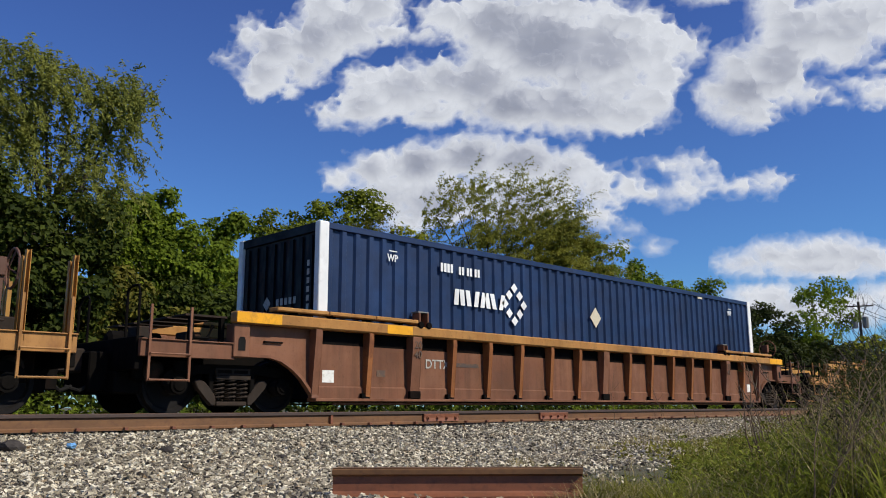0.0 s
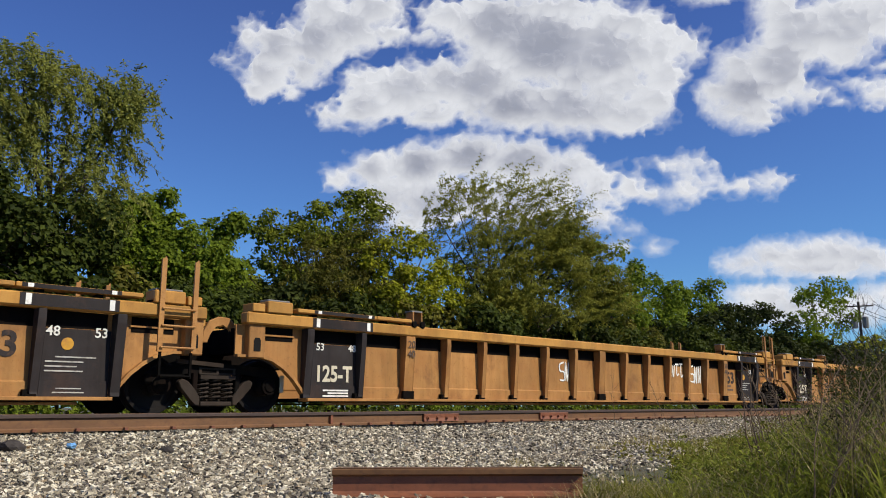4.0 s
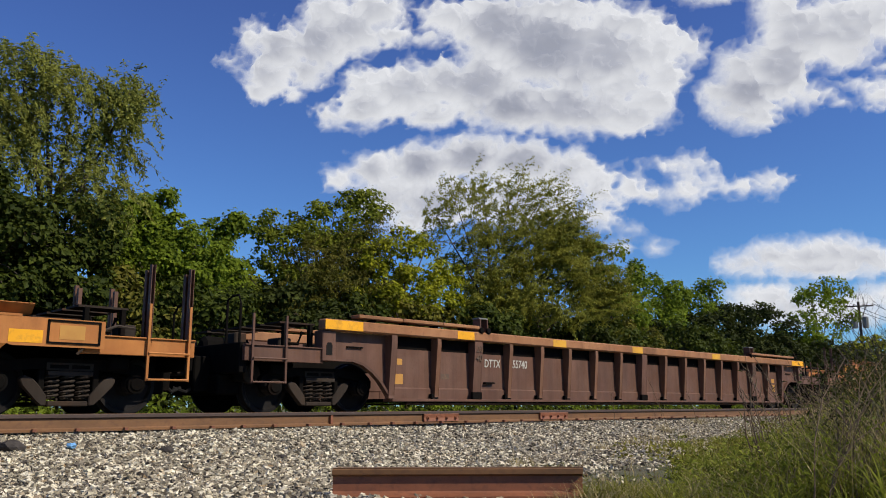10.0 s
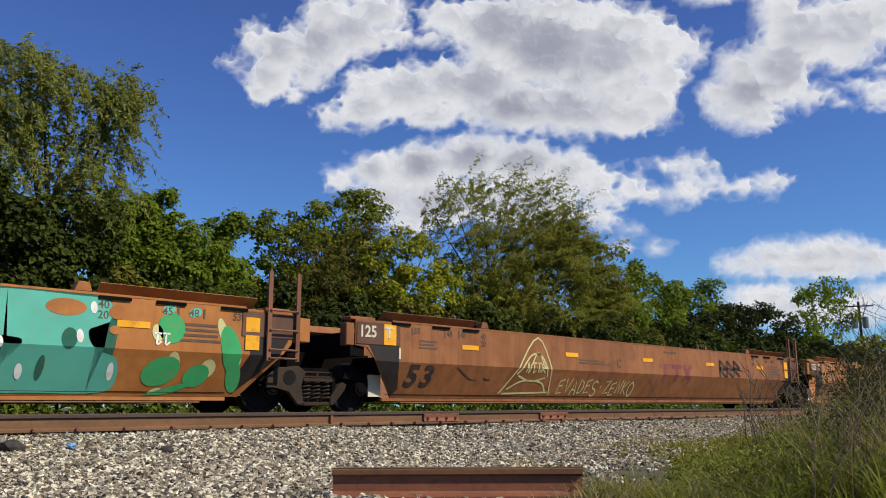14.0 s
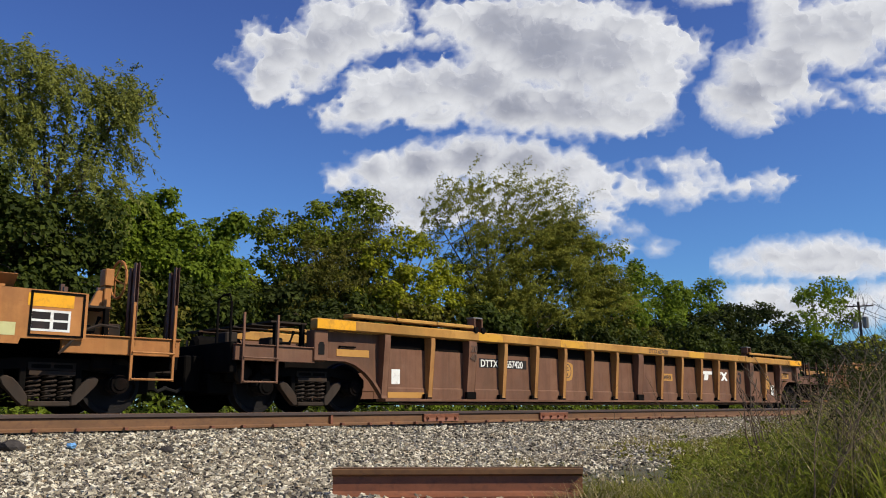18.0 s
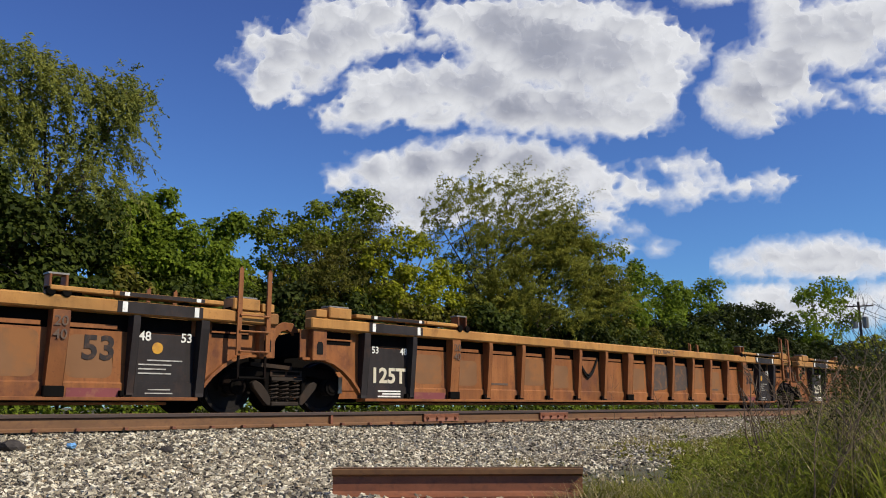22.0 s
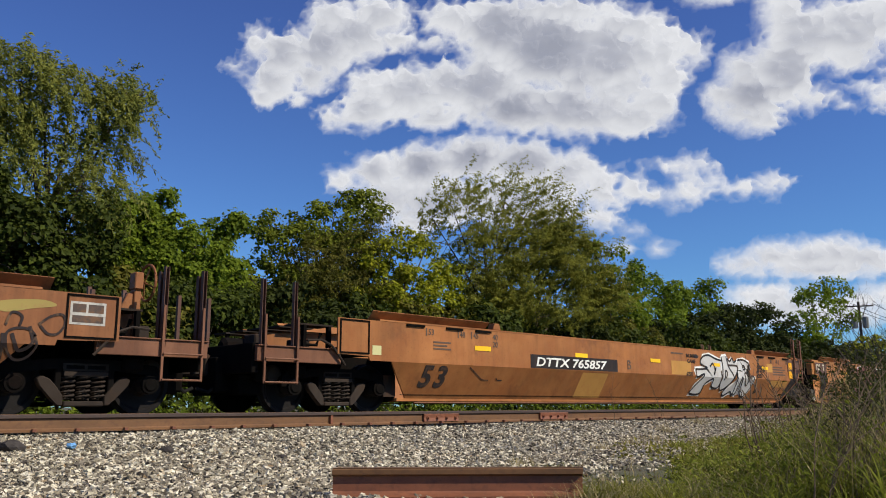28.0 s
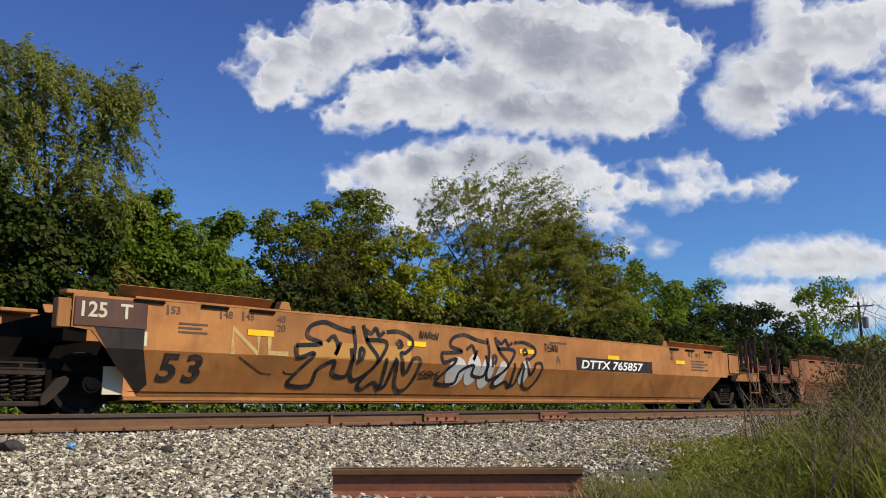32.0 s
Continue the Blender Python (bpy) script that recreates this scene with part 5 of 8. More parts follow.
# dark brush and a tangle of dead grey twigs at the very edge of the weeds
x, y, k = weed_belt(80, 14.0, 18.6, 6.0, 14)
p = [np.stack([a + RNG.normal(size=220) * 0.22, b + RNG.normal(size=220) * 0.22, GROUND_Z + 1.15 * c * RNG.random(220) ** 0.8], 1) for a, b, c in zip(x, y, k)]
v, f = leaf_quads(np.concatenate(p), 0.04, 0.16, -0.2)
tagged(new("dark_brush", sheet_mesh("dark_brush", v, f, DEEP)), "dark olive brush at the edge of the weeds", "weeds", kind="stuff")
TWIGS = leaf_shade("dead_grey_twigs", (0.045, 0.032, 0.022), (0.20, 0.15, 0.105), 0.1)
x, y, k = weed_belt(2500, 14.5, 24.0, 5.3, 17)
k = k + 0.35 * RNG.random(len(x)) * np.clip((22.5 - np.degrees(np.arctan2(y, x))) / 3, 0, 1)
v, f = blades(x, y, (0.45 + 0.75 * RNG.random(len(x))) * k, 0.2 + 1.5 * RNG.random(len(x)) ** 2, np.full(len(x), 0.0042), 5)
tagged(new("dead_twigs", sheet_mesh("dead_twigs", v, f, TWIGS)), "tangle of dead grey-brown weed stems", "weeds", kind="stuff")
# dead tufts on the open stones: where each stands and how tall it is
for cx, cy, h in ((6.25, 5.25, 0.17), (6.9, 5.45, 0.10), (7.9, 5.75, 0.12), (9.2, 6.3, 0.2), (10.4, 6.6, 0.24), (11.6, 7.0, 0.22), (13.2, 7.7, 0.26), (15.5, 8.3, 0.3), (3.35, 4.62, 0.07), (3.1, 4.75, 0.06)):
    m = 70
    x, y = cx + 0.09 * RNG.normal(size=m), cy + 0.09 * RNG.normal(size=m)
    v, f = blades(x, y, h * (0.4 + 0.7 * RNG.random(m)), 0.3 + 1.2 * RNG.random(m), np.full(m, 0.0035), 4)
    tagged(new("dead_tuft", sheet_mesh("dead_tuft", v, f, TWIGS if h < 0.15 else STRAW)), "dead brown tuft of grass on the ballast", "weed", "dead tufts", "stuff")
# low thicket below the wood
n = 26000
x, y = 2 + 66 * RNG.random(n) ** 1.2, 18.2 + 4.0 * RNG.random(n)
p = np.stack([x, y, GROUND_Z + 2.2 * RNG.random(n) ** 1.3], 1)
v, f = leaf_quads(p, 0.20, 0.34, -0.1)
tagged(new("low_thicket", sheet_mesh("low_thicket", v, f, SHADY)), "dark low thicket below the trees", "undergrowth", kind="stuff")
n = 9000
x, y = 2 + 60 * RNG.random(n), TRACK_Y + 2.6 + 4.5 * RNG.random(n)
ok = np.sin(1.7 * x + 1.3 * np.sin(2.1 * y)) * np.sin(1.1 * x + 2.3 * y) + 0.5 * np.sin(4.1 * x) > 0.15
x, y = x[ok], y[ok]
n = len(x)
p = np.stack([x, y, ground_z(x, y) + 0.62 * RNG.random(n) ** 1.5 + 0.05], 1)
v, f = leaf_quads(np.repeat(p, 3, 0) + RNG.normal(size=(3 * n, 3)) * 0.06, 0.11, 0.3, -0.2)
tagged(new("trackside_weeds", sheet_mesh("trackside_weeds", v, f, GREEN)), "low leafy weeds along the far edge of the track", "weeds", kind="stuff")


def stalk(x, y, h, lean, turn, label, twigs=6, r=0.007):
    z = float(ground_z(np.array([x]), np.array([y]))[0])
    t = thing("dry_stalk", label, "weed", "dry stalks", (x, y, z))
    bm = bmesh.new()
    way = Vector((math.cos(turn), math.sin(turn), 0))
    pts = [way * (lean * h * s * s) + Vector((0.02 * math.sin(9 * s + x), 0.02 * math.cos(7 * s + y), h * s - 0.03)) for s in (0, 0.25, 0.5, 0.75, 1)]
    tube(bm, pts, [r, r * 0.85, r * 0.7, r * 0.5, r * 0.25], 5)
    part("stem", bm, STALK, t)
    for j in range(twigs):
        s = 0.35 + 0.6 * j / max(1, twigs)
        a = turn + 2.4 * j
        b = pts[0].lerp(pts[-1], s) + way * (lean * h * (s * s - s))
        e = b + Vector((math.cos(a) * 0.16, math.sin(a) * 0.16, 0.20)) * h * (1.1 - 0.7 * s)
        bm = tube(bmesh.new(), [b, b.lerp(e, 0.5) + Vector((0, 0, -0.02)), e], [r * 0.5, r * 0.4, r * 0.15], 4)
        part("twig", bm, STALK, t)


STALKS = [(12.6, 8.4, 1.05, 0.5), (14.6, 8.6, 0.95, 2.6), (14.2, 8.3, 0.7, 2.2), (15.2, 8.2, 0.8, 2.9), (13.4, 8.0, 0.5, 0.9), (10.2, 7.2, 0.45, 1.2), (8.6, 6.6, 0.40, 1.9), (9.3, 6.9, 0.32, 0.4)]
for x, y, h, a in STALKS:
    stalk(x, y, h, 0.35, a, "thin dry weed stalk on the ballast edge", 4, 0.006)
for k in range(34):
    az, r = radians(15.6 + 9.5 * ((k * 0.618) % 1)), 6.5 + 9.5 * ((k * 0.383) % 1)
    stalk(r * math.cos(az), r * math.sin(az), 0.75 + 0.75 * ((k * 0.73) % 1) * (1.2 - ((k * 0.618) % 1) * 0.7), 0.15 + 0.5 * ((k * 0.29) % 1), 0.6 + 0.7 * ((k * 0.51) % 1), "tall dry branching weed beside the track", 7, 0.008)


# close dark stems that lean across the end of the view
for k in range(16):
    az, r = radians(15.8 + 6.5 * ((k * 0.618) % 1)), 4.6 + 2.2 * ((k * 0.39) % 1)
    stalk(r * math.cos(az), r * math.sin(az), 0.55 + 0.6 * ((k * 0.71) % 1), 0.4 + 0.5 * ((k * 0.33) % 1), -0.9 + 1.2 * ((k * 0.47) % 1), "dark leaning weed stem close to the camera", 5, 0.006)


def bare_shrub(x, y, h, seed, label):
    rr = random.Random(seed)
    z = float(ground_z(np.array([x]), np.array([y]))[0])
    t = thing("bare_shrub", label, "shrub", "bare shrubs", (x, y, z))

    def grow(p, way, ln, r, depth, bm):
        e = p + way * ln
        tube(bm, [p, p.lerp(e, 0.5) + Vector((rr.uniform(-0.04, 0.04), rr.uniform(-0.04, 0.04), 0)), e], [r, r * 0.8, r * 0.6], 5)
        if depth:
            for _ in range(rr.choice((2, 3))):
                w = (way + Vector((rr.uniform(-0.7, 0.7), rr.uniform(-0.7, 0.7), rr.uniform(-0.1, 0.5)))).normalized()
                grow(p.lerp(e, rr.uniform(0.5, 1)), w, ln * rr.uniform(0.55, 0.8), r * 0.55, depth - 1, bm)
    for _ in range(4):
        bm = bmesh.new()
        grow(Vector((rr.uniform(-0.1, 0.1), rr.uniform(-0.1, 0.1), -0.05)), Vector((rr.uniform(-0.35, 0.35), rr.uniform(-0.35, 0.35), 1)).normalized(), h * 0.42, 0.016, 4, bm)
        part("branch", bm, BARK, t)


bare_shrub(12.3, 3.75, 2.5, 4, "dark bare twiggy shrub with no leaves yet")
bare_shrub(10.6, 3.1, 1.7, 9, "dark bare twiggy shrub with no leaves yet")
bare_shrub(13.6, 4.6, 1.7, 15, "dark bare twiggy shrub with no leaves yet")

# small litter on the stones
s = Shade("faded_blue_plastic", 0.4)
s.colour((0.16, 0.36, 0.62))
bm = bmesh.new()
bmesh.ops.create_icosphere(bm, subdivisions=2, radius=0.05)
for vv in bm.verts:
    vv.co += Vector((noise.noise(vv.co * 30), noise.noise(vv.co * 30 + Vector((5, 0, 0))), noise.noise(vv.co * 30 + Vector((0, 5, 0))))) * 0.025
    vv.co.z *= 0.6
ob = part("crushed_bottle", bm, s.m, None)
ob.location = (3.05, 8.05, float(ground_z(np.array([3.05]), np.array([8.05]))[0]) + 0.045)
tagged(ob, "crumpled pale blue plastic scrap on the stones", "litter")
for k, (x, y, r) in enumerate(((2.55, 8.1, 0.11), (3.85, 7.75, 0.075), (4.9, 7.3, 0.05))):
    bm = bmesh.new()
    bmesh.ops.create_icosphere(bm, subdivisions=2, radius=r)
    for vv in bm.verts:
        vv.co *= 1 + 0.35 * noise.noise(vv.co * 9 + Vector((k * 7, 0, 0)))
        vv.co.z *= 0.6
    ob = part("dark_rock", bm, plain("dark_wet_rock", (0.05, 0.042, 0.036), 0.8, 0, 0.3, 20), None)
    ob.location = (x, y, float(ground_z(np.array([x]), np.array([y]))[0]) + r * 0.4)
    tagged(ob, "dark brown rock among the pale ballast", "rock", "dark rocks")


# ---- power line far down the track ----
def pole(x, y, h, turn):
    z = float(ground_z(np.array([x]), np.array([y]))[0])
    t = thing("utility_pole", "weathered wooden power pole with transformers", "utility pole", "utility poles", (x, y, z))
    part("pole", tube(bmesh.new(), [(0, 0, -0.3), (0, 0, h)], [0.2, 0.14], 10), CREOSOTE, t)
    d = Vector((math.cos(turn), math.sin(turn), 0))
    n = Vector((-d.y, d.x, 0)) * 0.06
    c = Vector((0, 0, h - 0.5))
    part("crossarm", tube(bmesh.new(), [c - d * 1.5, c + d * 1.5], 0.08, 4), CREOSOTE, t)
    for k in (-1.4, -0.5, 0.5, 1.4):
        q = c + d * k
        part("insulator", tube(bmesh.new(), [q, q + Vector((0, 0, 0.1)), q + Vector((0, 0, 0.25))], [0.05, 0.08, 0.03], 8), GALV, t)
    for k in (-0.55, 0.55):
        q = Vector((0, 0, h - 3.0)) + d * k
        part("transformer", tube(bmesh.new(), [q, q + Vector((0, 0, 0.05)), q + Vector((0, 0, 1.2)), q + Vector((0, 0, 1.3))], [0.25, 0.34, 0.34, 0.2], 12), GALV, t, "grey cylindrical transformer")
    return c + Vector((x, y, z))


c1 = pole(98.0, 32.0, 12.1, 2.0)
c2 = pole(133.0, 30.0, 12.1, 2.0)
for k in (-1.4, 0.5, 1.4):
    off = Vector((math.cos(2.0), math.sin(2.0), 0)) * k
    pts = [(c1 + off).lerp(c2 + off, s / 8) + Vector((0, 0, 0.25 - 1.2 * (1 - (s / 4 - 1) ** 2))) for s in range(9)]
    tagged(part("power_line", tube(bmesh.new(), pts, 0.03, 4), HOLE, None), "dark power line strung between the poles", "cable", "power lines")


# ---- clouds: shallow billows far beyond everything, glowing, their light and shade painted ----
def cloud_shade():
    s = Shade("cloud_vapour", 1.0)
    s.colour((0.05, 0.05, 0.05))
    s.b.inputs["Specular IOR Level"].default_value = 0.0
    thin, grey_attr = s.node("Attribute"), s.node("Attribute")
    thin.attribute_name, grey_attr.attribute_name = "vapour", "depth"
    # the glow itself is painted, white to grey, by the depth value
    s.link(s.steps(grey_attr.outputs["Fac"], [(0.0, (0.96, 0.96, 0.975)), (0.3, (0.76, 0.765, 0.80)), (0.65, (0.54, 0.55, 0.615)), (1.0, (0.40, 0.415, 0.49))]), s.b.inputs["Emission Color"])
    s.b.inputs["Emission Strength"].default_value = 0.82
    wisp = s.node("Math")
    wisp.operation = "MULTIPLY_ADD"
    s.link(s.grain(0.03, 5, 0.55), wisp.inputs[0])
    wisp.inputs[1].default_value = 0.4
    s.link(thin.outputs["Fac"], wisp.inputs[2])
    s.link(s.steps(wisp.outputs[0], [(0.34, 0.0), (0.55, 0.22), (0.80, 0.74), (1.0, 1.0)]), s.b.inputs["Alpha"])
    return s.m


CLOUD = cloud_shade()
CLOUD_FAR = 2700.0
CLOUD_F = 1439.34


def billow(p, size):
    """Round heads with creases between them, about -1 to 1."""
    return 1.0 - 3.2 * abs(noise.noise(p / size))


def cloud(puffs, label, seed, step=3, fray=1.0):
    """puffs: across and up (in units of the focal length / CLOUD_F, from the view's centre), two radii, and how grey
    the shade is painted there.
    """
    puffs = np.array(puffs, float)
    x0, x1 = (puffs[:, 0] - puffs[:, 2] * 1.3 - 12).min(), (puffs[:, 0] + puffs[:, 2] * 1.3 + 12).max()
    y0, y1 = (puffs[:, 1] - puffs[:, 3] * 1.3 - 12).min(), (puffs[:, 1] + puffs[:, 3] * 1.3 + 12).max()
    gx, gy = np.meshgrid(np.arange(x0, x1, step), np.arange(y0, y1, step), indexing="ij")
    total, core = np.zeros_like(gx), np.zeros_like(gx)
    for a, b, ra, rb, k in puffs:
        q = np.sqrt(((gx - a) / ra) ** 2 + ((gy - b) / rb) ** 2)
        total += np.exp(np.clip((1 - q) * min(ra, rb) * 1.15 / 9, -30, 30))
        core = np.maximum(core, k * np.exp(-1.3 * q * q))
    d = 9 * np.log(total + 1e-9)
    heads, fuzz, big, swell = (np.zeros_like(gx) for _ in range(4))
    for i, j in np.argwhere(d > -26):
        p = Vector((gx[i, j], gy[i, j] * 1.25, seed * 37.0))
        heads[i, j] = 5.5 * billow(p, 46) + 4.5 * billow(p, 20) + 1.6 * billow(p, 9)
        fuzz[i, j] = noise.noise(p / 60)
        swell[i, j] = noise.noise(p / 44) + 0.6 * noise.noise(p / 21)
        big[i, j] = noise.fractal(p / 55, 0.8, 2.1, 4)
    d = d + fray * (heads - 9)
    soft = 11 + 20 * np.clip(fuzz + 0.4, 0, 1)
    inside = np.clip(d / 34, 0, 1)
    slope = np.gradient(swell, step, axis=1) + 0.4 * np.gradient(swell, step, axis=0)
    # painted shade: greyer towards base and core, varied by the swell's slope
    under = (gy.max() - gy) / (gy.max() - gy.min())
    grey_shade = (0.10 + 0.16 * under + 1.05 * core + 0.10 * big) * inside ** 0.8 - 1.3 * slope * inside
    keep = d > -soft
    n, m = gx.shape
    i, j = np.nonzero(keep[:-1, :-1] | keep[1:, :-1] | keep[:-1, 1:] | keep[1:, 1:])
    a = i * m + j
    faces = np.stack([a, a + m, a + m + 1, a + 1], 1)
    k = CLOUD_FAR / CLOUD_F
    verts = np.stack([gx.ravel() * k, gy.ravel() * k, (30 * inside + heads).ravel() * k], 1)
    used, inv = np.unique(faces, return_inverse=True)
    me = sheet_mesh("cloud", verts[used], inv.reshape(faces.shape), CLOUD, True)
    for name, value in (("vapour", 0.5 + 0.5 * d / soft), ("depth", grey_shade)):
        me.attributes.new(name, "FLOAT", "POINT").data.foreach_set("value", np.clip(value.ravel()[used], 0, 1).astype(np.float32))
    ob = new("cloud", me)
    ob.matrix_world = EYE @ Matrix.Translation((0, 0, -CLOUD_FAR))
    return tagged(ob, label, "cloud", "clouds", "structure")


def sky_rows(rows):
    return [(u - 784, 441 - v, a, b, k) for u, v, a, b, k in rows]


CLOUDS = []
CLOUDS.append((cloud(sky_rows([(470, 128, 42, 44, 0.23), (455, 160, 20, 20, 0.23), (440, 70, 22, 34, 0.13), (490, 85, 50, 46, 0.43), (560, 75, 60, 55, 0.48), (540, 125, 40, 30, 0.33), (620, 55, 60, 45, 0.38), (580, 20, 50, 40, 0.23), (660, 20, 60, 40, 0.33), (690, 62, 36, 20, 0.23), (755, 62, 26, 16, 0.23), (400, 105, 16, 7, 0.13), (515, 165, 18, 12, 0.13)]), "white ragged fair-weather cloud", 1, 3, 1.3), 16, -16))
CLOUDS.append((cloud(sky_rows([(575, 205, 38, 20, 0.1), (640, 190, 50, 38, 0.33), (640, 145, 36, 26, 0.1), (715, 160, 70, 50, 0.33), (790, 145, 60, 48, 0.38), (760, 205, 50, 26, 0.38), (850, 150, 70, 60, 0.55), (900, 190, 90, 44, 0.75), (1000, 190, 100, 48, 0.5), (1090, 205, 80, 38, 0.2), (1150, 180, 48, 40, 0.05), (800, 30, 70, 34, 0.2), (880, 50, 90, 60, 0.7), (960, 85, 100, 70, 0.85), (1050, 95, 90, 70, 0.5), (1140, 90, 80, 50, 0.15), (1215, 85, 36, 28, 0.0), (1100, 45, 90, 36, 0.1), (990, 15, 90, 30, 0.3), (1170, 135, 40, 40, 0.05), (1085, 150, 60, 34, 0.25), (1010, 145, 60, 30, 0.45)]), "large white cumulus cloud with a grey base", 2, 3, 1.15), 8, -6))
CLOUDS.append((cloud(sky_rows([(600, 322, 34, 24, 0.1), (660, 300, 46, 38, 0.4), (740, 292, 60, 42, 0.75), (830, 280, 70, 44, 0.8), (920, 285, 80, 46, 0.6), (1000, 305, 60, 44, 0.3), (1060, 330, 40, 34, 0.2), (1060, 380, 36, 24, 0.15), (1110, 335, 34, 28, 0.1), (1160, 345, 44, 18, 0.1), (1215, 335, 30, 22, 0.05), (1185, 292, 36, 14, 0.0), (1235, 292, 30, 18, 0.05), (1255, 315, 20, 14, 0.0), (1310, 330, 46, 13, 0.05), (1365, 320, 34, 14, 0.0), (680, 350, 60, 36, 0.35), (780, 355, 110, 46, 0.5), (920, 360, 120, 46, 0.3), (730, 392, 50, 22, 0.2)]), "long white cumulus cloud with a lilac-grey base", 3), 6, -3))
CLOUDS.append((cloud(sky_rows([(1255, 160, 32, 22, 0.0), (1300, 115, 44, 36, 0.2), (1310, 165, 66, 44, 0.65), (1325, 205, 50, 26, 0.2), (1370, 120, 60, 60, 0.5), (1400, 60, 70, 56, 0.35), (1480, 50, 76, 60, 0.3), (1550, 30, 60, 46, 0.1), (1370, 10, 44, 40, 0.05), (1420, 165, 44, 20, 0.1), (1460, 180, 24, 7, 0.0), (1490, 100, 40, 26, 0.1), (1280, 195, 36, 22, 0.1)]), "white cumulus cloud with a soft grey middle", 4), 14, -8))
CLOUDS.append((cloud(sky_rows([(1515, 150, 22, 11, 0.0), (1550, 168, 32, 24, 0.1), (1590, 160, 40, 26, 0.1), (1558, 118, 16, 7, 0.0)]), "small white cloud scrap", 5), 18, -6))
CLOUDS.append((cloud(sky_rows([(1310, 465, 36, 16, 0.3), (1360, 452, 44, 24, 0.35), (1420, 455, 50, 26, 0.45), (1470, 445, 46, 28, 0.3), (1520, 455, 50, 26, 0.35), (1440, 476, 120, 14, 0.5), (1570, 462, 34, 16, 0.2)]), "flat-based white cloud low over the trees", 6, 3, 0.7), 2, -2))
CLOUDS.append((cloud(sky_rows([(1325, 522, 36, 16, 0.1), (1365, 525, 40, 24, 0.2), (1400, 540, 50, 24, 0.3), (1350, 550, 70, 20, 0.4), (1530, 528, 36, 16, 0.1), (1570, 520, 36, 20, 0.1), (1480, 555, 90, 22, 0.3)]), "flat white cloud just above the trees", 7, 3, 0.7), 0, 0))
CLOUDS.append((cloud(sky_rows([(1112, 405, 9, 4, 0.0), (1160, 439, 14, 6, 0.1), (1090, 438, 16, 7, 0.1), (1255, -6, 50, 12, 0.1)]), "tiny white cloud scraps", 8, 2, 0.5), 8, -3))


# ---- the train, car by car, in the order in which it passes ----
def speed_way(t):
    """Metres that the train has gone by t seconds."""
    s, u = t / 32.0, min(t / 7.6, 1.0)
    return -0.945 * u * (1 - u) ** 2 + t * (10.781 - 1.4185 * s + 3.2145 * s ** 2 - 3.0259 * s ** 3 + 1.0921 * s ** 4)


SINGLE, TRIPLE = ("c", "c"), (("c", "a"), ("a", "a"), ("a", "c"))
LEFT_BLACK, RIGHT_BLACK = (0.07, 1.10), (15.09, 16.06)
TRAIN = []


def couple(car, start):
    car.location = (start, TRACK_Y, 0)
    TRAIN.append((car, start))
    return car


P = PAINT
couple(ribbed_car("faded ochre ribbed well car, empty, at the head", P["ochre"], SINGLE, CHORD_OCHRE, "well cars", brakes=(None, P["umber"]), posts=CHORD_OCHRE), -15.10)
W1 = couple(ribbed_car("oxide-red ribbed well car carrying a blue container", P["oxide"], SINGLE, CHORD_RUST, "well cars", brakes=(None, P["oxide"]), yellow=True, rib_paint=P["rusty"]), 7.88)
W2 = couple(ribbed_car("faded ochre ribbed well car, empty, leading unit of three", P["ochre"], TRIPLE[0], CHORD_OCHRE, "well cars", black=(RIGHT_BLACK,)), 30.97)
W3 = couple(ribbed_car("faded ochre ribbed well car, empty, middle unit of three", P["ochre"], TRIPLE[1], CHORD_OCHRE, "well cars", black=(LEFT_BLACK, RIGHT_BLACK)), 50.20)
W4 = couple(ribbed_car("faded ochre ribbed well car, empty, rear unit of three", P["ochre"], TRIPLE[2], CHORD_OCHRE, "well cars", black=(LEFT_BLACK,), brakes=(None, P["ochre"])), 69.28)
W5 = couple(smooth_car("low orange-brown smooth-sided well car, empty", P["orange"], SINGLE, "well cars", top=1.22), 92.25)
W6 = couple(ribbed_car("dark umber ribbed well car, empty", P["umber"], SINGLE, CHORD_BROWN, "well cars", yellow=True, rib_paint=P["drab"]), 115.20)
W7 = couple(smooth_car("orange-brown smooth-sided well car with a green mural", P["orange"], TRIPLE[0], "well cars"), 138.20)
W8 = couple(smooth_car("brown smooth-sided well car with a scrawled white triangle", P["brown"], TRIPLE[1], "well cars"), 157.40)
W9 = couple(smooth_car("tan smooth-sided well car with dark bubble graffiti", P["tan"], TRIPLE[2], "well cars", brakes=(None, P["tan"])), 176.60)
W10 = couple(ribbed_car("drab brown ribbed well car with ochre chord, empty", P["drab"], SINGLE, CHORD_OCHRE, "well cars", yellow=True, rib_paint=P["ochre"]), 199.62)
W11 = couple(ribbed_car("rusty orange ribbed well car, empty, leading unit of three", P["rusty"], TRIPLE[0], CHORD_RUST, "well cars", ledge=True, black=(RIGHT_BLACK,)), 222.60)
W12 = couple(ribbed_car("rusty orange ribbed well car, empty, middle unit of three", P["rusty"], TRIPLE[1], CHORD_RUST, "well cars", ledge=True, black=(LEFT_BLACK, RIGHT_BLACK)), 241.78)
W13 = couple(ribbed_car("rusty orange ribbed well car, empty, rear unit of three", P["rusty"], TRIPLE[2], CHORD_RUST, "well cars", ledge=True, black=(LEFT_BLACK,)), 260.93)
W14 = couple(smooth_car("red-brown smooth-sided well car with dark scrawls", P["brown"], SINGLE, "well cars", brakes=(None, P["brown"])), 283.95)
W15 = couple(smooth_car("russet smooth-sided well car with a white mural", P["russet"], TRIPLE[0], "well cars"), 307.07)
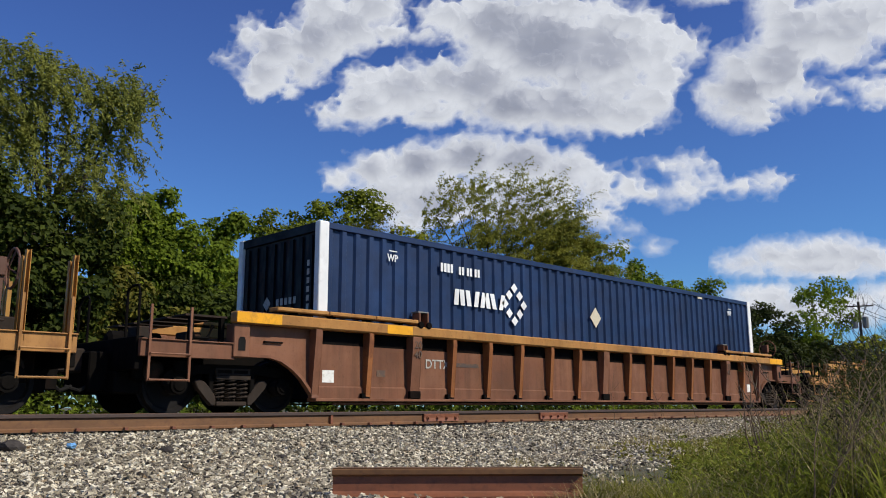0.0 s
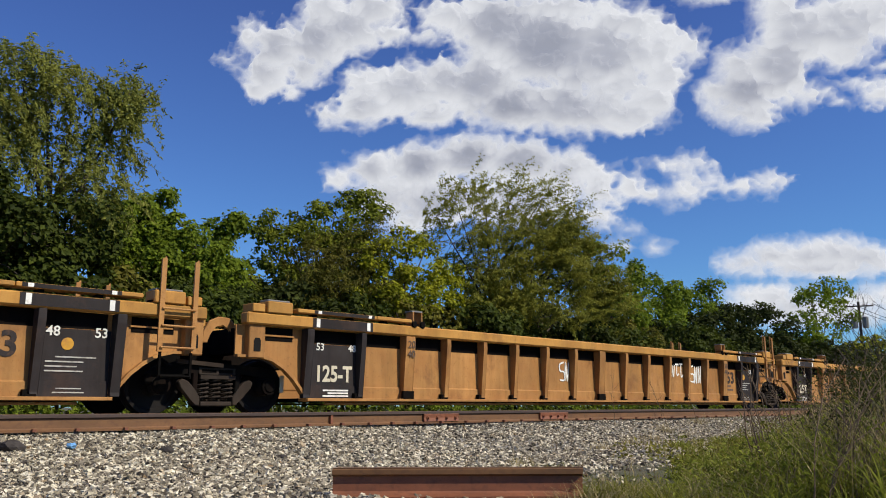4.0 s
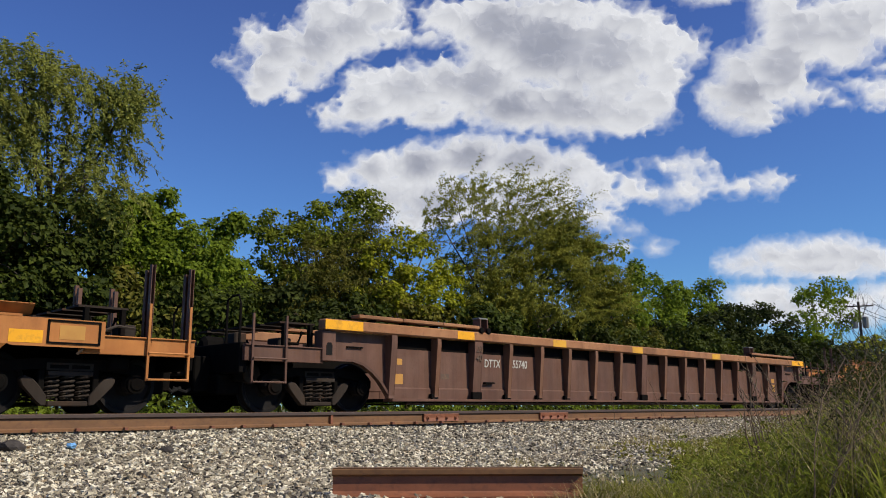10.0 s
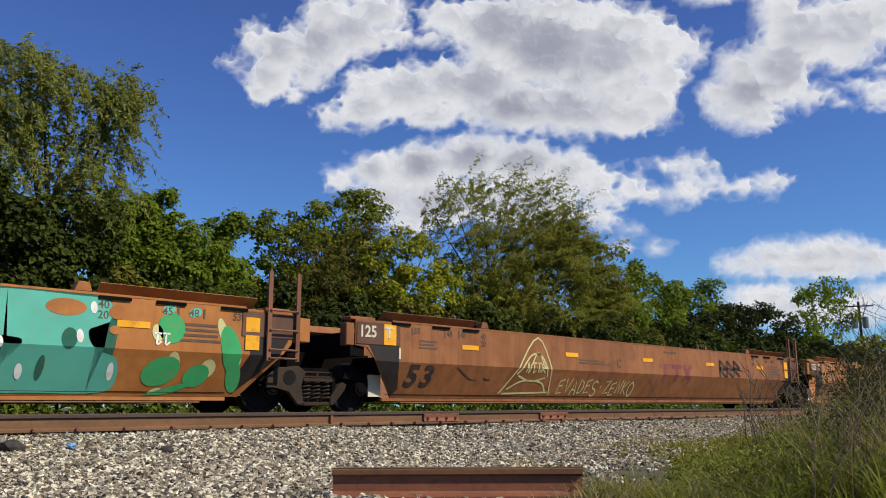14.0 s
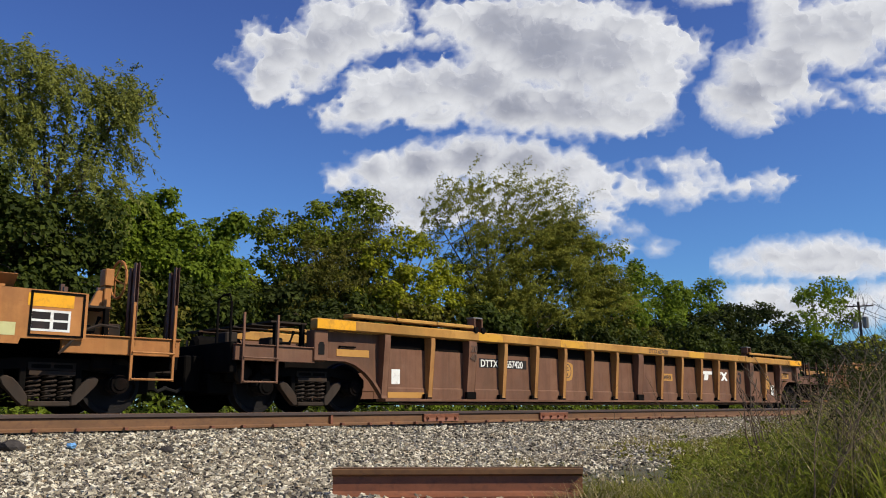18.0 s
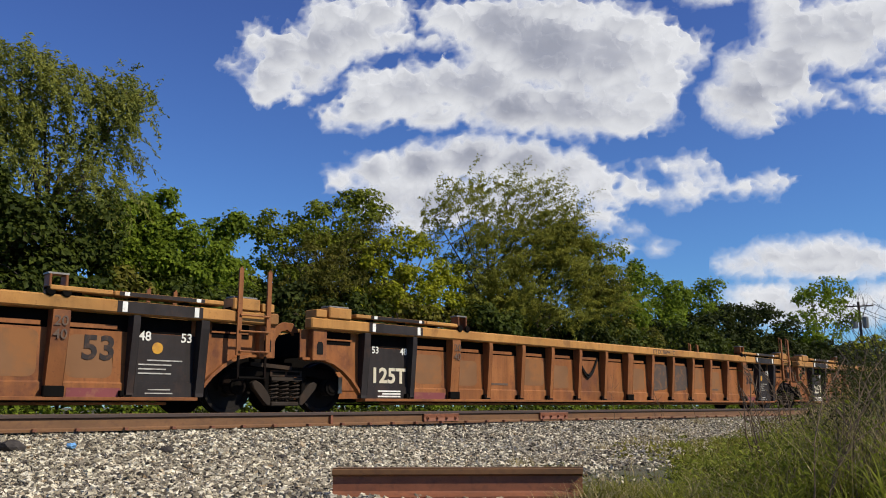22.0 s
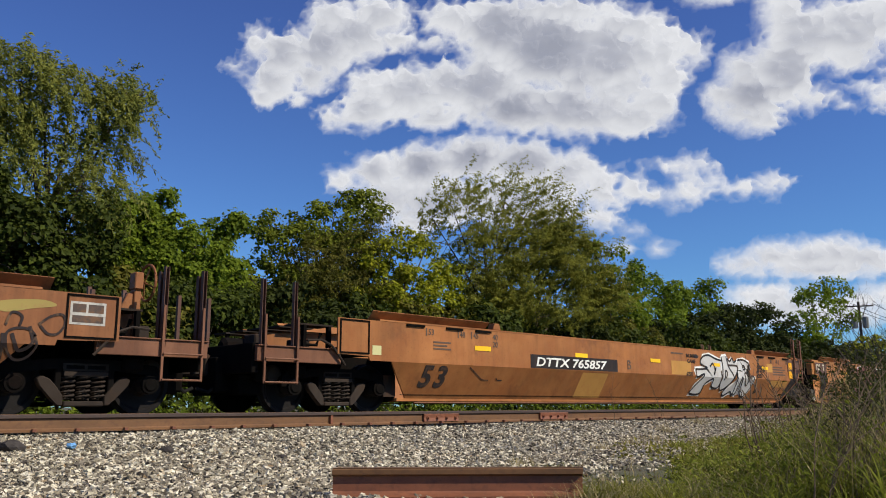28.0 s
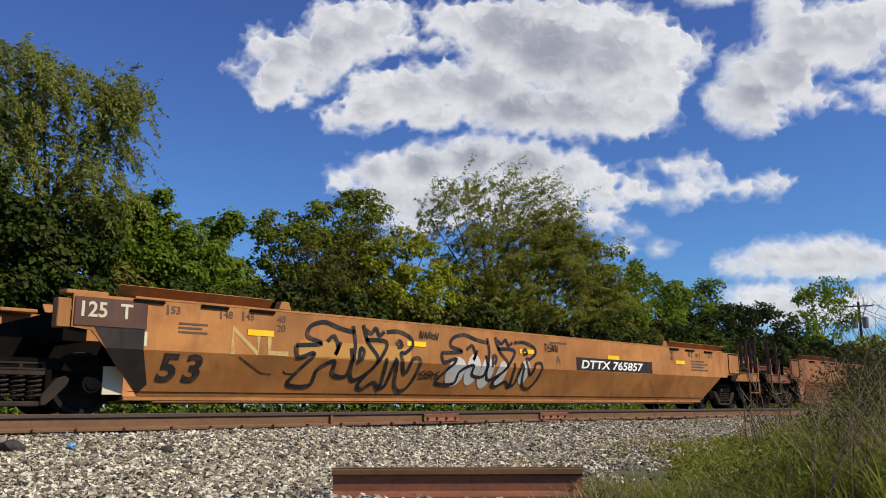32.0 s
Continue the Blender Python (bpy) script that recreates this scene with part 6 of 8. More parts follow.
W16 = couple(smooth_car("tan smooth-sided well car with pink and blue murals", P["tan"], TRIPLE[1], "well cars"), 326.30)
W17 = couple(smooth_car("tan smooth-sided well car with black outline graffiti", P["tan"], TRIPLE[2], "well cars"), 345.46)
W18 = couple(smooth_car("red-brown smooth-sided well car at the tail", P["brown"], SINGLE, "well cars"), 368.45)


# ---- the container in the first full well ----
def corrugated(x0, x1, n, s):
    bm = bmesh.new()
    step = (x1 - x0) / n
    row = []
    for i in range(n):
        a = x0 + i * step
        row += [(a, 0.0), (a + step * 0.30, 0.0), (a + step * 0.42, 0.045), (a + step * 0.88, 0.045)]
    row.append((x1, 0.0))
    lo = [bm.verts.new((x, s * (1.265 - d), 0.50)) for x, d in row]
    hi = [bm.verts.new((x, s * (1.265 - d), 3.11)) for x, d in row]
    for i in range(len(row) - 1):
        bm.faces.new((lo[i], lo[i + 1], hi[i + 1], hi[i]))
    return bm


def container():
    c = thing("shipping_container", "navy blue corrugated shipping container with white corner posts", "container")
    L, H0, H1 = 16.154, 0.244, 3.215
    for s in (-1, 1):
        part("side_wall", corrugated(0.2, L - 0.2, 52, s), BOX_BLUE, c)
        part("top_rail", boxes((0.1, L - 0.1, *rng(s * 1.20, s * 1.285), 3.10, H1 - 0.004)), BOX_BLUE, c, bevel=0.008)
        part("bottom_rail", boxes((0.1, L - 0.1, *rng(s * 1.18, s * 1.285), H0, 0.52)), BOX_BLUE, c, bevel=0.008)
        for x0, x1 in ((0.0, 0.20), (L - 0.20, L)):
            part("corner_post", boxes((x0, x1, *rng(s * 1.15, s * 1.295), H0, H1)), BOX_WHITE, c, "white corner post", 0.012)
    part("roof", boxes((0.1, L - 0.1, -1.2, 1.2, 3.16, 3.20)), BOX_BLUE, c)
    # end walls use the darkened navy, so they look turned from the sun
    part("front_wall", boxes((0.06, 0.10, -1.15, 1.15, H0, 3.15)), BOX_SHADED, c)
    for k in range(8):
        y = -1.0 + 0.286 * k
        part("front_rib", boxes((0.02, 0.058, y - 0.05, y + 0.05, 0.5, 3.0)), BOX_SHADED, c)
    part("front_header", boxes((0.01, 0.10, -1.15, 1.15, 3.05, 3.20)), BOX_SHADED, c)
    part("door", boxes((L - 0.10, L - 0.04, -1.15, -0.005, H0, 3.18)), BOX_SHADED, c)
    part("door", boxes((L - 0.10, L - 0.04, 0.005, 1.15, H0, 3.18)), BOX_SHADED, c)
    for y in (-0.8, -0.35, 0.35, 0.8):
        part("lock_rod", tube(bmesh.new(), [(L - 0.02, y, 0.4), (L - 0.02, y, 3.1)], 0.02), GALV, c)
    y = -1.29
    # maker's sign as plain shapes: four blocks and a ring of four lozenges
    for k in range(4):
        bm = bmesh.new()
        for q in range(2):
            a, lean = 3.22 + 0.375 * k + 0.19 * q, (0.03, -0.05, 0.06, -0.08)[k] * (1 - 2 * q)
            prism(bm, [(a, 2.05), (a + 0.12, 2.05), (a + 0.12 + lean, 2.36), (a + lean, 2.36)], y - 0.004, y)
        part("logo_block", bm, BOX_WHITE, c)
    for k in range(8):
        a = math.pi * k / 4
        r = 0.30 if k % 2 == 0 else 0.235
        bx, bz, q = 5.03 + r * math.cos(a), 2.20 + 1.15 * r * math.sin(a), 0.105
        part("logo_lozenge", prism(bmesh.new(), [(bx - q, bz), (bx, bz - q), (bx + q, bz), (bx, bz + q)], y - 0.004 - 0.001 * (k % 2), y), BOX_WHITE, c)
    letters("WP", 0.135, 1.51, 2.70, y, BOX_WHITE, c, 0.03, 0, 0.85)
    part("marking_bar", boxes((1.55, 1.74, y - 0.004, y, 2.88, 2.90)), BOX_WHITE, c)
    letters("WP", 0.135, 14.62, 2.70, y, BOX_WHITE, c, 0.03, 0, 0.85)
    part("marking_bar", boxes((14.66, 14.85, y - 0.004, y, 2.88, 2.90)), BOX_WHITE, c)
    for k in range(4):
        part("marking_bar", boxes((2.86 + 0.09 * k, 2.925 + 0.09 * k, y - 0.004, y, 2.66, 2.83)), BOX_WHITE, c)
    for k in range(6):
        part("marking_bar", boxes((3.36 + 0.088 * k + 0.05 * (k // 2), 3.42 + 0.088 * k + 0.05 * (k // 2), y - 0.004, y, 2.65, 2.81)), BOX_WHITE, c)
    # faded sign on the dark front wall
    for k in range(5):
        part("marking_bar", boxes((0.012, 0.018, -0.62 + 0.13 * k, -0.54 + 0.13 * k, 1.86, 1.98)), GREY_PRINT, c)
    part("logo_lozenge", prism(bmesh.new(), [(0.16, 1.92), (0.28, 1.79), (0.40, 1.92), (0.28, 2.05)], 0.012, 0.018, "x"), GREY_PRINT, c)
    for k in range(6):
        part("marking_bar", boxes((0.012, 0.018, -1.0, -0.93, 1.72 + 0.15 * k, 1.82 + 0.15 * k)), GREY_PRINT, c)
    part("placard", prism(bmesh.new(), [(7.95, 2.38), (8.17, 2.14), (7.95, 1.90), (7.73, 2.14)][::-1], y - 0.004, y), CREAM, c, "cream diamond placard")
    part("marking_bar", boxes((12.9, 13.15, y - 0.004, y, 3.04, 3.09)), CREAM, c)
    return couple(c, 7.97)


container()


# ---- paint, stencils and graffiti on the near sides ----
def face_y(style, z):
    return -(side_y(z) if style == "smooth" else (1.33 if z > 0.445 else 1.352))


def curve_pts(pts, closed, n=6):
    """A smooth line through the points (Catmull-Rom)."""
    m, out = len(pts), []
    for i in range(m if closed else m - 1):
        p0, p1, p2, p3 = (pts[(i + d) % m] if closed else pts[min(max(i + d, 0), m - 1)] for d in (-1, 0, 1, 2))
        for j in range(n):
            t = j / n
            out.append(tuple(0.5 * (2 * b + (c - a) * t + (2 * a - 5 * b + 4 * c - d) * t * t + (3 * b - a - 3 * c + d) * t ** 3) for a, b, c, d in zip(p0, p1, p2, p3)))
    if not closed:
        out.append(pts[-1])
    return out


COATS = itertools.count()


def on_side(bm, style, layer):
    """Lays a flat drawing (x, 0, z) on the side of a car."""
    lift = 0.00018 * (next(COATS) % 11)
    if style == "smooth":
        bmesh.ops.bisect_plane(bm, geom=bm.verts[:] + bm.edges[:] + bm.faces[:], plane_co=(0, 0, FOLD), plane_no=(0, 0, 1))
    for v in bm.verts:
        v.co.y = face_y(style, v.co.z) - 0.0035 - 0.0022 * layer - lift
    return bm


def patch(car, pts, material, layer=0, style="smooth", smooth=True, name="paint_patch"):
    pts = curve_pts([(x, min(max(z, LOW + 0.035), TOP - 0.03)) for x, z in pts], True) if smooth else pts
    pts = [(x, min(max(z, LOW + 0.02), TOP - 0.005)) for x, z in pts]
    bm = bmesh.new()
    f = bm.faces.new([bm.verts.new((x, 0, z)) for x, z in pts])
    bmesh.ops.triangulate(bm, faces=[f])
    return part(name, on_side(bm, style, layer), material, car)


def oval(car, x, z, rx, rz, material, layer=2, tilt=0.0, style="smooth"):
    pts = []
    for k in range(14):
        a = 2 * math.pi * k / 14
        u, v = rx * math.cos(a), rz * math.sin(a)
        pts.append((x + u * math.cos(tilt) - v * math.sin(tilt), z + u * math.sin(tilt) + v * math.cos(tilt)))
    return patch(car, pts, material, layer, style, False)


def ribbon(bm, pts, w):
    pts = [Vector((x, 0, z)) for x, z in pts]
    left, right = [], []
    for i, p in enumerate(pts):
        d = pts[min(i + 1, len(pts) - 1)] - pts[max(i - 1, 0)]
        d = d.normalized() if d.length > 1e-6 else Vector((1, 0, 0))
        n = Vector((-d.z, 0, d.x)) * w / 2
        left.append(bm.verts.new(p + n))
        right.append(bm.verts.new(p - n))
    for i in range(len(pts) - 1):
        bm.faces.new((left[i], right[i], right[i + 1], left[i + 1]))


def spray(car, lines, w, material, layer=3, style="smooth", smooth=True, name="spray_line"):
    bm = bmesh.new()
    for pts in lines:
        ribbon(bm, curve_pts(pts, False) if smooth else pts, w)
    return part(name, on_side(bm, style, layer), material, car)


def tag_scrawl(car, x0, x1, z0, z1, n, seed, w, material, style="smooth", layer=3):
    """A quick row of scrawled strokes that cannot be read."""
    rr = random.Random(seed)
    lines, step = [], (x1 - x0) / n
    for k in range(n):
        a = x0 + k * step
        kind = rr.random()
        hi, lo = z1 - rr.uniform(0, 0.12) * (z1 - z0), z0 + rr.uniform(0, 0.15) * (z1 - z0)
        b = a + step * 0.85
        mid = (lo + hi) / 2
        if kind < 0.35:
            lines.append([(a, lo), (a + step * 0.25, hi), (a + step * 0.5, lo), (b, hi)])
        elif kind < 0.6:
            lines.append([(b, hi), (a, hi - 0.05), (a + step * 0.1, mid), (b, mid - 0.02), (b, lo), (a, lo)])
        elif kind < 0.8:
            lines += [[(a, lo), (a, hi)], [(a, hi), (b, mid), (a, mid), (b, lo)]]
        else:
            lines += [[(a, hi), (b, hi)], [(a + step * 0.4, hi), (a + step * 0.35, lo), (b, lo + 0.04)]]
    spray(car, lines, w, material, layer, style, rr.random() < 0.8, "graffiti_tag")


STROKES = {"Z": [[(0, 0.9), (0.9, 1), (0.1, 0), (1, 0.1)]], "T": [[(0, 0.95), (1, 1)], [(0.5, 0.97), (0.45, 0)]], "I": [[(0.5, 1), (0.45, 0)]], "Y": [[(0, 1), (0.45, 0.5)], [(1, 1), (0.3, -0.25)]], "P": [[(0.1, 0), (0.15, 1), (0.8, 0.95), (0.85, 0.6), (0.15, 0.5)]], "R": [[(0.1, 0), (0.15, 1), (0.85, 0.9), (0.7, 0.55), (0.15, 0.5), (0.95, 0)]],
           "2": [[(0.05, 0.8), (0.5, 1.02), (0.85, 0.75), (0.1, 0.05), (0.95, 0.05)]], "1": [[(0.2, 0.75), (0.5, 1), (0.48, 0)]], "5": [[(0.9, 1), (0.2, 0.95), (0.15, 0.6), (0.8, 0.55), (0.85, 0.15), (0.1, 0)]],
           "E": [[(0.9, 1), (0.1, 0.85), (0.05, 0), (0.9, 0.08)], [(0.05, 0.5), (0.7, 0.58)]],
           "N": [[(0.05, 0), (0.15, 1), (0.75, 0), (0.9, 1)]], "K": [[(0.1, 1), (0.1, 0)], [(0.95, 1), (0.12, 0.45), (1, 0)]], "V": [[(0, 1), (0.45, 0), (0.95, 1)]],
           "A": [[(0, 0), (0.5, 1), (0.95, 0)], [(0.15, 0.35), (0.85, 0.4)]], "D": [[(0.1, 0), (0.12, 1), (0.7, 0.8), (0.9, 0.45), (0.6, 0.08), (0.1, 0)]],
           "O": [[(0.5, 1.08), (0.05, 0.75), (0, 0.4), (0.4, -0.05), (0.95, 0.2), (1, 0.7), (0.5, 1.08)]], "S": [[(0.95, 0.9), (0.5, 1.05), (0.1, 0.8), (0.3, 0.52), (0.8, 0.4), (0.9, 0.1), (0.5, -0.05), (0.05, 0.1)]], ".": [[(0.35, 0.45), (0.55, 0.5)]]}


def hand_letters(car, text, x0, x1, z0, z1, w, material, style="smooth", layer=4):
    """Words sprayed by hand in single strokes."""
    step = (x1 - x0) / len(text)
    for k, c in enumerate(text):
        a, lift = x0 + k * step, 0.03 * math.sin(2.2 * k)
        lines = [[(a + 0.82 * step * p, z0 + lift + (z1 - z0) * q) for p, q in row] for row in STROKES[c]]
        spray(car, lines, w, material, layer + 0.05 * k, style, c in "OS", "graffiti_letter")


def paper(car, x0, x1, z0, z1, material, layer=0, style="smooth", name="label_plate"):
    y = face_y(style, z0 + 0.001) if style == "smooth" else face_y(style, z0)
    return part(name, boxes((x0, x1, y - 0.004 - 0.002 * layer, y - 0.0012 - 0.002 * layer, z0, z1)), material, car)


def bars(car, x0, x1, z0, z1, n, material, style="smooth"):
    """Small print: lines of plain bars."""
    h = (z1 - z0) / n
    for k in range(n):
        paper(car, x0, x1 - (k % 2) * 0.2 * (x1 - x0), z0 + h * k + h * 0.3, z0 + h * k + h * 0.8, material, 1, style, "print_bar")


def plate(car, x0, x1, z0, z1, words, material=BLACK_PAINT, style="smooth"):
    paper(car, x0, x1, z0, z1, material, 0, style, "number_board")
    w = x1 - x0
    h = (z1 - z0) * 0.66
    for text, share in words:
        letters(text, h, x0 + w * share, z0 + (z1 - z0) * 0.17, face_y(style, z1) - 0.0085, WHITE_MARK, car, 0.03, 0.18, w * 0.50 / (h * 0.86 * len(text)) if len(text) > 4 else w * 0.33 / (h * 0.86 * len(text)))


def stamp(name, c, amount=0.25):
    return worn(name, c, (0.30, 0.16, 0.07), amount)


TEAL = stamp("teal_mural_paint", (0.11, 0.42, 0.31), 0.1)
FOREST = stamp("dark_green_mural_paint", (0.025, 0.115, 0.075), 0.1)
LEAF = stamp("leaf_green_mural_paint", (0.05, 0.33, 0.11), 0.2)
LEMON = stamp("pale_lemon_mural_paint", (0.55, 0.52, 0.24), 0.2)
CREAM_SPRAY = stamp("pale_cream_spray", (0.66, 0.54, 0.34), 0.35)
CHALK = stamp("chalk_white_spray", (0.78, 0.77, 0.70), 0.25)
INK = stamp("black_spray", (0.02, 0.02, 0.022), 0.25)
FADED_INK = stamp("faded_brown_black_spray", (0.032, 0.023, 0.021), 0.4)
PINK = stamp("pink_mural_paint", (0.62, 0.22, 0.24), 0.08)
SILVER = stamp("silver_mural_paint", (0.52, 0.50, 0.46), 0.15)
AQUA = stamp("aqua_mural_paint", (0.28, 0.52, 0.45), 0.1)
BLUE = stamp("blue_mural_paint", (0.10, 0.32, 0.45), 0.1)
NAVY = stamp("navy_mural_paint", (0.03, 0.05, 0.11), 0.1)
MOSS = stamp("moss_green_haze", (0.33, 0.25, 0.075), 0.6)
BRICK = stamp("brick_red_spray", (0.34, 0.09, 0.06), 0.4)
PLUM = stamp("faded_plum_paint", (0.19, 0.055, 0.055), 0.4)
PATCH_TAN = worn("fresh_tan_patch", (0.46, 0.235, 0.06), (0.4, 0.18, 0.05), 0.5)
PATCH_GREY = worn("grey_primer_patch", (0.085, 0.062, 0.050), (0.24, 0.11, 0.04), 0.45)


# ribbed cars
def ribbed_marks(car, lead_black, trail_black, tons="125T", number53=14.46, white=CREAM):
    letters("20", 0.13, 14.03, 1.14, -1.515, GREY_MARK, car)
    letters("40", 0.13, 14.03, 0.97, -1.505, GREY_MARK, car)
    letters("20", 0.13, 2.08, 1.14, -1.515, GREY_MARK, car)
    letters("40", 0.13, 2.08, 0.97, -1.505, GREY_MARK, car)
    if number53:
        for k, c in enumerate("53"):
            letters(c, 0.32, number53 + 0.23 * k, 0.74, -1.3375, DARK_MARK, car, 0.04)
    if lead_black:
        letters(tons, 0.26, 0.18, 0.52, -1.345, CREAM, car, 0.04, 0, 1.08 if len(tons) == 4 else 0.88)
        letters("53", 0.12, 0.20, 1.02, -1.345, WHITE_MARK, car)
        letters("48", 0.12, 0.86, 1.02, -1.345, WHITE_MARK, car)
        for k in range(3):
            part("print_bar", boxes((0.34 + 0.1 * (k % 2), 0.86, -1.364, -1.359, 0.27 + 0.045 * k, 0.295 + 0.045 * k)), WHITE_MARK, car)
    if trail_black:
        letters("48", 0.13, 15.22, 1.02, -1.345, WHITE_MARK, car)
        letters("53", 0.13, 15.84, 1.02, -1.345, WHITE_MARK, car)
        part("round_mark", disc(bmesh.new(), 15.50, 0.92, -1.345, -1.339, [(0, 0.08), (1, 0.08)], 16), CHORD_YELLOW, car)
        for k in range(4):
            part("print_bar", boxes((15.24 + 0.12 * (k == 3), 15.72 + 0.24 * (k == 3) - 0.08 * (k % 2), -1.346, -1.340, 0.56 + 0.06 * k, 0.578 + 0.06 * k)), GREY_PRINT, car)
        for k in range(2):
            part("print_bar", boxes((15.35 + 0.04 * k, 15.75 - 0.04 * k, -1.364, -1.359, 0.29 + 0.05 * k, 0.305 + 0.05 * k)), GREY_PRINT, car)


def rib_paper(car, x0, x1, z0, z1, material, name="label_plate"):
    return paper(car, x0, x1, z0, z1, material, 0, "ribbed", name)


HAZE = worn("greyed_faded_paint", (0.20, 0.098, 0.044), (0.25, 0.105, 0.036), 0.9, 1.4)


def hazes(car, seed):
    """Panels whose paint has gone dull and grey in the middle."""
    rr = random.Random(seed)
    for a, b in zip(STOPS, STOPS[1:]):
        if b - a > 0.6 and rr.random() < 0.45:
            a, b, lo, hi = a + rr.uniform(0.1, 0.2), b - rr.uniform(0.15, 0.3), rr.uniform(0.52, 0.62), rr.uniform(0.95, 1.1)
            patch(car, [(a, lo), (a - 0.02, (lo + hi) / 2), (a, hi), ((a + b) / 2, hi + 0.02), (b, hi), (b + 0.02, (lo + hi) / 2), (b, lo), ((a + b) / 2, lo - 0.03)], HAZE, -1.2, "ribbed", True, "faded_patch")


def chord_text(car, text, x, h=0.11):
    letters(text, h, x, 1.39, -1.5235, GREY_MARK, car, 0.015, 0.1)


def chord_patch(car, x0, x1, material=CHORD_YELLOW):
    part("chord_patch", boxes((x0, x1, -1.5235, -1.5205, 1.362, 1.512)), material, car)


ribbed_marks(W1, False, False, number53=None)
rib_paper(W1, 0.18, 0.42, 0.50, 0.70, WHITE_MARK)
rib_paper(W1, 15.55, 15.78, 0.50, 0.72, WHITE_MARK)
letters("DTTX", 0.17, 2.50, 0.80, -1.336, GREY_PRINT, W1, 0.02)
bars(W1, 3.30, 3.95, 0.80, 0.95, 1, PATCH_GREY, "ribbed")
chord_patch(W1, 1.42, 2.02, YELLOW)
rib_paper(W1, 1.34, 1.54, 0.62, 0.73, GREY_MARK)
bars(W1, 7.6, 8.5, 1.40, 1.48, 1, GREY_MARK, "ribbed")

ribbed_marks(W2, False, True)
hand_letters(W2, "STINKY", 12.26, 13.02, 0.84, 1.10, 0.034, CHALK, "ribbed")
hand_letters(W2, "PROP215", 12.22, 13.06, 0.48, 0.78, 0.036, CHALK, "ribbed")
tag_scrawl(W2, 3.2, 3.9, 0.9, 1.12, 3, 8, 0.03, CHALK, "ribbed")
chord_text(W2, "DTTX 721765 A", 9.1)
chord_patch(W2, 7.8, 9.0)
rib_paper(W2, 4.48, 4.88, 0.83, 1.10, PATCH_GREY, "grey_patch")
rib_paper(W2, 5.42, 5.74, 0.72, 0.97, PATCH_GREY, "grey_patch")
bars(W2, 4.3, 4.95, 0.52, 0.72, 3, GREY_MARK, "ribbed")
bars(W2, 13.20, 13.75, 0.75, 0.95, 2, GREY_MARK, "ribbed")

ribbed_marks(W3, True, True, "125-T")
tag_scrawl(W3, 11.20, 12.05, 0.85, 1.2, 4, 15, 0.04, CHALK, "ribbed")
tag_scrawl(W3, 12.20, 13.00, 0.70, 1.18, 4, 16, 0.04, CHALK, "ribbed")
tag_scrawl(W3, 6.7, 7.05, 0.6, 1.1, 2, 17, 0.035, CHALK, "ribbed")
bars(W3, 14.25, 14.80, 0.50, 0.70, 2, GREY_MARK, "ribbed")

ribbed_marks(W4, True, False)
tag_scrawl(W4, 6.25, 7.05, 0.85, 1.15, 3, 25, 0.04, CHALK, "ribbed")
tag_scrawl(W4, 6.25, 7.05, 0.52, 0.82, 3, 26, 0.04, CHALK, "ribbed")
chord_text(W4, "DTTX 721765 B", 8.8)
letters("NWG 33", 0.10, 9.21, 0.90, -1.336, GREY_MARK, W4, 0.02)
rib_paper(W4, 11.23, 12.05, 0.88, 1.06, BLACK_PAINT, "number_board")
rib_paper(W4, 12.21, 12.85, 0.88, 1.06, BLACK_PAINT, "number_board")
letters("DTTX", 0.14, 11.47, 0.90, -1.340, WHITE_MARK, W4, 0.03)
letters("721765", 0.14, 12.23, 0.90, -1.340, WHITE_MARK, W4, 0.03, 0, 0.9)
rib_paper(W4, 15.36, 15.62, 0.62, 0.80, BLACK_PAINT)
rib_paper(W4, 15.68, 15.80, 0.64, 0.78, CREAM)
bars(W4, 2.43, 3.0, 0.66, 0.9, 2, GREY_MARK, "ribbed")
for a in (3.35, 4.4, 5.3, 10.35):
    bars(W4, a, a + 0.6, 0.68, 0.84, 2, GREY_MARK, "ribbed")
for a in (5.6, 8.0, 11.85):
    chord_patch(W4, a, a + 0.7)

ribbed_marks(W6, False, False, number53=None)
for a in (1.55, 4.48, 7.56, 11.55):
    chord_patch(W6, a, a + 0.46, YELLOW if a < 2 else CHORD_YELLOW)
rib_paper(W6, 15.62, 15.82, 0.52, 0.74, PATCH_TAN)
rib_paper(W6, 15.62, 15.82, 0.80, 0.92, PATCH_TAN)
letters("DTTX", 0.16, 2.48, 0.87, -1.336, GREY_PRINT, W6, 0.02, 0.1, 0.8)
letters("355740", 0.16, 3.24, 0.88, -1.336, GREY_PRINT, W6, 0.02, 0.1, 0.85)
rib_paper(W6, 0.13, 0.33, 0.50, 0.68, PATCH_TAN)
rib_paper(W6, 0.19, 0.31, 0.84, 0.95, PATCH_TAN)
rib_paper(W6, 1.28, 1.50, 0.61, 0.71, GREY_MARK)
part("step_bracket", boxes((2.45, 2.72, -1.40, -1.331, 0.545, 0.575)), DARK_IRON, W6)
rib_paper(W11, 2.38, 2.95, 0.86, 1.04, PATCH_GREY, "number_board")
rib_paper(W11, 3.28, 3.84, 0.86, 1.04, PATCH_GREY, "number_board")
letters("DTTX", 0.14, 2.55, 0.88, -1.3385, GREY_PRINT, W11, 0.02, 0.1, 0.85)
rib_paper(W11, 1.28, 1.52, 0.62, 0.72, GREY_MARK)
part("step_bracket", boxes((2.45, 2.72, -1.40, -1.331, 0.545, 0.575)), DARK_IRON, W11)

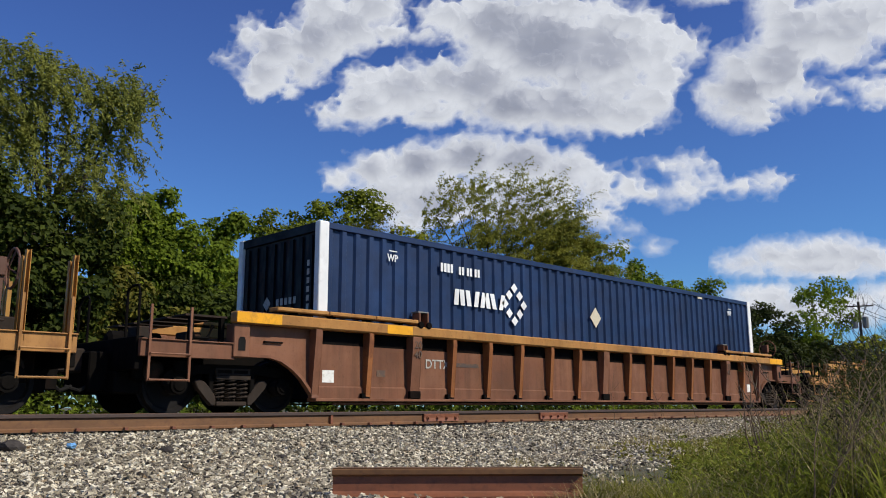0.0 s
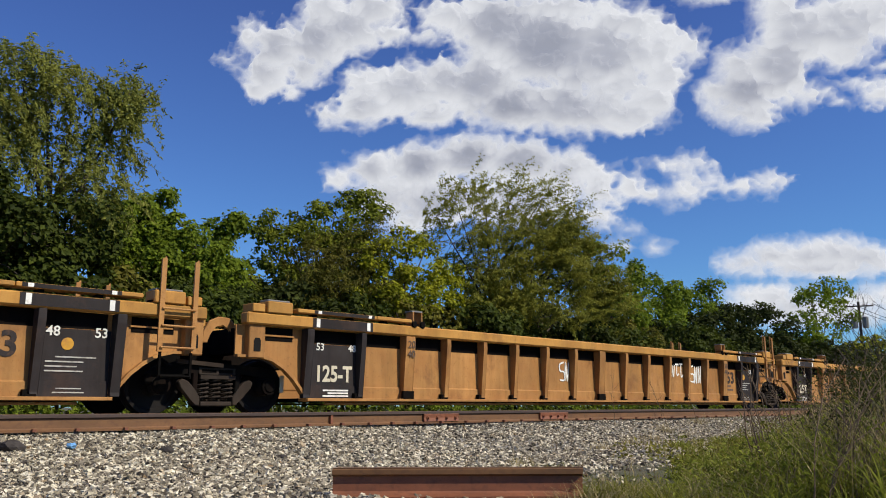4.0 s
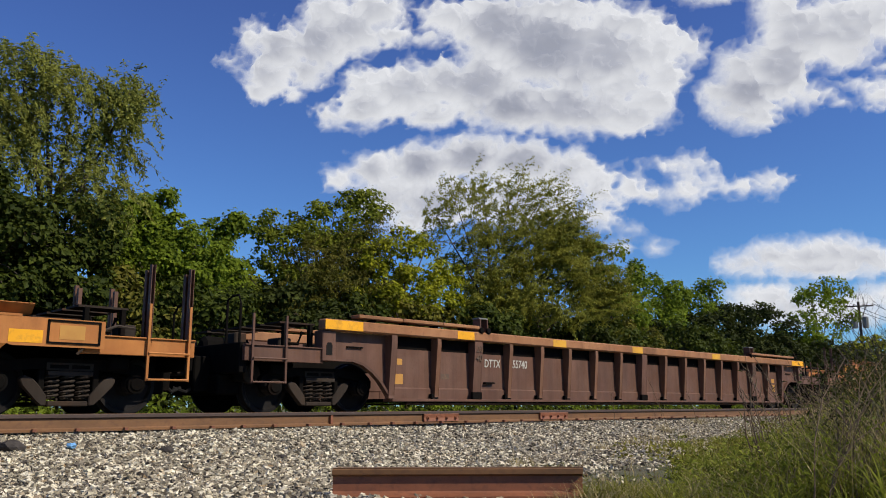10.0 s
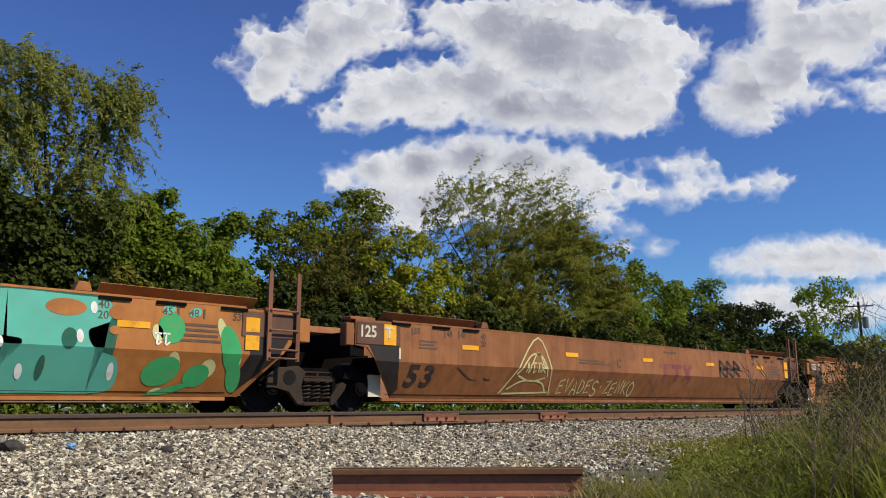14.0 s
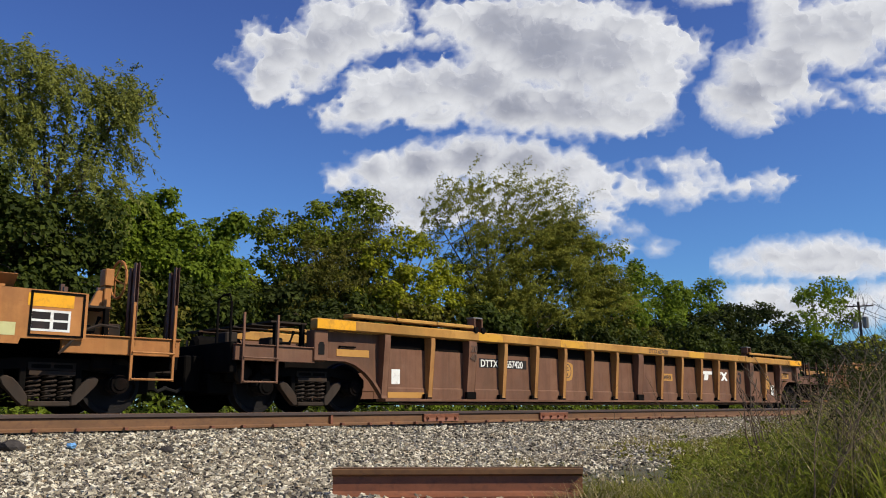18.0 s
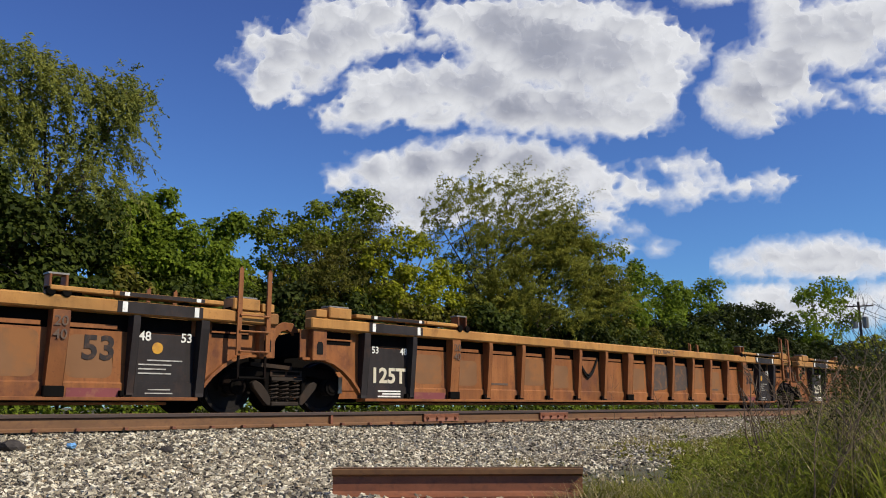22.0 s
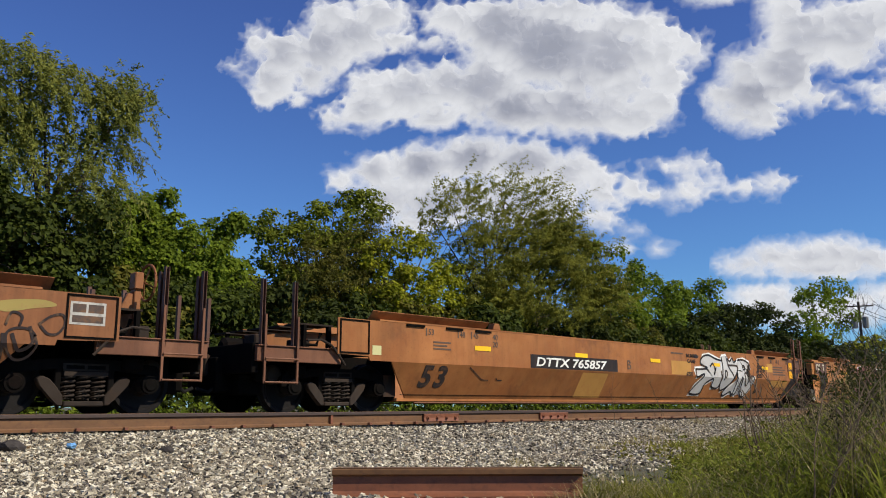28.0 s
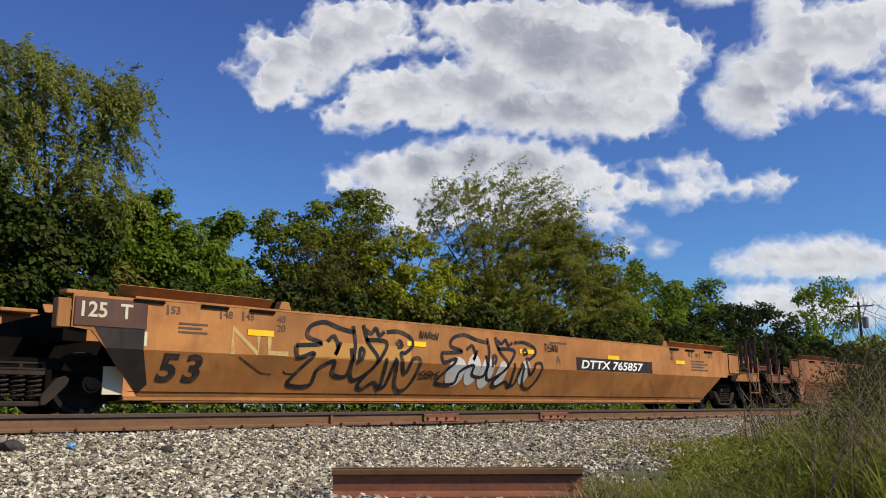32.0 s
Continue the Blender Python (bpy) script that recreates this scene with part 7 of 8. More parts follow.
ribbed_marks(W10, False, False, number53=13.31)
rib_paper(W10, 2.50, 3.06, 0.86, 1.04, BLACK_PAINT, "number_board")
rib_paper(W10, 3.26, 3.95, 0.86, 1.04, BLACK_PAINT, "number_board")
letters("DTTX", 0.14, 2.53, 0.88, -1.340, WHITE_MARK, W10, 0.03)
letters("657420", 0.14, 3.30, 0.88, -1.340, WHITE_MARK, W10, 0.03, 0, 0.9)
patch(W10, [(5.14, 0.72), (5.12, 1.0), (5.24, 1.06), (5.46, 1.05), (5.56, 0.98), (5.53, 0.72), (5.40, 0.66), (5.22, 0.67)], PATCH_TAN, 0, "ribbed")
spray(W10, [[(5.34 + 0.15 * math.cos(a), 0.87 + 0.15 * math.sin(a)) for a in (2 * math.pi * q / 18 for q in range(19))]], 0.022, GREY_MARK, 1, "ribbed", False, "ring_mark")
bars(W10, 5.25, 5.43, 0.86, 0.96, 2, GREY_MARK, "ribbed")
letters("H", 0.07, 5.30, 0.76, -1.3405, GREY_MARK, W10, 0.03)
rib_paper(W10, 9.27, 9.85, 0.74, 0.92, PATCH_TAN)
letters("NWF13", 0.10, 9.31, 0.78, -1.341, GREY_MARK, W10, 0.03)
def logo_t(car, x0, x1, z0, z1, material, style, layer=1):
    """A slanted T of a worn maker's sign."""
    h, w = z1 - z0, x1 - x0
    patch(car, [(x0 + 0.06, z1), (x1, z1), (x1 - 0.04, z1 - 0.36 * h), (x0 + 0.02, z1 - 0.36 * h)], material, layer, style, False, "logo_shape")
    patch(car, [(x0 + 0.34 * w, z1 - 0.36 * h), (x0 + 0.66 * w, z1 - 0.36 * h), (x0 + 0.58 * w, z0), (x0 + 0.24 * w, z0)], material, layer, style, False, "logo_shape")


def logo_x(car, x0, x1, z0, z1, material, style, layer=1):
    w = 0.3 * (x1 - x0)
    patch(car, [(x0, z1), (x0 + w, z1), (x1, z0), (x1 - w, z0)], material, layer, style, False, "logo_shape")
    patch(car, [(x1 - w, z1), (x1, z1), (x0 + w, z0), (x0, z0)], material, layer + 1, style, False, "logo_shape")


logo_t(W10, 11.34, 12.02, 0.80, 1.04, CHALK, "ribbed")
logo_t(W10, 12.18, 12.52, 0.80, 1.04, CHALK, "ribbed")
logo_x(W10, 12.48, 12.90, 0.80, 1.04, CHALK, "ribbed")
rib_paper(W10, 15.40, 15.62, 0.60, 1.0, PATCH_TAN)
rib_paper(W10, 15.66, 15.86, 0.42, 0.72, WHITE_MARK)
rib_paper(W10, 0.22, 0.42, 0.50, 0.76, WHITE_MARK)
rib_paper(W10, 0.12, 1.0, 0.26, 0.36, PATCH_TAN)
part("label_plate", boxes((-1.0, -0.30, -1.336, -1.331, 0.94, 1.06)), PATCH_TAN, W10)
part("label_plate", boxes((BODY + 0.30, BODY + 1.0, -1.336, -1.331, 0.94, 1.10)), PATCH_TAN, W10)
letters("IW 8 9-78", 0.09, BODY + 0.36, 0.97, -1.339, GREY_MARK, W10, 0.03)
chord_text(W10, "DTTX 657420", 8.45)
for a, b in ((4.9, 5.9), (10.45, 11.25), (2.3, 3.0)):
    chord_patch(W10, a, b)

for car, lead, trail in ((W11, False, True), (W12, True, True), (W13, True, False)):
    ribbed_marks(car, lead, trail)
    for a in (3.3, 9.30, 12.25):
        bars(car, a, a + 0.5, 0.5, 0.58, 1, GREY_MARK, "ribbed")
    rib_paper(car, 14.30, 15.00, 0.245, 0.36, PLUM, "stained_patch")
    if lead:
        rib_paper(car, 1.2, 2.0, 0.245, 0.36, PLUM, "stained_patch")
        rib_paper(car, 0.1, 1.0, 0.262, 0.30, PLUM, "stained_patch")
for a, b, seed in ((5.2, 6.05, 1), (6.25, 7.05, 2), (7.25, 8.05, 3), (8.4, 9.05, 4)):
    spray(W11, [[(a + 0.05, 0.55), (a + 0.35, 1.0), (b - 0.2, 1.02), (b - 0.08, 0.55)], [(a + 0.2, 0.72), (b - 0.12, 0.72)]], 0.17, PATCH_GREY, 0.2 * seed, "ribbed", False, "faded_graffiti")
for a, b in ((9.25, 10.05), (10.25, 11.05)):
    patch(W12, [(a, 0.55), (a, 1.15), (b, 1.1), (b, 0.6), ((a + b) / 2, 0.5)], PATCH_GREY, 0, "ribbed", True, "faded_graffiti")
bm = bmesh.new()
for low in (0.74, 0.80):
    tube(bm, [(6.20 + 0.72 * q / 12, -1.36, low + (1.17 - low) * abs(q / 6 - 1) ** 1.7) for q in range(13)], 0.022, 6)
part("hanging_strap", bm, HOLE, W12, "black strap hanging in a loop")
for a, b, seed in ((4.25, 4.98, 31), (5.2, 6.0, 32), (7.25, 8.0, 33)):
    tag_scrawl(W13, a, b, 0.85, 1.15, 4, seed, 0.03, CHALK, "ribbed")
    if seed > 31:
        tag_scrawl(W13, a + 0.1, b - 0.1, 0.6, 0.85, 3, seed + 5, 0.03, CHALK, "ribbed")
letters("NWG33C", 0.10, 9.23, 0.88, -1.336, GREY_MARK, W13, 0.02)
rib_paper(W13, 11.23, 12.05, 0.89, 1.06, BLACK_PAINT, "number_board")
rib_paper(W13, 12.21, 12.90, 0.89, 1.06, BLACK_PAINT, "number_board")
letters("DTTX", 0.13, 11.47, 0.91, -1.340, CREAM, W13, 0.03)
letters("786941", 0.13, 12.25, 0.91, -1.340, CREAM, W13, 0.03, 0, 0.95)
chord_text(W13, "DTTX 786941 A", 9.1)
chord_text(W12, "DTTX 786941 C", 9.1)
chord_text(W11, "DTTX 786941 B", 9.1)


for seed, car in enumerate((W11, W12, W13)):
    hazes(car, seed)


# smooth cars
def smooth_marks(car, lead, trail, number=True, stripe=STRIPE, reflect=(1.66, 4.90, 8.00, 11.16, 14.22)):
    for a in reflect:
        paper(car, a, a + 0.46, 1.17, 1.26, stripe, 3, "smooth", "reflector")
    if number:
        for t, x in (("5", 0.34), ("3", 0.72)):
            ob = letters(t, 0.44, x, 0.47, -1.385, DARK_MARK, car, 0.045)
            ob.rotation_euler = (math.atan(0.58), 0, 0)
            ob.location.y = -side_y(0.47) - 0.005
    for t, x in (("53", 0.42), ("48", 1.25), ("45", 1.62)):
        letters(t, 0.11, x, 1.40, -1.505, GREY_MARK, car, 0.02)
        paper(car, x - 0.06, x - 0.03, 1.38, 1.52, GREY_MARK, 1, "smooth", "print_bar")
    for t, x in (("45", 14.85), ("48", 15.25), ("53", 15.95)):
        letters(t, 0.11, x, 1.38, -1.505, GREY_MARK, car, 0.02)
        paper(car, x + 0.22, x + 0.25, 1.36, 1.50, GREY_MARK, 1, "smooth", "print_bar")
    for x in (2.18, 13.95):
        letters("40", 0.11, x, 1.40, -1.505, GREY_MARK, car, 0.02)
        letters("20", 0.11, x, 1.26, -1.505, GREY_MARK, car, 0.02)
    bars(car, 15.0, 15.9, 1.0, 1.3, 4, GREY_MARK)
    bars(car, 9.0, 9.6, 1.40, 1.48, 1, GREY_MARK)
    bars(car, 0.55, 1.0, 1.12, 1.3, 3, GREY_MARK)
    spray(car, [[(1.55, 0.84), (2.0, 0.62), (2.2, 0.61)], [(2.4, 0.66), (2.45, 0.62), (2.6, 0.62)]], 0.02, FADED_INK, 1, smooth=False)
    if lead == "a":
        letters("125", 0.20, -0.86, 1.28, -1.520, CREAM, car, 0.03, 0, 0.95)
        letters("T", 0.20, -0.30, 1.28, -1.520, CREAM, car, 0.03)
        paper(car, -0.02, 0.10, 0.93, 1.12, CREAM)
    if trail == "a":
        for z in (0.95, 1.22):
            part("orange_panel", boxes((BODY + 0.10, BODY + 0.34, -1.520, -1.516, z, z + 0.22)), YELLOW, car)


for a in (1.88, 5.95, 9.6, 12.93):
    paper(W5, a, a + 0.43, 0.885, 0.975, YELLOW, 3, "smooth", "reflector")
paper(W5, 14.22, 14.63, 0.885, 0.975, PATCH_TAN, 3, "smooth", "reflector")
plate(W5, 2.62, 5.02, 0.885, 1.085, (("DTTX", 0.06), ("469572", 0.54)))
paper(W5, 3.94, 4.77, 1.09, 1.13, BRICK)
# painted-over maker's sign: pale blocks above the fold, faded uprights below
patch(W5, [(10.02, 1.02), (10.62, 1.02), (10.68, 0.89), (10.04, 0.89)], CHALK, 1, smooth=False, name="logo_shape")
patch(W5, [(10.66, 1.02), (11.26, 1.02), (11.34, 0.89), (10.70, 0.89)], CHALK, 1, smooth=False, name="logo_shape")
patch(W5, [(11.34, 1.02), (11.44, 1.02), (11.66, 0.89), (11.52, 0.89)], CHALK, 2, smooth=False, name="logo_shape")
patch(W5, [(11.80, 1.02), (11.95, 1.02), (11.80, 0.89), (11.64, 0.89)], CHALK, 1, smooth=False, name="logo_shape")
for x0, x1, lean in ((10.28, 10.55, -0.04), (10.86, 11.13, -0.04), (11.42, 11.66, 0.28)):
    patch(W5, [(x0, 0.85), (x1, 0.85), (x1 + lean, 0.48), (x0 + lean, 0.48)], PLUM, 0, smooth=False, name="faded_logo")
patch(W5, [(11.62, 0.85), (11.78, 0.85), (11.42, 0.48), (11.26, 0.48)], PLUM, 1.5, smooth=False, name="faded_logo")
for t, x in (("5", 14.80), ("3", 15.0)):
    ob = letters(t, 0.30, x, 0.55, -1.385, DARK_MARK, W5, 0.03)
    ob.rotation_euler, ob.location.y = (math.atan(0.58), 0, 0), -side_y(0.55) - 0.005
patch(W5, [(15.44, 0.60), (15.44, 0.82), (15.90, 0.80), (15.90, 0.58)], CREAM, 0, smooth=False, name="data_plate")
for k in range(3):
    patch(W5, [(15.47, 0.63 + 0.06 * k), (15.47, 0.665 + 0.06 * k), (15.86, 0.655 + 0.06 * k), (15.86, 0.62 + 0.06 * k)], DARK_MARK, 2, smooth=False, name="print_bar")
for t, x in (("53", 0.42), ("48", 1.25), ("45", 14.85), ("53", 15.85)):
    letters(t, 0.09, x, 1.08, -1.505, GREY_MARK, W5, 0.02)
bars(W5, 12.11, 12.51, 1.02, 1.16, 2, GREY_MARK)
bars(W5, 14.3, 14.5, 1.0, 1.18, 2, GREY_MARK)
paper(W5, -0.92, -0.35, 0.90, 1.08, YELLOW)
paper(W5, BODY + 0.60, BODY + 1.0, 0.90, 1.06, YELLOW)
paper(W5, -1.52, -1.24, 0.95, 1.12, PATCH_TAN)
paper(W5, BODY + 1.20, BODY + 1.52, 0.96, 1.14, PATCH_TAN)
part("valve_box", boxes((-1.20, -1.02, -1.53, -1.50, 0.95, 1.08)), DARK_IRON, W5, bevel=0.008)
spray(W5, [[(-0.1, 0.43), (2.5, 0.43), (2.72, 0.33)]], 0.02, CREAM, 1, smooth=False)
spray(W5, [[(13.25, 0.34), (13.45, 0.44), (16.0, 0.45)]], 0.02, CREAM, 1, smooth=False)
spray(W5, [[(6.47, 1.18), (6.7, 1.05), (7.33, 1.05), (7.51, 0.98), (8.85, 0.98), (9.0, 1.04), (9.5, 1.04), (9.72, 1.16)]], 0.015, FADED_INK, 1, smooth=False)
paper(W5, 5.68, 5.70, 0.89, 1.10, GREY_MARK, 1)
paper(W5, 5.91, 5.93, 0.89, 1.10, GREY_MARK, 1)
paper(W5, 5.70, 5.91, 1.08, 1.10, GREY_MARK, 1)

# green mural
smooth_marks(W7, "c", "a", True, YELLOW)
plate(W7, 3.36, 6.50, 0.90, 1.18, (("DTTX", 0.05), ("765722", 0.44)))
paper(W7, -1.52, -1.06, 1.32, 1.52, YELLOW)
part("valve_box", boxes((-1.60, -1.30, -1.53, -1.50, 1.10, 1.25)), DARK_IRON, W7, bevel=0.008)
paper(W7, -0.92, -0.72, 0.98, 1.14, LEMON)
paper(W7, 0.19, 0.80, 0.92, 1.34, PATCH_TAN)
letters("A", 0.17, 6.85, 0.95, -1.505, GREY_MARK, W7, 0.02)
hand_letters(W7, "ZENKO.EVADES", 3.75, 7.95, 1.22, 1.50, 0.032, CREAM_SPRAY)
patch(W7, [(8.6, 0.28), (8.85, 0.8), (8.95, 1.5), (9.6, 1.565), (14.1, 1.565), (14.25, 1.2), (14.2, 0.7), (14.1, 0.28)], FOREST, 0, smooth=False)
MURAL = [
    [(9.05, 0.30), (9.12, 0.62), (9.35, 0.82), (9.12, 0.98), (9.16, 1.30), (9.42, 1.52), (9.95, 1.56), (10.42, 1.52), (10.62, 1.30), (10.55, 1.00), (10.30, 0.84), (10.05, 0.80), (10.02, 0.55), (9.98, 0.30)],
    [(10.18, 0.30), (10.42, 0.80), (10.62, 1.20), (10.76, 1.56), (11.45, 1.56), (11.56, 1.10), (11.66, 0.70), (11.86, 0.30), (11.20, 0.29), (11.12, 0.46), (10.92, 0.46), (10.84, 0.29)],
    [(11.62, 1.56), (12.10, 1.56), (12.12, 1.10), (12.14, 0.84), (12.62, 0.82), (12.66, 0.55), (12.60, 0.30), (11.94, 0.29), (11.80, 0.70), (11.62, 1.10)],
    [(12.36, 1.06), (12.42, 1.40), (12.72, 1.56), (13.60, 1.56), (14.10, 1.50), (14.12, 1.22), (13.86, 1.10), (13.96, 0.86), (14.28, 0.74), (14.34, 0.40), (14.10, 0.29), (13.30, 0.29), (12.86, 0.32), (12.90, 0.66), (13.06, 0.92), (12.80, 0.98)]]
for pts in MURAL:
    patch(W7, pts, TEAL, 1, name="mural_letter")
for x, z, a, b in ((9.86, 0.96, 0.10, 0.07), (11.06, 0.86, 0.12, 0.16), (13.62, 0.98, 0.10, 0.14), (13.34, 0.60, 0.05, 0.16)):
    oval(W7, x, z, a, b, FOREST, 2)
for x, z, b in ((9.80, 0.86, 0.08), (10.48, 1.10, 0.13), (10.86, 1.30, 0.10), (9.72, 0.45, 0.08), (11.30, 1.05, 0.10), (11.78, 0.62, 0.10), (10.72, 0.38, 0.07), (12.02, 1.20, 0.13), (12.52, 0.74, 0.06), (12.55, 1.30, 0.10), (12.30, 0.36, 0.06), (13.75, 1.02, 0.09), (13.10, 0.55, 0.10), (14.24, 0.58, 0.12), (12.80, 0.90, 0.08), (13.9, 1.40, 0.08)):
    oval(W7, x, z, 0.045, b, CHALK, 3, 0.15)
for x, z, a, b in ((13.55, 1.38, 0.26, 0.11), (14.22, 1.36, 0.12, 0.1), (14.2, 1.12, 0.08, 0.06)):
    oval(W7, x, z, a, b, P["orange"], 3)
for x, z, a, b, m in ((7.9, 0.6, 0.16, 0.2, LEAF), (8.3, 0.42, 0.25, 0.14, LEAF), (8.6, 0.7, 0.22, 0.16, LEAF), (8.55, 1.48, 0.2, 0.08, LEAF), (8.75, 0.95, 0.12, 0.2, LEAF), (8.05, 0.40, 0.12, 0.12, LEMON), (8.35, 0.68, 0.08, 0.08, LEMON), (8.7, 0.5, 0.12, 0.12, LEMON), (7.95, 0.98, 0.07, 0.14, LEMON), (8.75, 1.3, 0.1, 0.14, LEMON),
                      (15.0, 1.2, 0.2, 0.22, LEAF), (14.95, 0.6, 0.28, 0.2, LEAF), (15.5, 0.55, 0.2, 0.16, LEAF), (15.1, 0.33, 0.4, 0.05, LEAF), (15.95, 0.95, 0.16, 0.35, LEAF), (16.1, 0.55, 0.12, 0.24, LEAF), (15.1, 0.72, 0.09, 0.16, LEMON), (15.65, 0.66, 0.12, 0.13, LEMON), (15.8, 1.2, 0.07, 0.2, LEMON), (16.05, 0.78, 0.10, 0.13, LEMON), (14.95, 0.32, 0.1, 0.05, LEMON), (14.8, 1.12, 0.08, 0.12, LEMON), (15.35, 1.44, 0.10, 0.07, TEAL), (14.95, 1.46, 0.1, 0.07, TEAL)):
    oval(W7, x, z, a, b, m, 1, 0.3)
tag_scrawl(W7, 8.45, 8.95, 1.0, 1.28, 4, 44, 0.03, CHALK)
tag_scrawl(W7, 14.75, 15.0, 0.95, 1.12, 2, 46, 0.025, CHALK)

smooth_marks(W8, "a", "a", True, YELLOW)
paper(W8, -0.30, -0.02, 1.16, 1.52, YELLOW, 7)
spray(W8, [[(3.0, 0.36), (3.96, 1.52), (4.62, 0.36)], [(3.1, 0.36), (4.55, 0.40)], [(3.35, 0.75), (3.75, 1.15), (4.1, 1.12), (4.35, 0.72)], [(3.4, 0.72), (3.85, 0.62), (4.3, 0.7)], [(3.75, 0.95), (3.95, 1.2), (4.15, 0.98)], [(3.2, 0.45), (3.6, 0.62), (4.2, 0.6), (4.45, 0.42)]], 0.035, LEMON, 2)
tag_scrawl(W8, 3.6, 4.25, 0.78, 1.0, 4, 51, 0.03, LEMON)
hand_letters(W8, "EVADES.ZENKO", 4.85, 7.85, 0.38, 0.68, 0.030, LEMON)
for a in (8.78, 9.36):
    patch(W8, [(a, 1.04), (a, 1.15), (a + 0.50, 1.15), (a + 0.50, 1.04)], PLUM, 0, smooth=False, name="faded_logo")
    patch(W8, [(a + 0.17, 0.70), (a + 0.17, 1.035), (a + 0.33, 1.035), (a + 0.33, 0.70)], PLUM, 0, smooth=False, name="faded_logo")
spray(W8, [[(9.98, 1.14), (10.36, 0.71)]], 0.14, PLUM, 0, smooth=False, name="faded_logo")
spray(W8, [[(10.36, 1.14), (9.98, 0.71)]], 0.14, PLUM, 1, smooth=False, name="faded_logo")
tag_scrawl(W8, 11.95, 13.2, 0.85, 1.40, 3, 53, 0.07, FADED_INK)
letters("C", 0.2, 6.88, 1.0, -1.505, GREY_MARK, W8, 0.02)
bars(W8, 5.4, 6.6, 1.02, 1.14, 2, GREY_MARK)

letters("T", 0.20, -0.27, 1.28, -1.5245, CREAM, W8, 0.03)

smooth_marks(W9, "a", "c", True, YELLOW)
plate(W9, 9.74, 12.87, 0.90, 1.18, (("DTTX", 0.05), ("765722", 0.44)))
letters("B", 0.24, 9.05, 0.98, -1.505, GREY_MARK, W9, 0.03)
patch(W9, [(2.55, 0.85), (2.75, 1.3), (3.0, 1.4), (2.85, 0.7), (3.2, 0.48), (4.2, 0.44), (5.6, 0.46), (5.95, 0.7), (5.9, 0.42), (5.2, 0.33), (3.4, 0.33), (2.8, 0.46)], INK, 0)
spray(W9, [[(2.75, 1.1), (2.85, 1.38), (3.05, 1.42), (3.1, 1.1), (3.05, 0.6), (3.2, 0.5), (3.35, 0.6), (3.3, 0.9)],
           [(3.15, 1.1), (3.3, 1.4), (3.6, 1.42), (3.75, 1.2), (3.6, 1.0), (3.35, 1.05), (3.3, 0.75), (3.5, 0.5), (3.9, 0.52), (4.0, 0.75), (3.75, 0.95), (4.0, 1.35), (4.2, 1.4), (4.25, 1.1), (4.2, 0.6), (4.35, 0.5), (4.45, 0.7), (4.4, 1.38)],
           [(4.45, 1.38), (4.7, 1.38), (4.75, 1.15), (4.55, 1.1), (4.7, 0.9), (4.6, 0.55), (4.9, 0.5), (5.05, 0.8), (4.95, 1.1), (5.1, 1.38), (5.25, 1.1), (5.2, 0.6), (5.35, 0.5)],
           [(5.3, 0.9), (5.5, 1.36), (5.75, 1.4), (5.85, 1.2), (5.6, 1.05), (5.9, 0.85), (5.95, 0.6), (5.7, 0.48), (5.45, 0.6)]], 0.05, INK, 2)
oval(W9, 3.5, 1.22, 0.12, 0.12, FADED_INK, 2)
spray(W9, [[(6.1, 0.75), (6.35, 1.05), (6.2, 1.1), (6.5, 1.35), (6.55, 1.2)]] + [[(6.5 + 0.4 * k, 0.62 + 0.05 * (k % 2)), (6.55 + 0.4 * k, 1.15), (6.68 + 0.4 * k, 1.42 - 0.04 * k), (6.82 + 0.4 * k, 1.2), (6.86 + 0.4 * k, 0.68), (6.76 + 0.4 * k, 0.6)] for k in range(4)] + [[(8.1, 1.35), (8.25, 1.0), (8.4, 0.8), (8.2, 0.55), (8.15, 0.34)]], 0.05, FADED_INK, 2)
spray(W9, [[(6.9, 0.42), (7.2, 0.62), (7.5, 0.55), (7.1, 0.38), (7.5, 0.36)], [(7.6, 0.62), (7.65, 0.36), (8.0, 0.34), (7.9, 0.6)]], 0.045, FADED_INK, 3)
hand_letters(W9, "ZENKO.EVADES", 8.85, 14.1, 0.38, 0.80, 0.028, CREAM_SPRAY)
tag_scrawl(W9, 14.9, 15.5, 1.05, 1.35, 3, 64, 0.04, FADED_INK)
paper(W9, BODY + 1.02, BODY + 1.58, 1.36, 1.52, YELLOW)
paper(W9, BODY + 1.05, BODY + 1.55, 1.05, 1.32, CHALK)
for a, b, c, d in ((1.08, 1.30, 1.20, 1.29), (1.34, 1.52, 1.20, 1.29), (1.08, 1.30, 1.08, 1.17), (1.34, 1.52, 1.08, 1.17)):
    paper(W9, BODY + a, BODY + b, c, d, BLACK_PAINT, 1)
paper(W9, BODY + 0.66, BODY + 0.9, 0.98, 1.14, LEMON)
for a in (3.3, 6.5, 9.7, 12.8):
    part("lid_block", boxes((a, a + 0.22, -1.52, -1.40, TOP + 0.03, TOP + 0.10)), CREAM, W9, "pale worn lid block", 0.01)

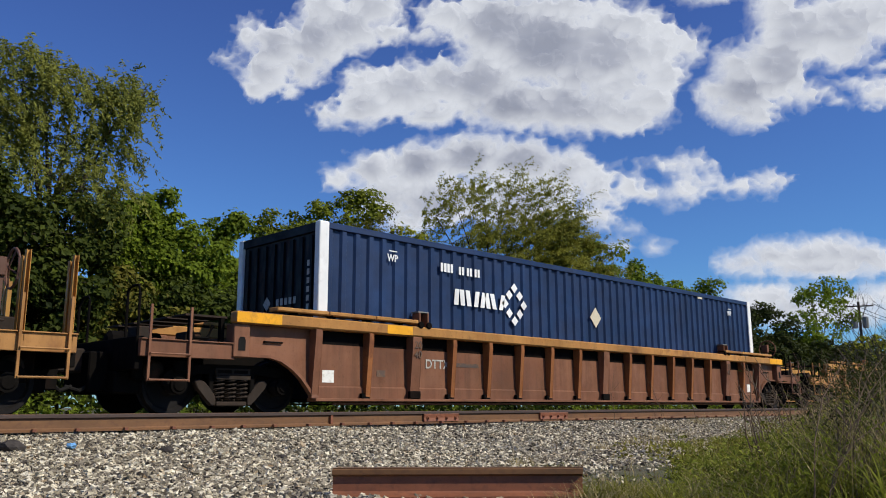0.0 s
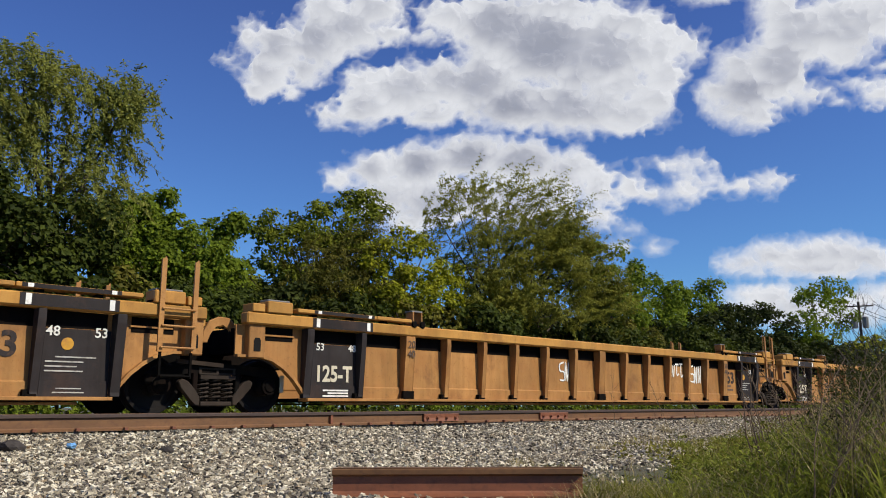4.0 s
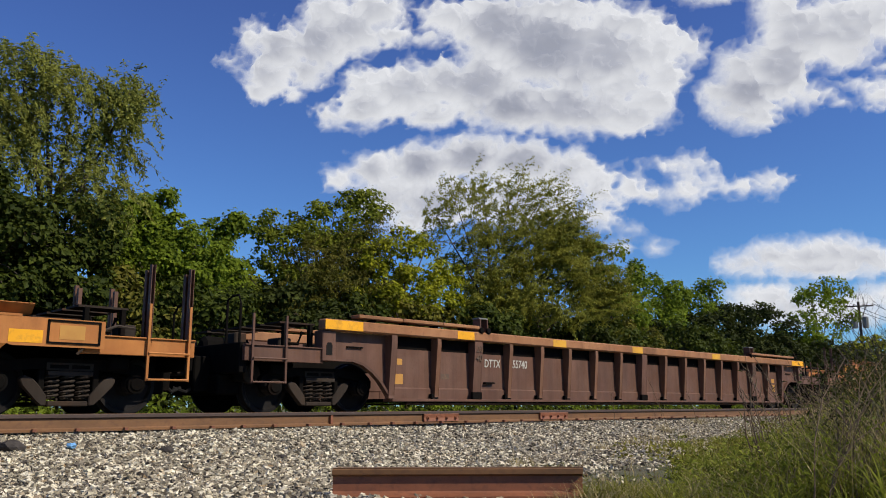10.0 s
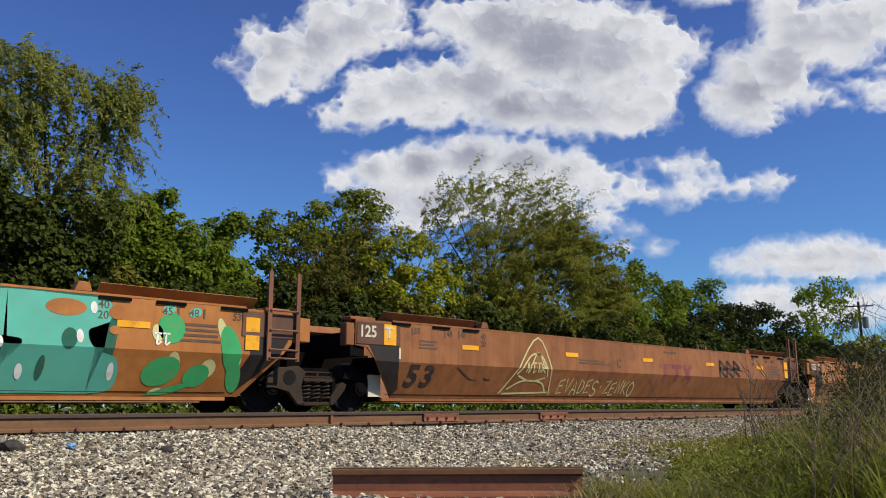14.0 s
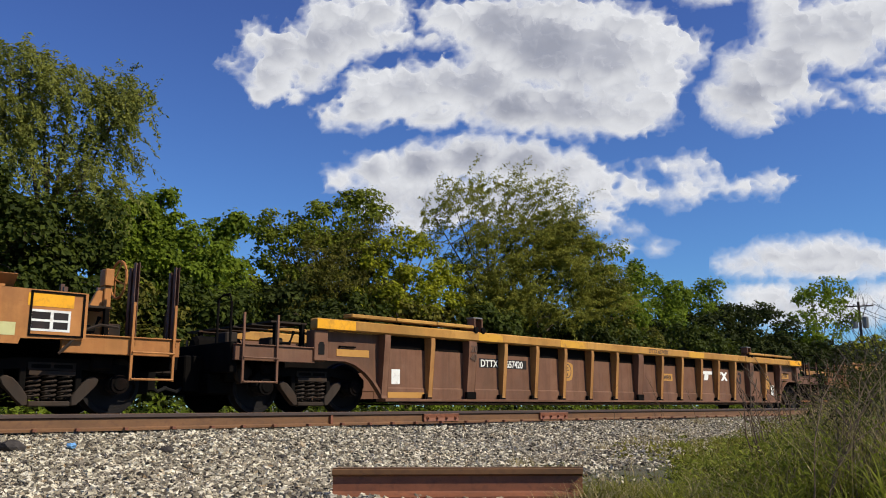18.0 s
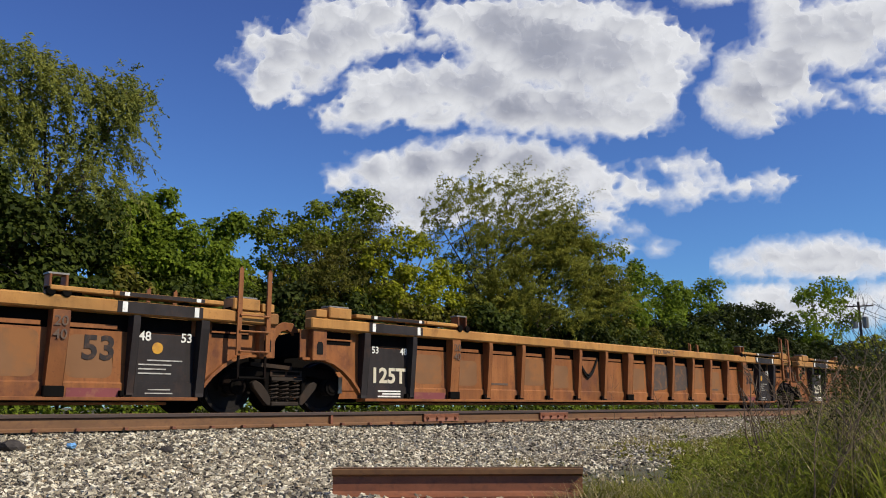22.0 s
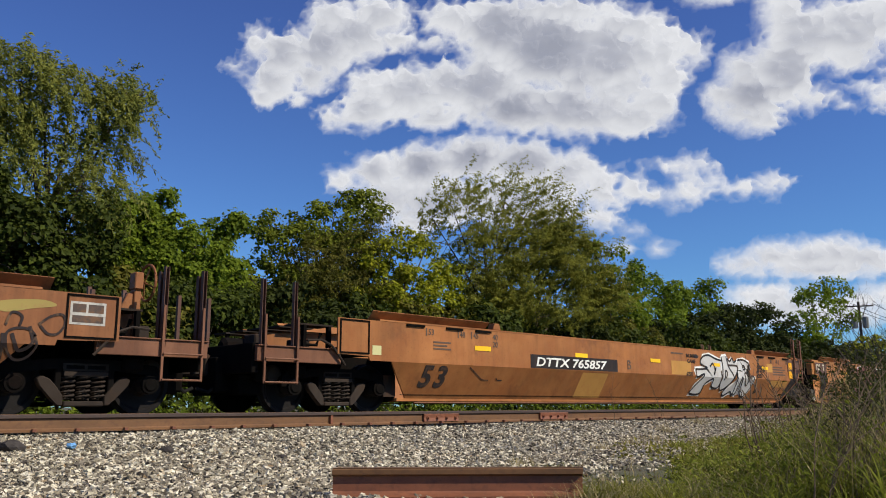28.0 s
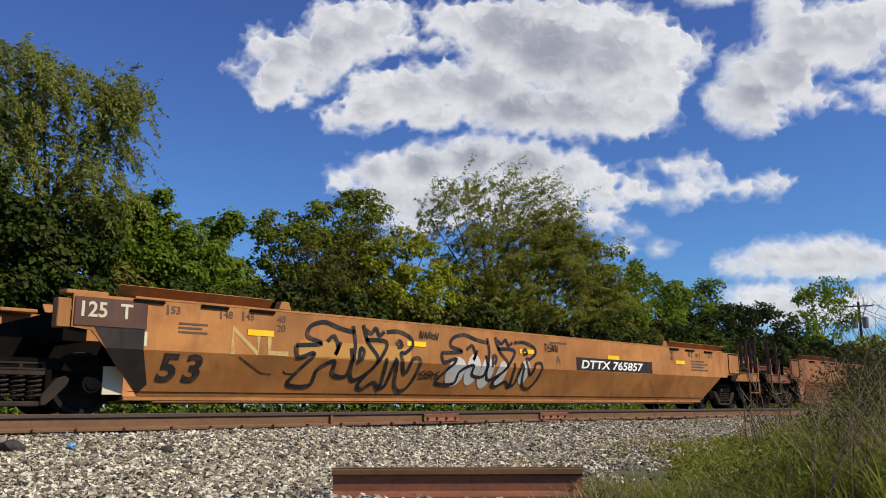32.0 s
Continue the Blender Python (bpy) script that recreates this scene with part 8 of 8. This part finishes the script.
smooth_marks(W14, "c", "c", False, YELLOW, (4.78,))
letters("DTTX", 0.20, 3.5, 0.92, -1.505, WHITE_MARK, W14, 0.02, 0.05, 0.85)
letters("646974", 0.20, 4.75, 0.92, -1.505, WHITE_MARK, W14, 0.02, 0.05, 0.9)
paper(W14, 1.07, 1.6, 0.60, 0.72, PATCH_TAN, 0)
paper(W14, 10.5, 12.42, 0.90, 1.15, PATCH_GREY, 0)
for a in (10.62, 11.2):
    patch(W14, [(a, 1.12), (a + 0.55, 1.12), (a + 0.52, 1.02), (a + 0.36, 1.02), (a + 0.34, 0.93), (a + 0.14, 0.93), (a + 0.2, 1.02), (a, 1.02)], CHALK, 1, smooth=False, name="logo_shape")
for r in (1, -1):
    patch(W14, [(12.05 - 0.25 * r, 1.12), (12.05 - 0.05 * r, 1.12), (12.05 + 0.27 * r, 0.93), (12.05 + 0.05 * r, 0.93)], CHALK, 1 if r > 0 else 2, smooth=False, name="logo_shape")
spray(W14, [[(12.45, 1.1), (12.75, 1.2), (12.8, 0.85), (12.5, 1.05)], [(12.85, 1.5), (12.95, 0.9), (13.0, 0.45), (13.4, 0.38), (13.7, 0.8), (13.4, 1.15), (13.0, 1.0), (13.0, 0.8)], [(13.3, 1.1), (13.6, 1.45), (13.8, 0.95), (13.9, 0.5), (14.3, 0.38), (14.5, 0.75), (14.3, 1.05), (13.95, 0.95), (13.8, 0.7)], [(14.3, 0.95), (14.55, 1.0), (14.65, 0.6), (14.45, 0.4), (14.2, 0.6)], [(14.2, 1.4), (14.35, 1.0), (14.7, 1.45), (14.9, 0.9), (14.95, 0.5), (15.3, 0.42), (15.5, 0.8), (15.3, 1.0), (14.95, 0.9)], [(15.0, 0.95), (15.3, 1.35), (15.5, 0.9), (15.7, 0.5), (16.0, 0.48), (16.1, 0.9), (15.8, 1.0)], [(15.9, 1.4), (16.0, 0.9), (16.2, 0.5), (16.4, 0.6), (16.4, 1.0)], [(16.5, 1.0), (16.6, 0.8), (16.75, 0.9), (16.7, 1.1)]], 0.045, FADED_INK, 2)
oval(W14, 13.5, 0.75, 0.08, 0.2, FADED_INK, 2)
spray(W14, [[(16.78, 0.98), (16.70, 1.06), (16.55, 1.07), (16.44, 1.0), (16.46, 0.82), (16.58, 0.69), (16.72, 0.72), (16.80, 0.86), (16.76, 1.0)], [(16.80, 1.13), (16.94, 1.24), (17.08, 1.27), (17.12, 1.16), (17.04, 1.03), (16.92, 1.02), (16.82, 1.12)], [(16.42, 1.10), (16.48, 1.26), (16.60, 1.22), (16.58, 1.10)]], 0.032, FADED_INK, 3)
patch(W14, [(16.2, 1.34), (16.5, 1.42), (16.85, 1.44), (17.0, 1.38), (16.7, 1.32), (16.4, 1.26)], MOSS, 0, name="spray_haze")
paper(W14, BODY + 1.10, BODY + 1.56, 1.16, 1.46, GREY_PRINT)
for a, b, c, d in ((1.13, 1.30, 1.32, 1.43), (1.33, 1.53, 1.32, 1.43), (1.13, 1.53, 1.19, 1.28)):
    paper(W14, BODY + a, BODY + b, c, d, PATCH_GREY, 1)
paper(W14, -0.8, -0.3, 1.34, 1.46, LEMON)

# the outline that one writer left on three cars
PIECE = [[(0.02, 0.62), (0.2, 0.66), (0.1, 0.75), (0.12, 0.9), (0.22, 0.97), (0.33, 0.9), (0.44, 0.86)],
         [(0.02, 0.62), (0.04, 0.45), (0.15, 0.52), (0.06, 0.25), (0.03, 0.08), (0.18, 0.08), (0.2, 0.3), (0.3, 0.42), (0.32, 0.24), (0.43, 0.24), (0.42, 0.62)],
         [(0.24, 0.7), (0.29, 0.78), (0.32, 0.62), (0.3, 0.52), (0.34, 0.7)],
         [(0.43, 0.95), (0.45, 0.7), (0.44, 0.35), (0.49, 0.16), (0.6, 0.32), (0.63, 0.5), (0.55, 0.72), (0.51, 0.98)],
         [(0.5, 0.45), (0.52, 0.58), (0.49, 0.62), (0.48, 0.4)]]
PIECE += [[(0.53, 0.76), (0.7, 0.74), (0.64, 0.45), (0.54, 0.12), (0.58, 0.04), (0.66, 0.14), (0.72, 0.05), (0.7, 0.5)],
         [(0.53, 0.92), (0.57, 0.86), (0.61, 0.94), (0.64, 0.84), (0.68, 0.9)],
         [(0.7, 0.9), (0.8, 0.92), (0.9, 0.84), (0.92, 0.72), (0.86, 0.6), (0.82, 0.58), (0.86, 0.35), (0.9, 0.3), (0.92, 0.5), (0.99, 0.5), (0.98, 0.2), (0.92, 0.02), (0.84, 0.1), (0.78, 0.5), (0.76, 0.1), (0.7, 0.08)],
         [(0.78, 0.72), (0.81, 0.78), (0.83, 0.7), (0.79, 0.68)]]


def at_box(pts, x0, x1, z0, z1):
    return [(x0 + (x1 - x0) * a, z0 + (z1 - z0) * b) for a, b in pts]


SILHOUETTE = [
    [(0.01, 0.63), (0.2, 0.67), (0.1, 0.78), (0.14, 0.93), (0.24, 0.97), (0.42, 0.86), (0.43, 0.22), (0.32, 0.22), (0.3, 0.42), (0.2, 0.3), (0.18, 0.07), (0.02, 0.07), (0.06, 0.28), (0.15, 0.5), (0.04, 0.44)],
    [(0.43, 0.95), (0.44, 0.35), (0.49, 0.15), (0.6, 0.32), (0.64, 0.5), (0.72, 0.74), (0.7, 0.84), (0.64, 0.82), (0.6, 0.92), (0.55, 0.84), (0.5, 0.98)],
    [(0.54, 0.12), (0.58, 0.03), (0.66, 0.12), (0.76, 0.05), (0.78, 0.5), (0.84, 0.1), (0.92, 0.0), (0.98, 0.2), (1.0, 0.5), (0.91, 0.51), (0.9, 0.32), (0.84, 0.6), (0.92, 0.72), (0.9, 0.86), (0.8, 0.93), (0.7, 0.9), (0.7, 0.4)]]

smooth_marks(W15, "c", "a")
plate(W15, 3.35, 6.55, 0.89, 1.17, (("DTTX", 0.05), ("765857", 0.44)))
letters("B", 0.22, 6.95, 0.97, -1.505, GREY_MARK, W15, 0.02)
paper(W15, -0.9, -0.7, 0.98, 1.14, LEMON)
for pts in SILHOUETTE:
    patch(W15, at_box(pts, 10.15, 13.75, 0.33, 1.52), SILVER, 1, smooth=False, name="mural_letter")
    q = at_box(pts, 10.15, 13.75, 0.33, 1.52)
    spray(W15, [q + [q[0]]], 0.10, CHALK, 0, smooth=False)
spray(W15, [at_box(p, 10.17, 13.73, 0.34, 1.50) for p in PIECE], 0.055, INK, 3)
letters("NUMBER", 0.10, 9.76, 1.36, -1.508, INK, W15, 0.02, 0.1, 1.1)
letters("GAME", 0.10, 9.80, 1.22, -1.508, INK, W15, 0.02, 0.1, 1.2)
oval(W15, 10.3, 1.40, 0.12, 0.05, FADED_INK, 2)
oval(W15, 13.95, 1.08, 0.09, 0.05, FADED_INK, 2)
oval(W15, 14.1, 0.52, 0.09, 0.05, FADED_INK, 2)
tag_scrawl(W15, 13.95, 14.5, 1.10, 1.30, 4, 73, 0.025, INK)
letters("#200", 0.12, 13.86, 0.92, -1.508, INK, W15, 0.02, 0.1, 1.1)
letters("#200", 0.11, 9.74, 0.885, -1.508, INK, W15, 0.02, 0.1, 1.1)
for a, b, c, d in ((9.0, 10.0, 0.90, 1.25), (14.9, 16.1, 0.66, 0.86), (5.2, 6.2, 0.3, 0.84), (14.6, 15.0, 1.1, 1.35)):
    patch(W15, [(a, c), (a, d), (b, d), (b, c)], PATCH_TAN, 0, smooth=False)

smooth_marks(W16, "a", "a")
oval(W16, 2.3, 1.0, 0.6, 0.28, MOSS, 0)
oval(W16, 7.5, 1.2, 0.55, 0.32, MOSS, 0)
patch(W16, [(2.12, 0.28), (2.5, 0.5), (2.72, 0.72), (2.95, 0.78), (2.86, 1.0), (2.92, 1.3), (3.15, 1.5), (3.6, 1.56), (4.5, 1.56), (5.0, 1.5), (5.6, 1.5), (6.0, 1.56), (6.6, 1.53), (6.66, 1.1), (6.8, 1.08), (7.1, 1.0), (7.35, 1.08), (7.45, 0.9), (7.42, 0.3), (5.0, 0.28)], CHALK, 0)
patch(W16, [(2.18, 0.28), (2.55, 0.48), (2.78, 0.68), (3.0, 0.76), (2.92, 1.0), (2.98, 1.28), (3.2, 1.46), (3.65, 1.53), (4.5, 1.53), (4.62, 1.4), (5.0, 1.45), (5.6, 1.46), (6.0, 1.53), (6.55, 1.5), (6.6, 1.06), (6.8, 1.0), (7.1, 0.93), (7.3, 1.0), (7.38, 0.9), (7.35, 0.3), (5.0, 0.28)], PINK, 1)
STRIPES = Shade("teal_striped_mural_paint", 0.6)
STRIPES.colour(STRIPES.steps(STRIPES.grain(5, 1, 0.3, (3, 1, 0.05)), [(0.42, (0.01, 0.03, 0.035)), (0.5, (0.03, 0.17, 0.18)), (0.6, (0.02, 0.05, 0.06))]))
for pts in ([(2.95, 0.78), (3.2, 1.02), (3.6, 1.3), (3.55, 1.02), (3.9, 0.8), (4.25, 0.85), (4.4, 0.62), (4.0, 0.5), (3.5, 0.6)], [(4.75, 0.75), (4.85, 1.05), (5.0, 1.12), (5.1, 0.8), (5.0, 0.55), (4.85, 0.52)], [(5.4, 0.5), (5.45, 0.8), (5.55, 0.9), (5.52, 0.55)], [(5.8, 0.6), (5.85, 1.2), (6.0, 1.0), (6.05, 0.6)], [(6.2, 1.0), (6.25, 1.22), (6.42, 1.2), (6.4, 1.0)], [(6.75, 0.40), (6.85, 0.6), (7.05, 0.68), (7.15, 0.5), (6.95, 0.36)], [(7.0, 0.82), (7.15, 0.95), (7.38, 0.92), (7.3, 0.75)], [(3.1, 0.30), (3.3, 0.46), (3.6, 0.36), (3.5, 0.29)], [(5.75, 0.30), (5.9, 0.4), (6.1, 0.33)], [(2.6, 0.62), (2.75, 0.72), (2.92, 0.7), (2.85, 0.6)], [(6.4, 0.45), (6.5, 0.7), (6.62, 0.6)]):
    patch(W16, pts, STRIPES.m, 2, name="mural_shadow")
spray(W16, [[(2.18, 0.29), (2.6, 0.52), (3.1, 0.68), (3.4, 0.55), (3.9, 0.4), (4.3, 0.45)], [(3.0, 0.76), (2.93, 1.1), (3.2, 1.3), (3.6, 1.42), (3.4, 1.25)], [(3.75, 1.2), (3.9, 1.0), (4.0, 0.88), (4.2, 1.25), (4.5, 1.05), (4.7, 0.7), (4.6, 0.3)], [(4.3, 1.5), (4.45, 1.2), (4.75, 1.45), (4.9, 1.25), (5.2, 1.46)], [(5.15, 1.4), (5.35, 1.2), (5.3, 0.6), (5.6, 0.45), (5.7, 0.8), (5.72, 1.5)], [(5.75, 1.4), (6.1, 1.5), (6.5, 1.4), (6.55, 1.06)], [(6.1, 0.7), (6.3, 0.9), (6.6, 0.8), (6.5, 0.5), (6.55, 0.3)], [(6.6, 1.0), (6.9, 0.96), (6.7, 0.75), (7.0, 0.66), (7.3, 0.55), (7.3, 0.3)]], 0.035, INK, 3)
spray(W16, [[(8.25, 1.45), (7.95, 1.35), (7.85, 1.0), (8.05, 0.75), (8.35, 0.72), (8.45, 0.9)], [(8.4, 1.2), (8.6, 1.42), (8.85, 1.4), (8.9, 1.15), (8.65, 0.9), (8.5, 0.68), (9.0, 0.62), (9.05, 0.5), (8.6, 0.55)], [(8.95, 0.6), (9.05, 1.1), (9.3, 1.45), (9.4, 1.2), (9.1, 0.9)]], 0.09, INK, 2)
oval(W16, 8.15, 1.05, 0.12, 0.11, INK, 2)
spray(W16, [[(8.75, 1.2), (9.6, 1.2)], [(8.95, 1.15), (8.95, 0.75)], [(9.35, 1.15), (9.35, 0.7)]], 0.12, BRICK, 0, smooth=False)
patch(W16, [(9.6, 0.28), (9.72, 0.6), (10.0, 0.85), (10.45, 1.0), (10.5, 1.3), (10.9, 1.54), (11.8, 1.55), (12.7, 1.52), (12.95, 1.2), (13.0, 0.7), (13.45, 0.28)], NAVY, 1)
patch(W16, [(9.3, 1.3), (9.5, 1.5), (10.0, 1.55), (10.6, 1.42), (10.6, 1.25), (10.1, 1.2), (9.5, 1.14)], NAVY, 0)
patch(W16, [(9.8, 0.29), (9.95, 0.6), (10.3, 0.8), (10.45, 0.5), (10.75, 0.45), (11.0, 0.87), (12.6, 0.87), (12.9, 0.6), (13.2, 0.29)], BLUE, 2)
patch(W16, [(10.85, 0.86), (10.75, 1.15), (10.95, 1.3), (11.2, 1.2), (11.5, 1.53), (11.9, 1.5), (11.95, 1.2), (12.1, 1.45), (12.6, 1.5), (12.75, 1.25), (12.5, 0.9), (12.2, 0.86)], AQUA, 3)
patch(W16, [(9.5, 1.25), (9.6, 1.45), (9.95, 1.5), (10.4, 1.35), (10.15, 1.25)], AQUA, 2)
for pts in ([(11.45, 0.4), (11.4, 0.86), (11.6, 0.84), (11.65, 0.3)], [(12.0, 1.1), (12.2, 1.25), (12.3, 1.05), (12.0, 0.75), (11.85, 0.8)], [(12.3, 0.85), (12.55, 1.2), (12.6, 0.95), (12.5, 0.6)], [(10.55, 1.3), (10.8, 1.45), (11.2, 1.5), (11.0, 1.32)], [(11.6, 0.95), (11.55, 1.15), (11.85, 0.95)]):
    patch(W16, pts, NAVY, 4)
spray(W16, [[(10.95, 1.5), (11.45, 1.54), (11.25, 1.25)], [(10.78, 1.2), (10.82, 0.88)], [(11.3, 0.86), (11.15, 0.62), (11.4, 0.42), (11.35, 0.3)], [(11.6, 1.5), (11.55, 1.0), (12.0, 0.85), (12.2, 1.0)], [(12.0, 1.5), (11.95, 1.1)], [(12.2, 0.8), (12.0, 0.5), (11.9, 0.3)], [(12.35, 0.3), (12.4, 0.65)], [(12.65, 1.5), (12.8, 1.2), (12.5, 0.9)], [(10.4, 0.9), (10.1, 0.72), (10.6, 0.48)], [(9.9, 1.5), (10.3, 1.35), (10.7, 1.4)]], 0.035, CHALK, 5)
patch(W16, [(12.85, 1.5), (12.95, 0.9), (13.4, 0.5), (13.8, 0.4), (13.85, 1.45)], MOSS, 0)
patch(W16, [(13.1, 1.5), (13.1, 1.1), (13.7, 1.05), (13.75, 1.48)], BLUE, 1)
for k in range(3):
    tag_scrawl(W16, 12.95 + 0.1 * k, 13.75, 1.28 - 0.28 * k, 1.48 - 0.28 * k, 4, 81 + k, 0.03, NAVY)
tag_scrawl(W16, 15.2, 15.7, 1.3, 1.5, 3, 85, 0.035, BLUE)
tag_scrawl(W16, 1.2, 1.65, 0.75, 1.05, 2, 86, 0.03, LEMON)
oval(W16, 6.95, 1.38, 0.14, 0.14, FADED_INK, 1)
oval(W16, 6.97, 1.34, 0.09, 0.09, SILVER, 2)

smooth_marks(W17, "a", "c")
plate(W17, 9.94, 13.08, 0.89, 1.17, (("DTTX", 0.05), ("765857", 0.44)))
letters("A", 0.18, 9.2, 1.0, -1.505, GREY_MARK, W17, 0.02)
spray(W17, [[(1.42, 0.86), (1.42, 1.26), (1.85, 0.9), (1.86, 1.26)], [(2.05, 1.26), (2.05, 0.92), (2.4, 0.92)]], 0.08, stamp("faint_yellow_spray", (0.50, 0.34, 0.12), 0.6), 0, smooth=False)
spray(W17, [at_box(p, 2.48, 5.25, 0.36, 1.50) for p in PIECE], 0.07, INK, 3)
spray(W17, [at_box(p, 5.70, 8.75, 0.45, 1.48) for p in PIECE], 0.065, INK, 3)
for a, b, c, d in ((6.2, 0.75, 0.5, 0.28), (6.65, 0.8, 0.4, 0.3), (7.05, 0.75, 0.4, 0.3), (7.5, 0.75, 0.3, 0.25), (8.2, 0.8, 0.3, 0.25)):
    oval(W17, a, b, c * 0.5, d, SILVER, 2)
for seed, a, z in ((91, 5.2, 1.3), (92, 5.3, 0.6), (93, 8.8, 1.25)):
    tag_scrawl(W17, a, a + 0.5, z, z + 0.16, 4, seed, 0.025, FADED_INK)
patch(W17, [(2.6, 0.9), (2.6, 1.15), (5.0, 1.15), (5.0, 0.9)], PATCH_TAN, 0, smooth=False)
smooth_marks(W18, "c", "c", False)


# ---- everything that moves ----
def motions():
    for thing_, start in TRAIN:
        walk(thing_, [(t, pose(start - speed_way(t), TRACK_Y, 0)) for t in range(33)])
    steps = [k / 20 for k in range(641)]
    for w in WHEELSETS:
        p = w.location.copy()
        walk(w, [(t, pose(p.x, p.y, p.z, 0, -math.degrees(speed_way(t) / 0.42))) for t in steps])
    # trees that lean with the gusts: seconds and degrees to the camera's left
    gusts = {"willow": [(0, 0), (12, 0), (14, 0.35), (20, 0.5), (32, 0.5)],
             "mesquite": [(0, 0), (8, -0.2), (12, 0.1), (16, 0.3), (22, 0.5), (25, 0.9), (28, 1.3), (31, 2.0), (32, 1.5)],
             "thorn": [(0, 0), (8, -0.2), (12, 0.1), (16, 0.3), (22, 0.5), (25, 0.9), (28, 1.3), (31, 2.0), (32, 1.5)],
             "maple": [(0, 0), (28, 0), (29.5, 0.6), (31, 2.0), (32, 1.2)],
             "oak": [(0, 0), (16, 0.15), (25, 0.4), (29.5, 0), (30.5, 0.4), (32, 0)]}
    for name, rows in gusts.items():
        t = TREES[name]
        p = t.location.copy()
        keys = []
        for k in range(65):
            a = np.interp(k / 2, [r[0] for r in rows], [r[1] for r in rows]) + 0.12 * math.sin(2.1 * k + p.x)
            keys.append((k / 2, Matrix.Translation(p) @ Matrix.Rotation(-radians(a), 4, Vector((0.704, 0.71, 0)))))
        walk(t, keys)
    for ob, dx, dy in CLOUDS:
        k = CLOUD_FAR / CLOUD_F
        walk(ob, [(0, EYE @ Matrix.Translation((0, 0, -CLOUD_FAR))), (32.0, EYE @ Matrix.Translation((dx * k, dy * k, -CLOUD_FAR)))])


motions()
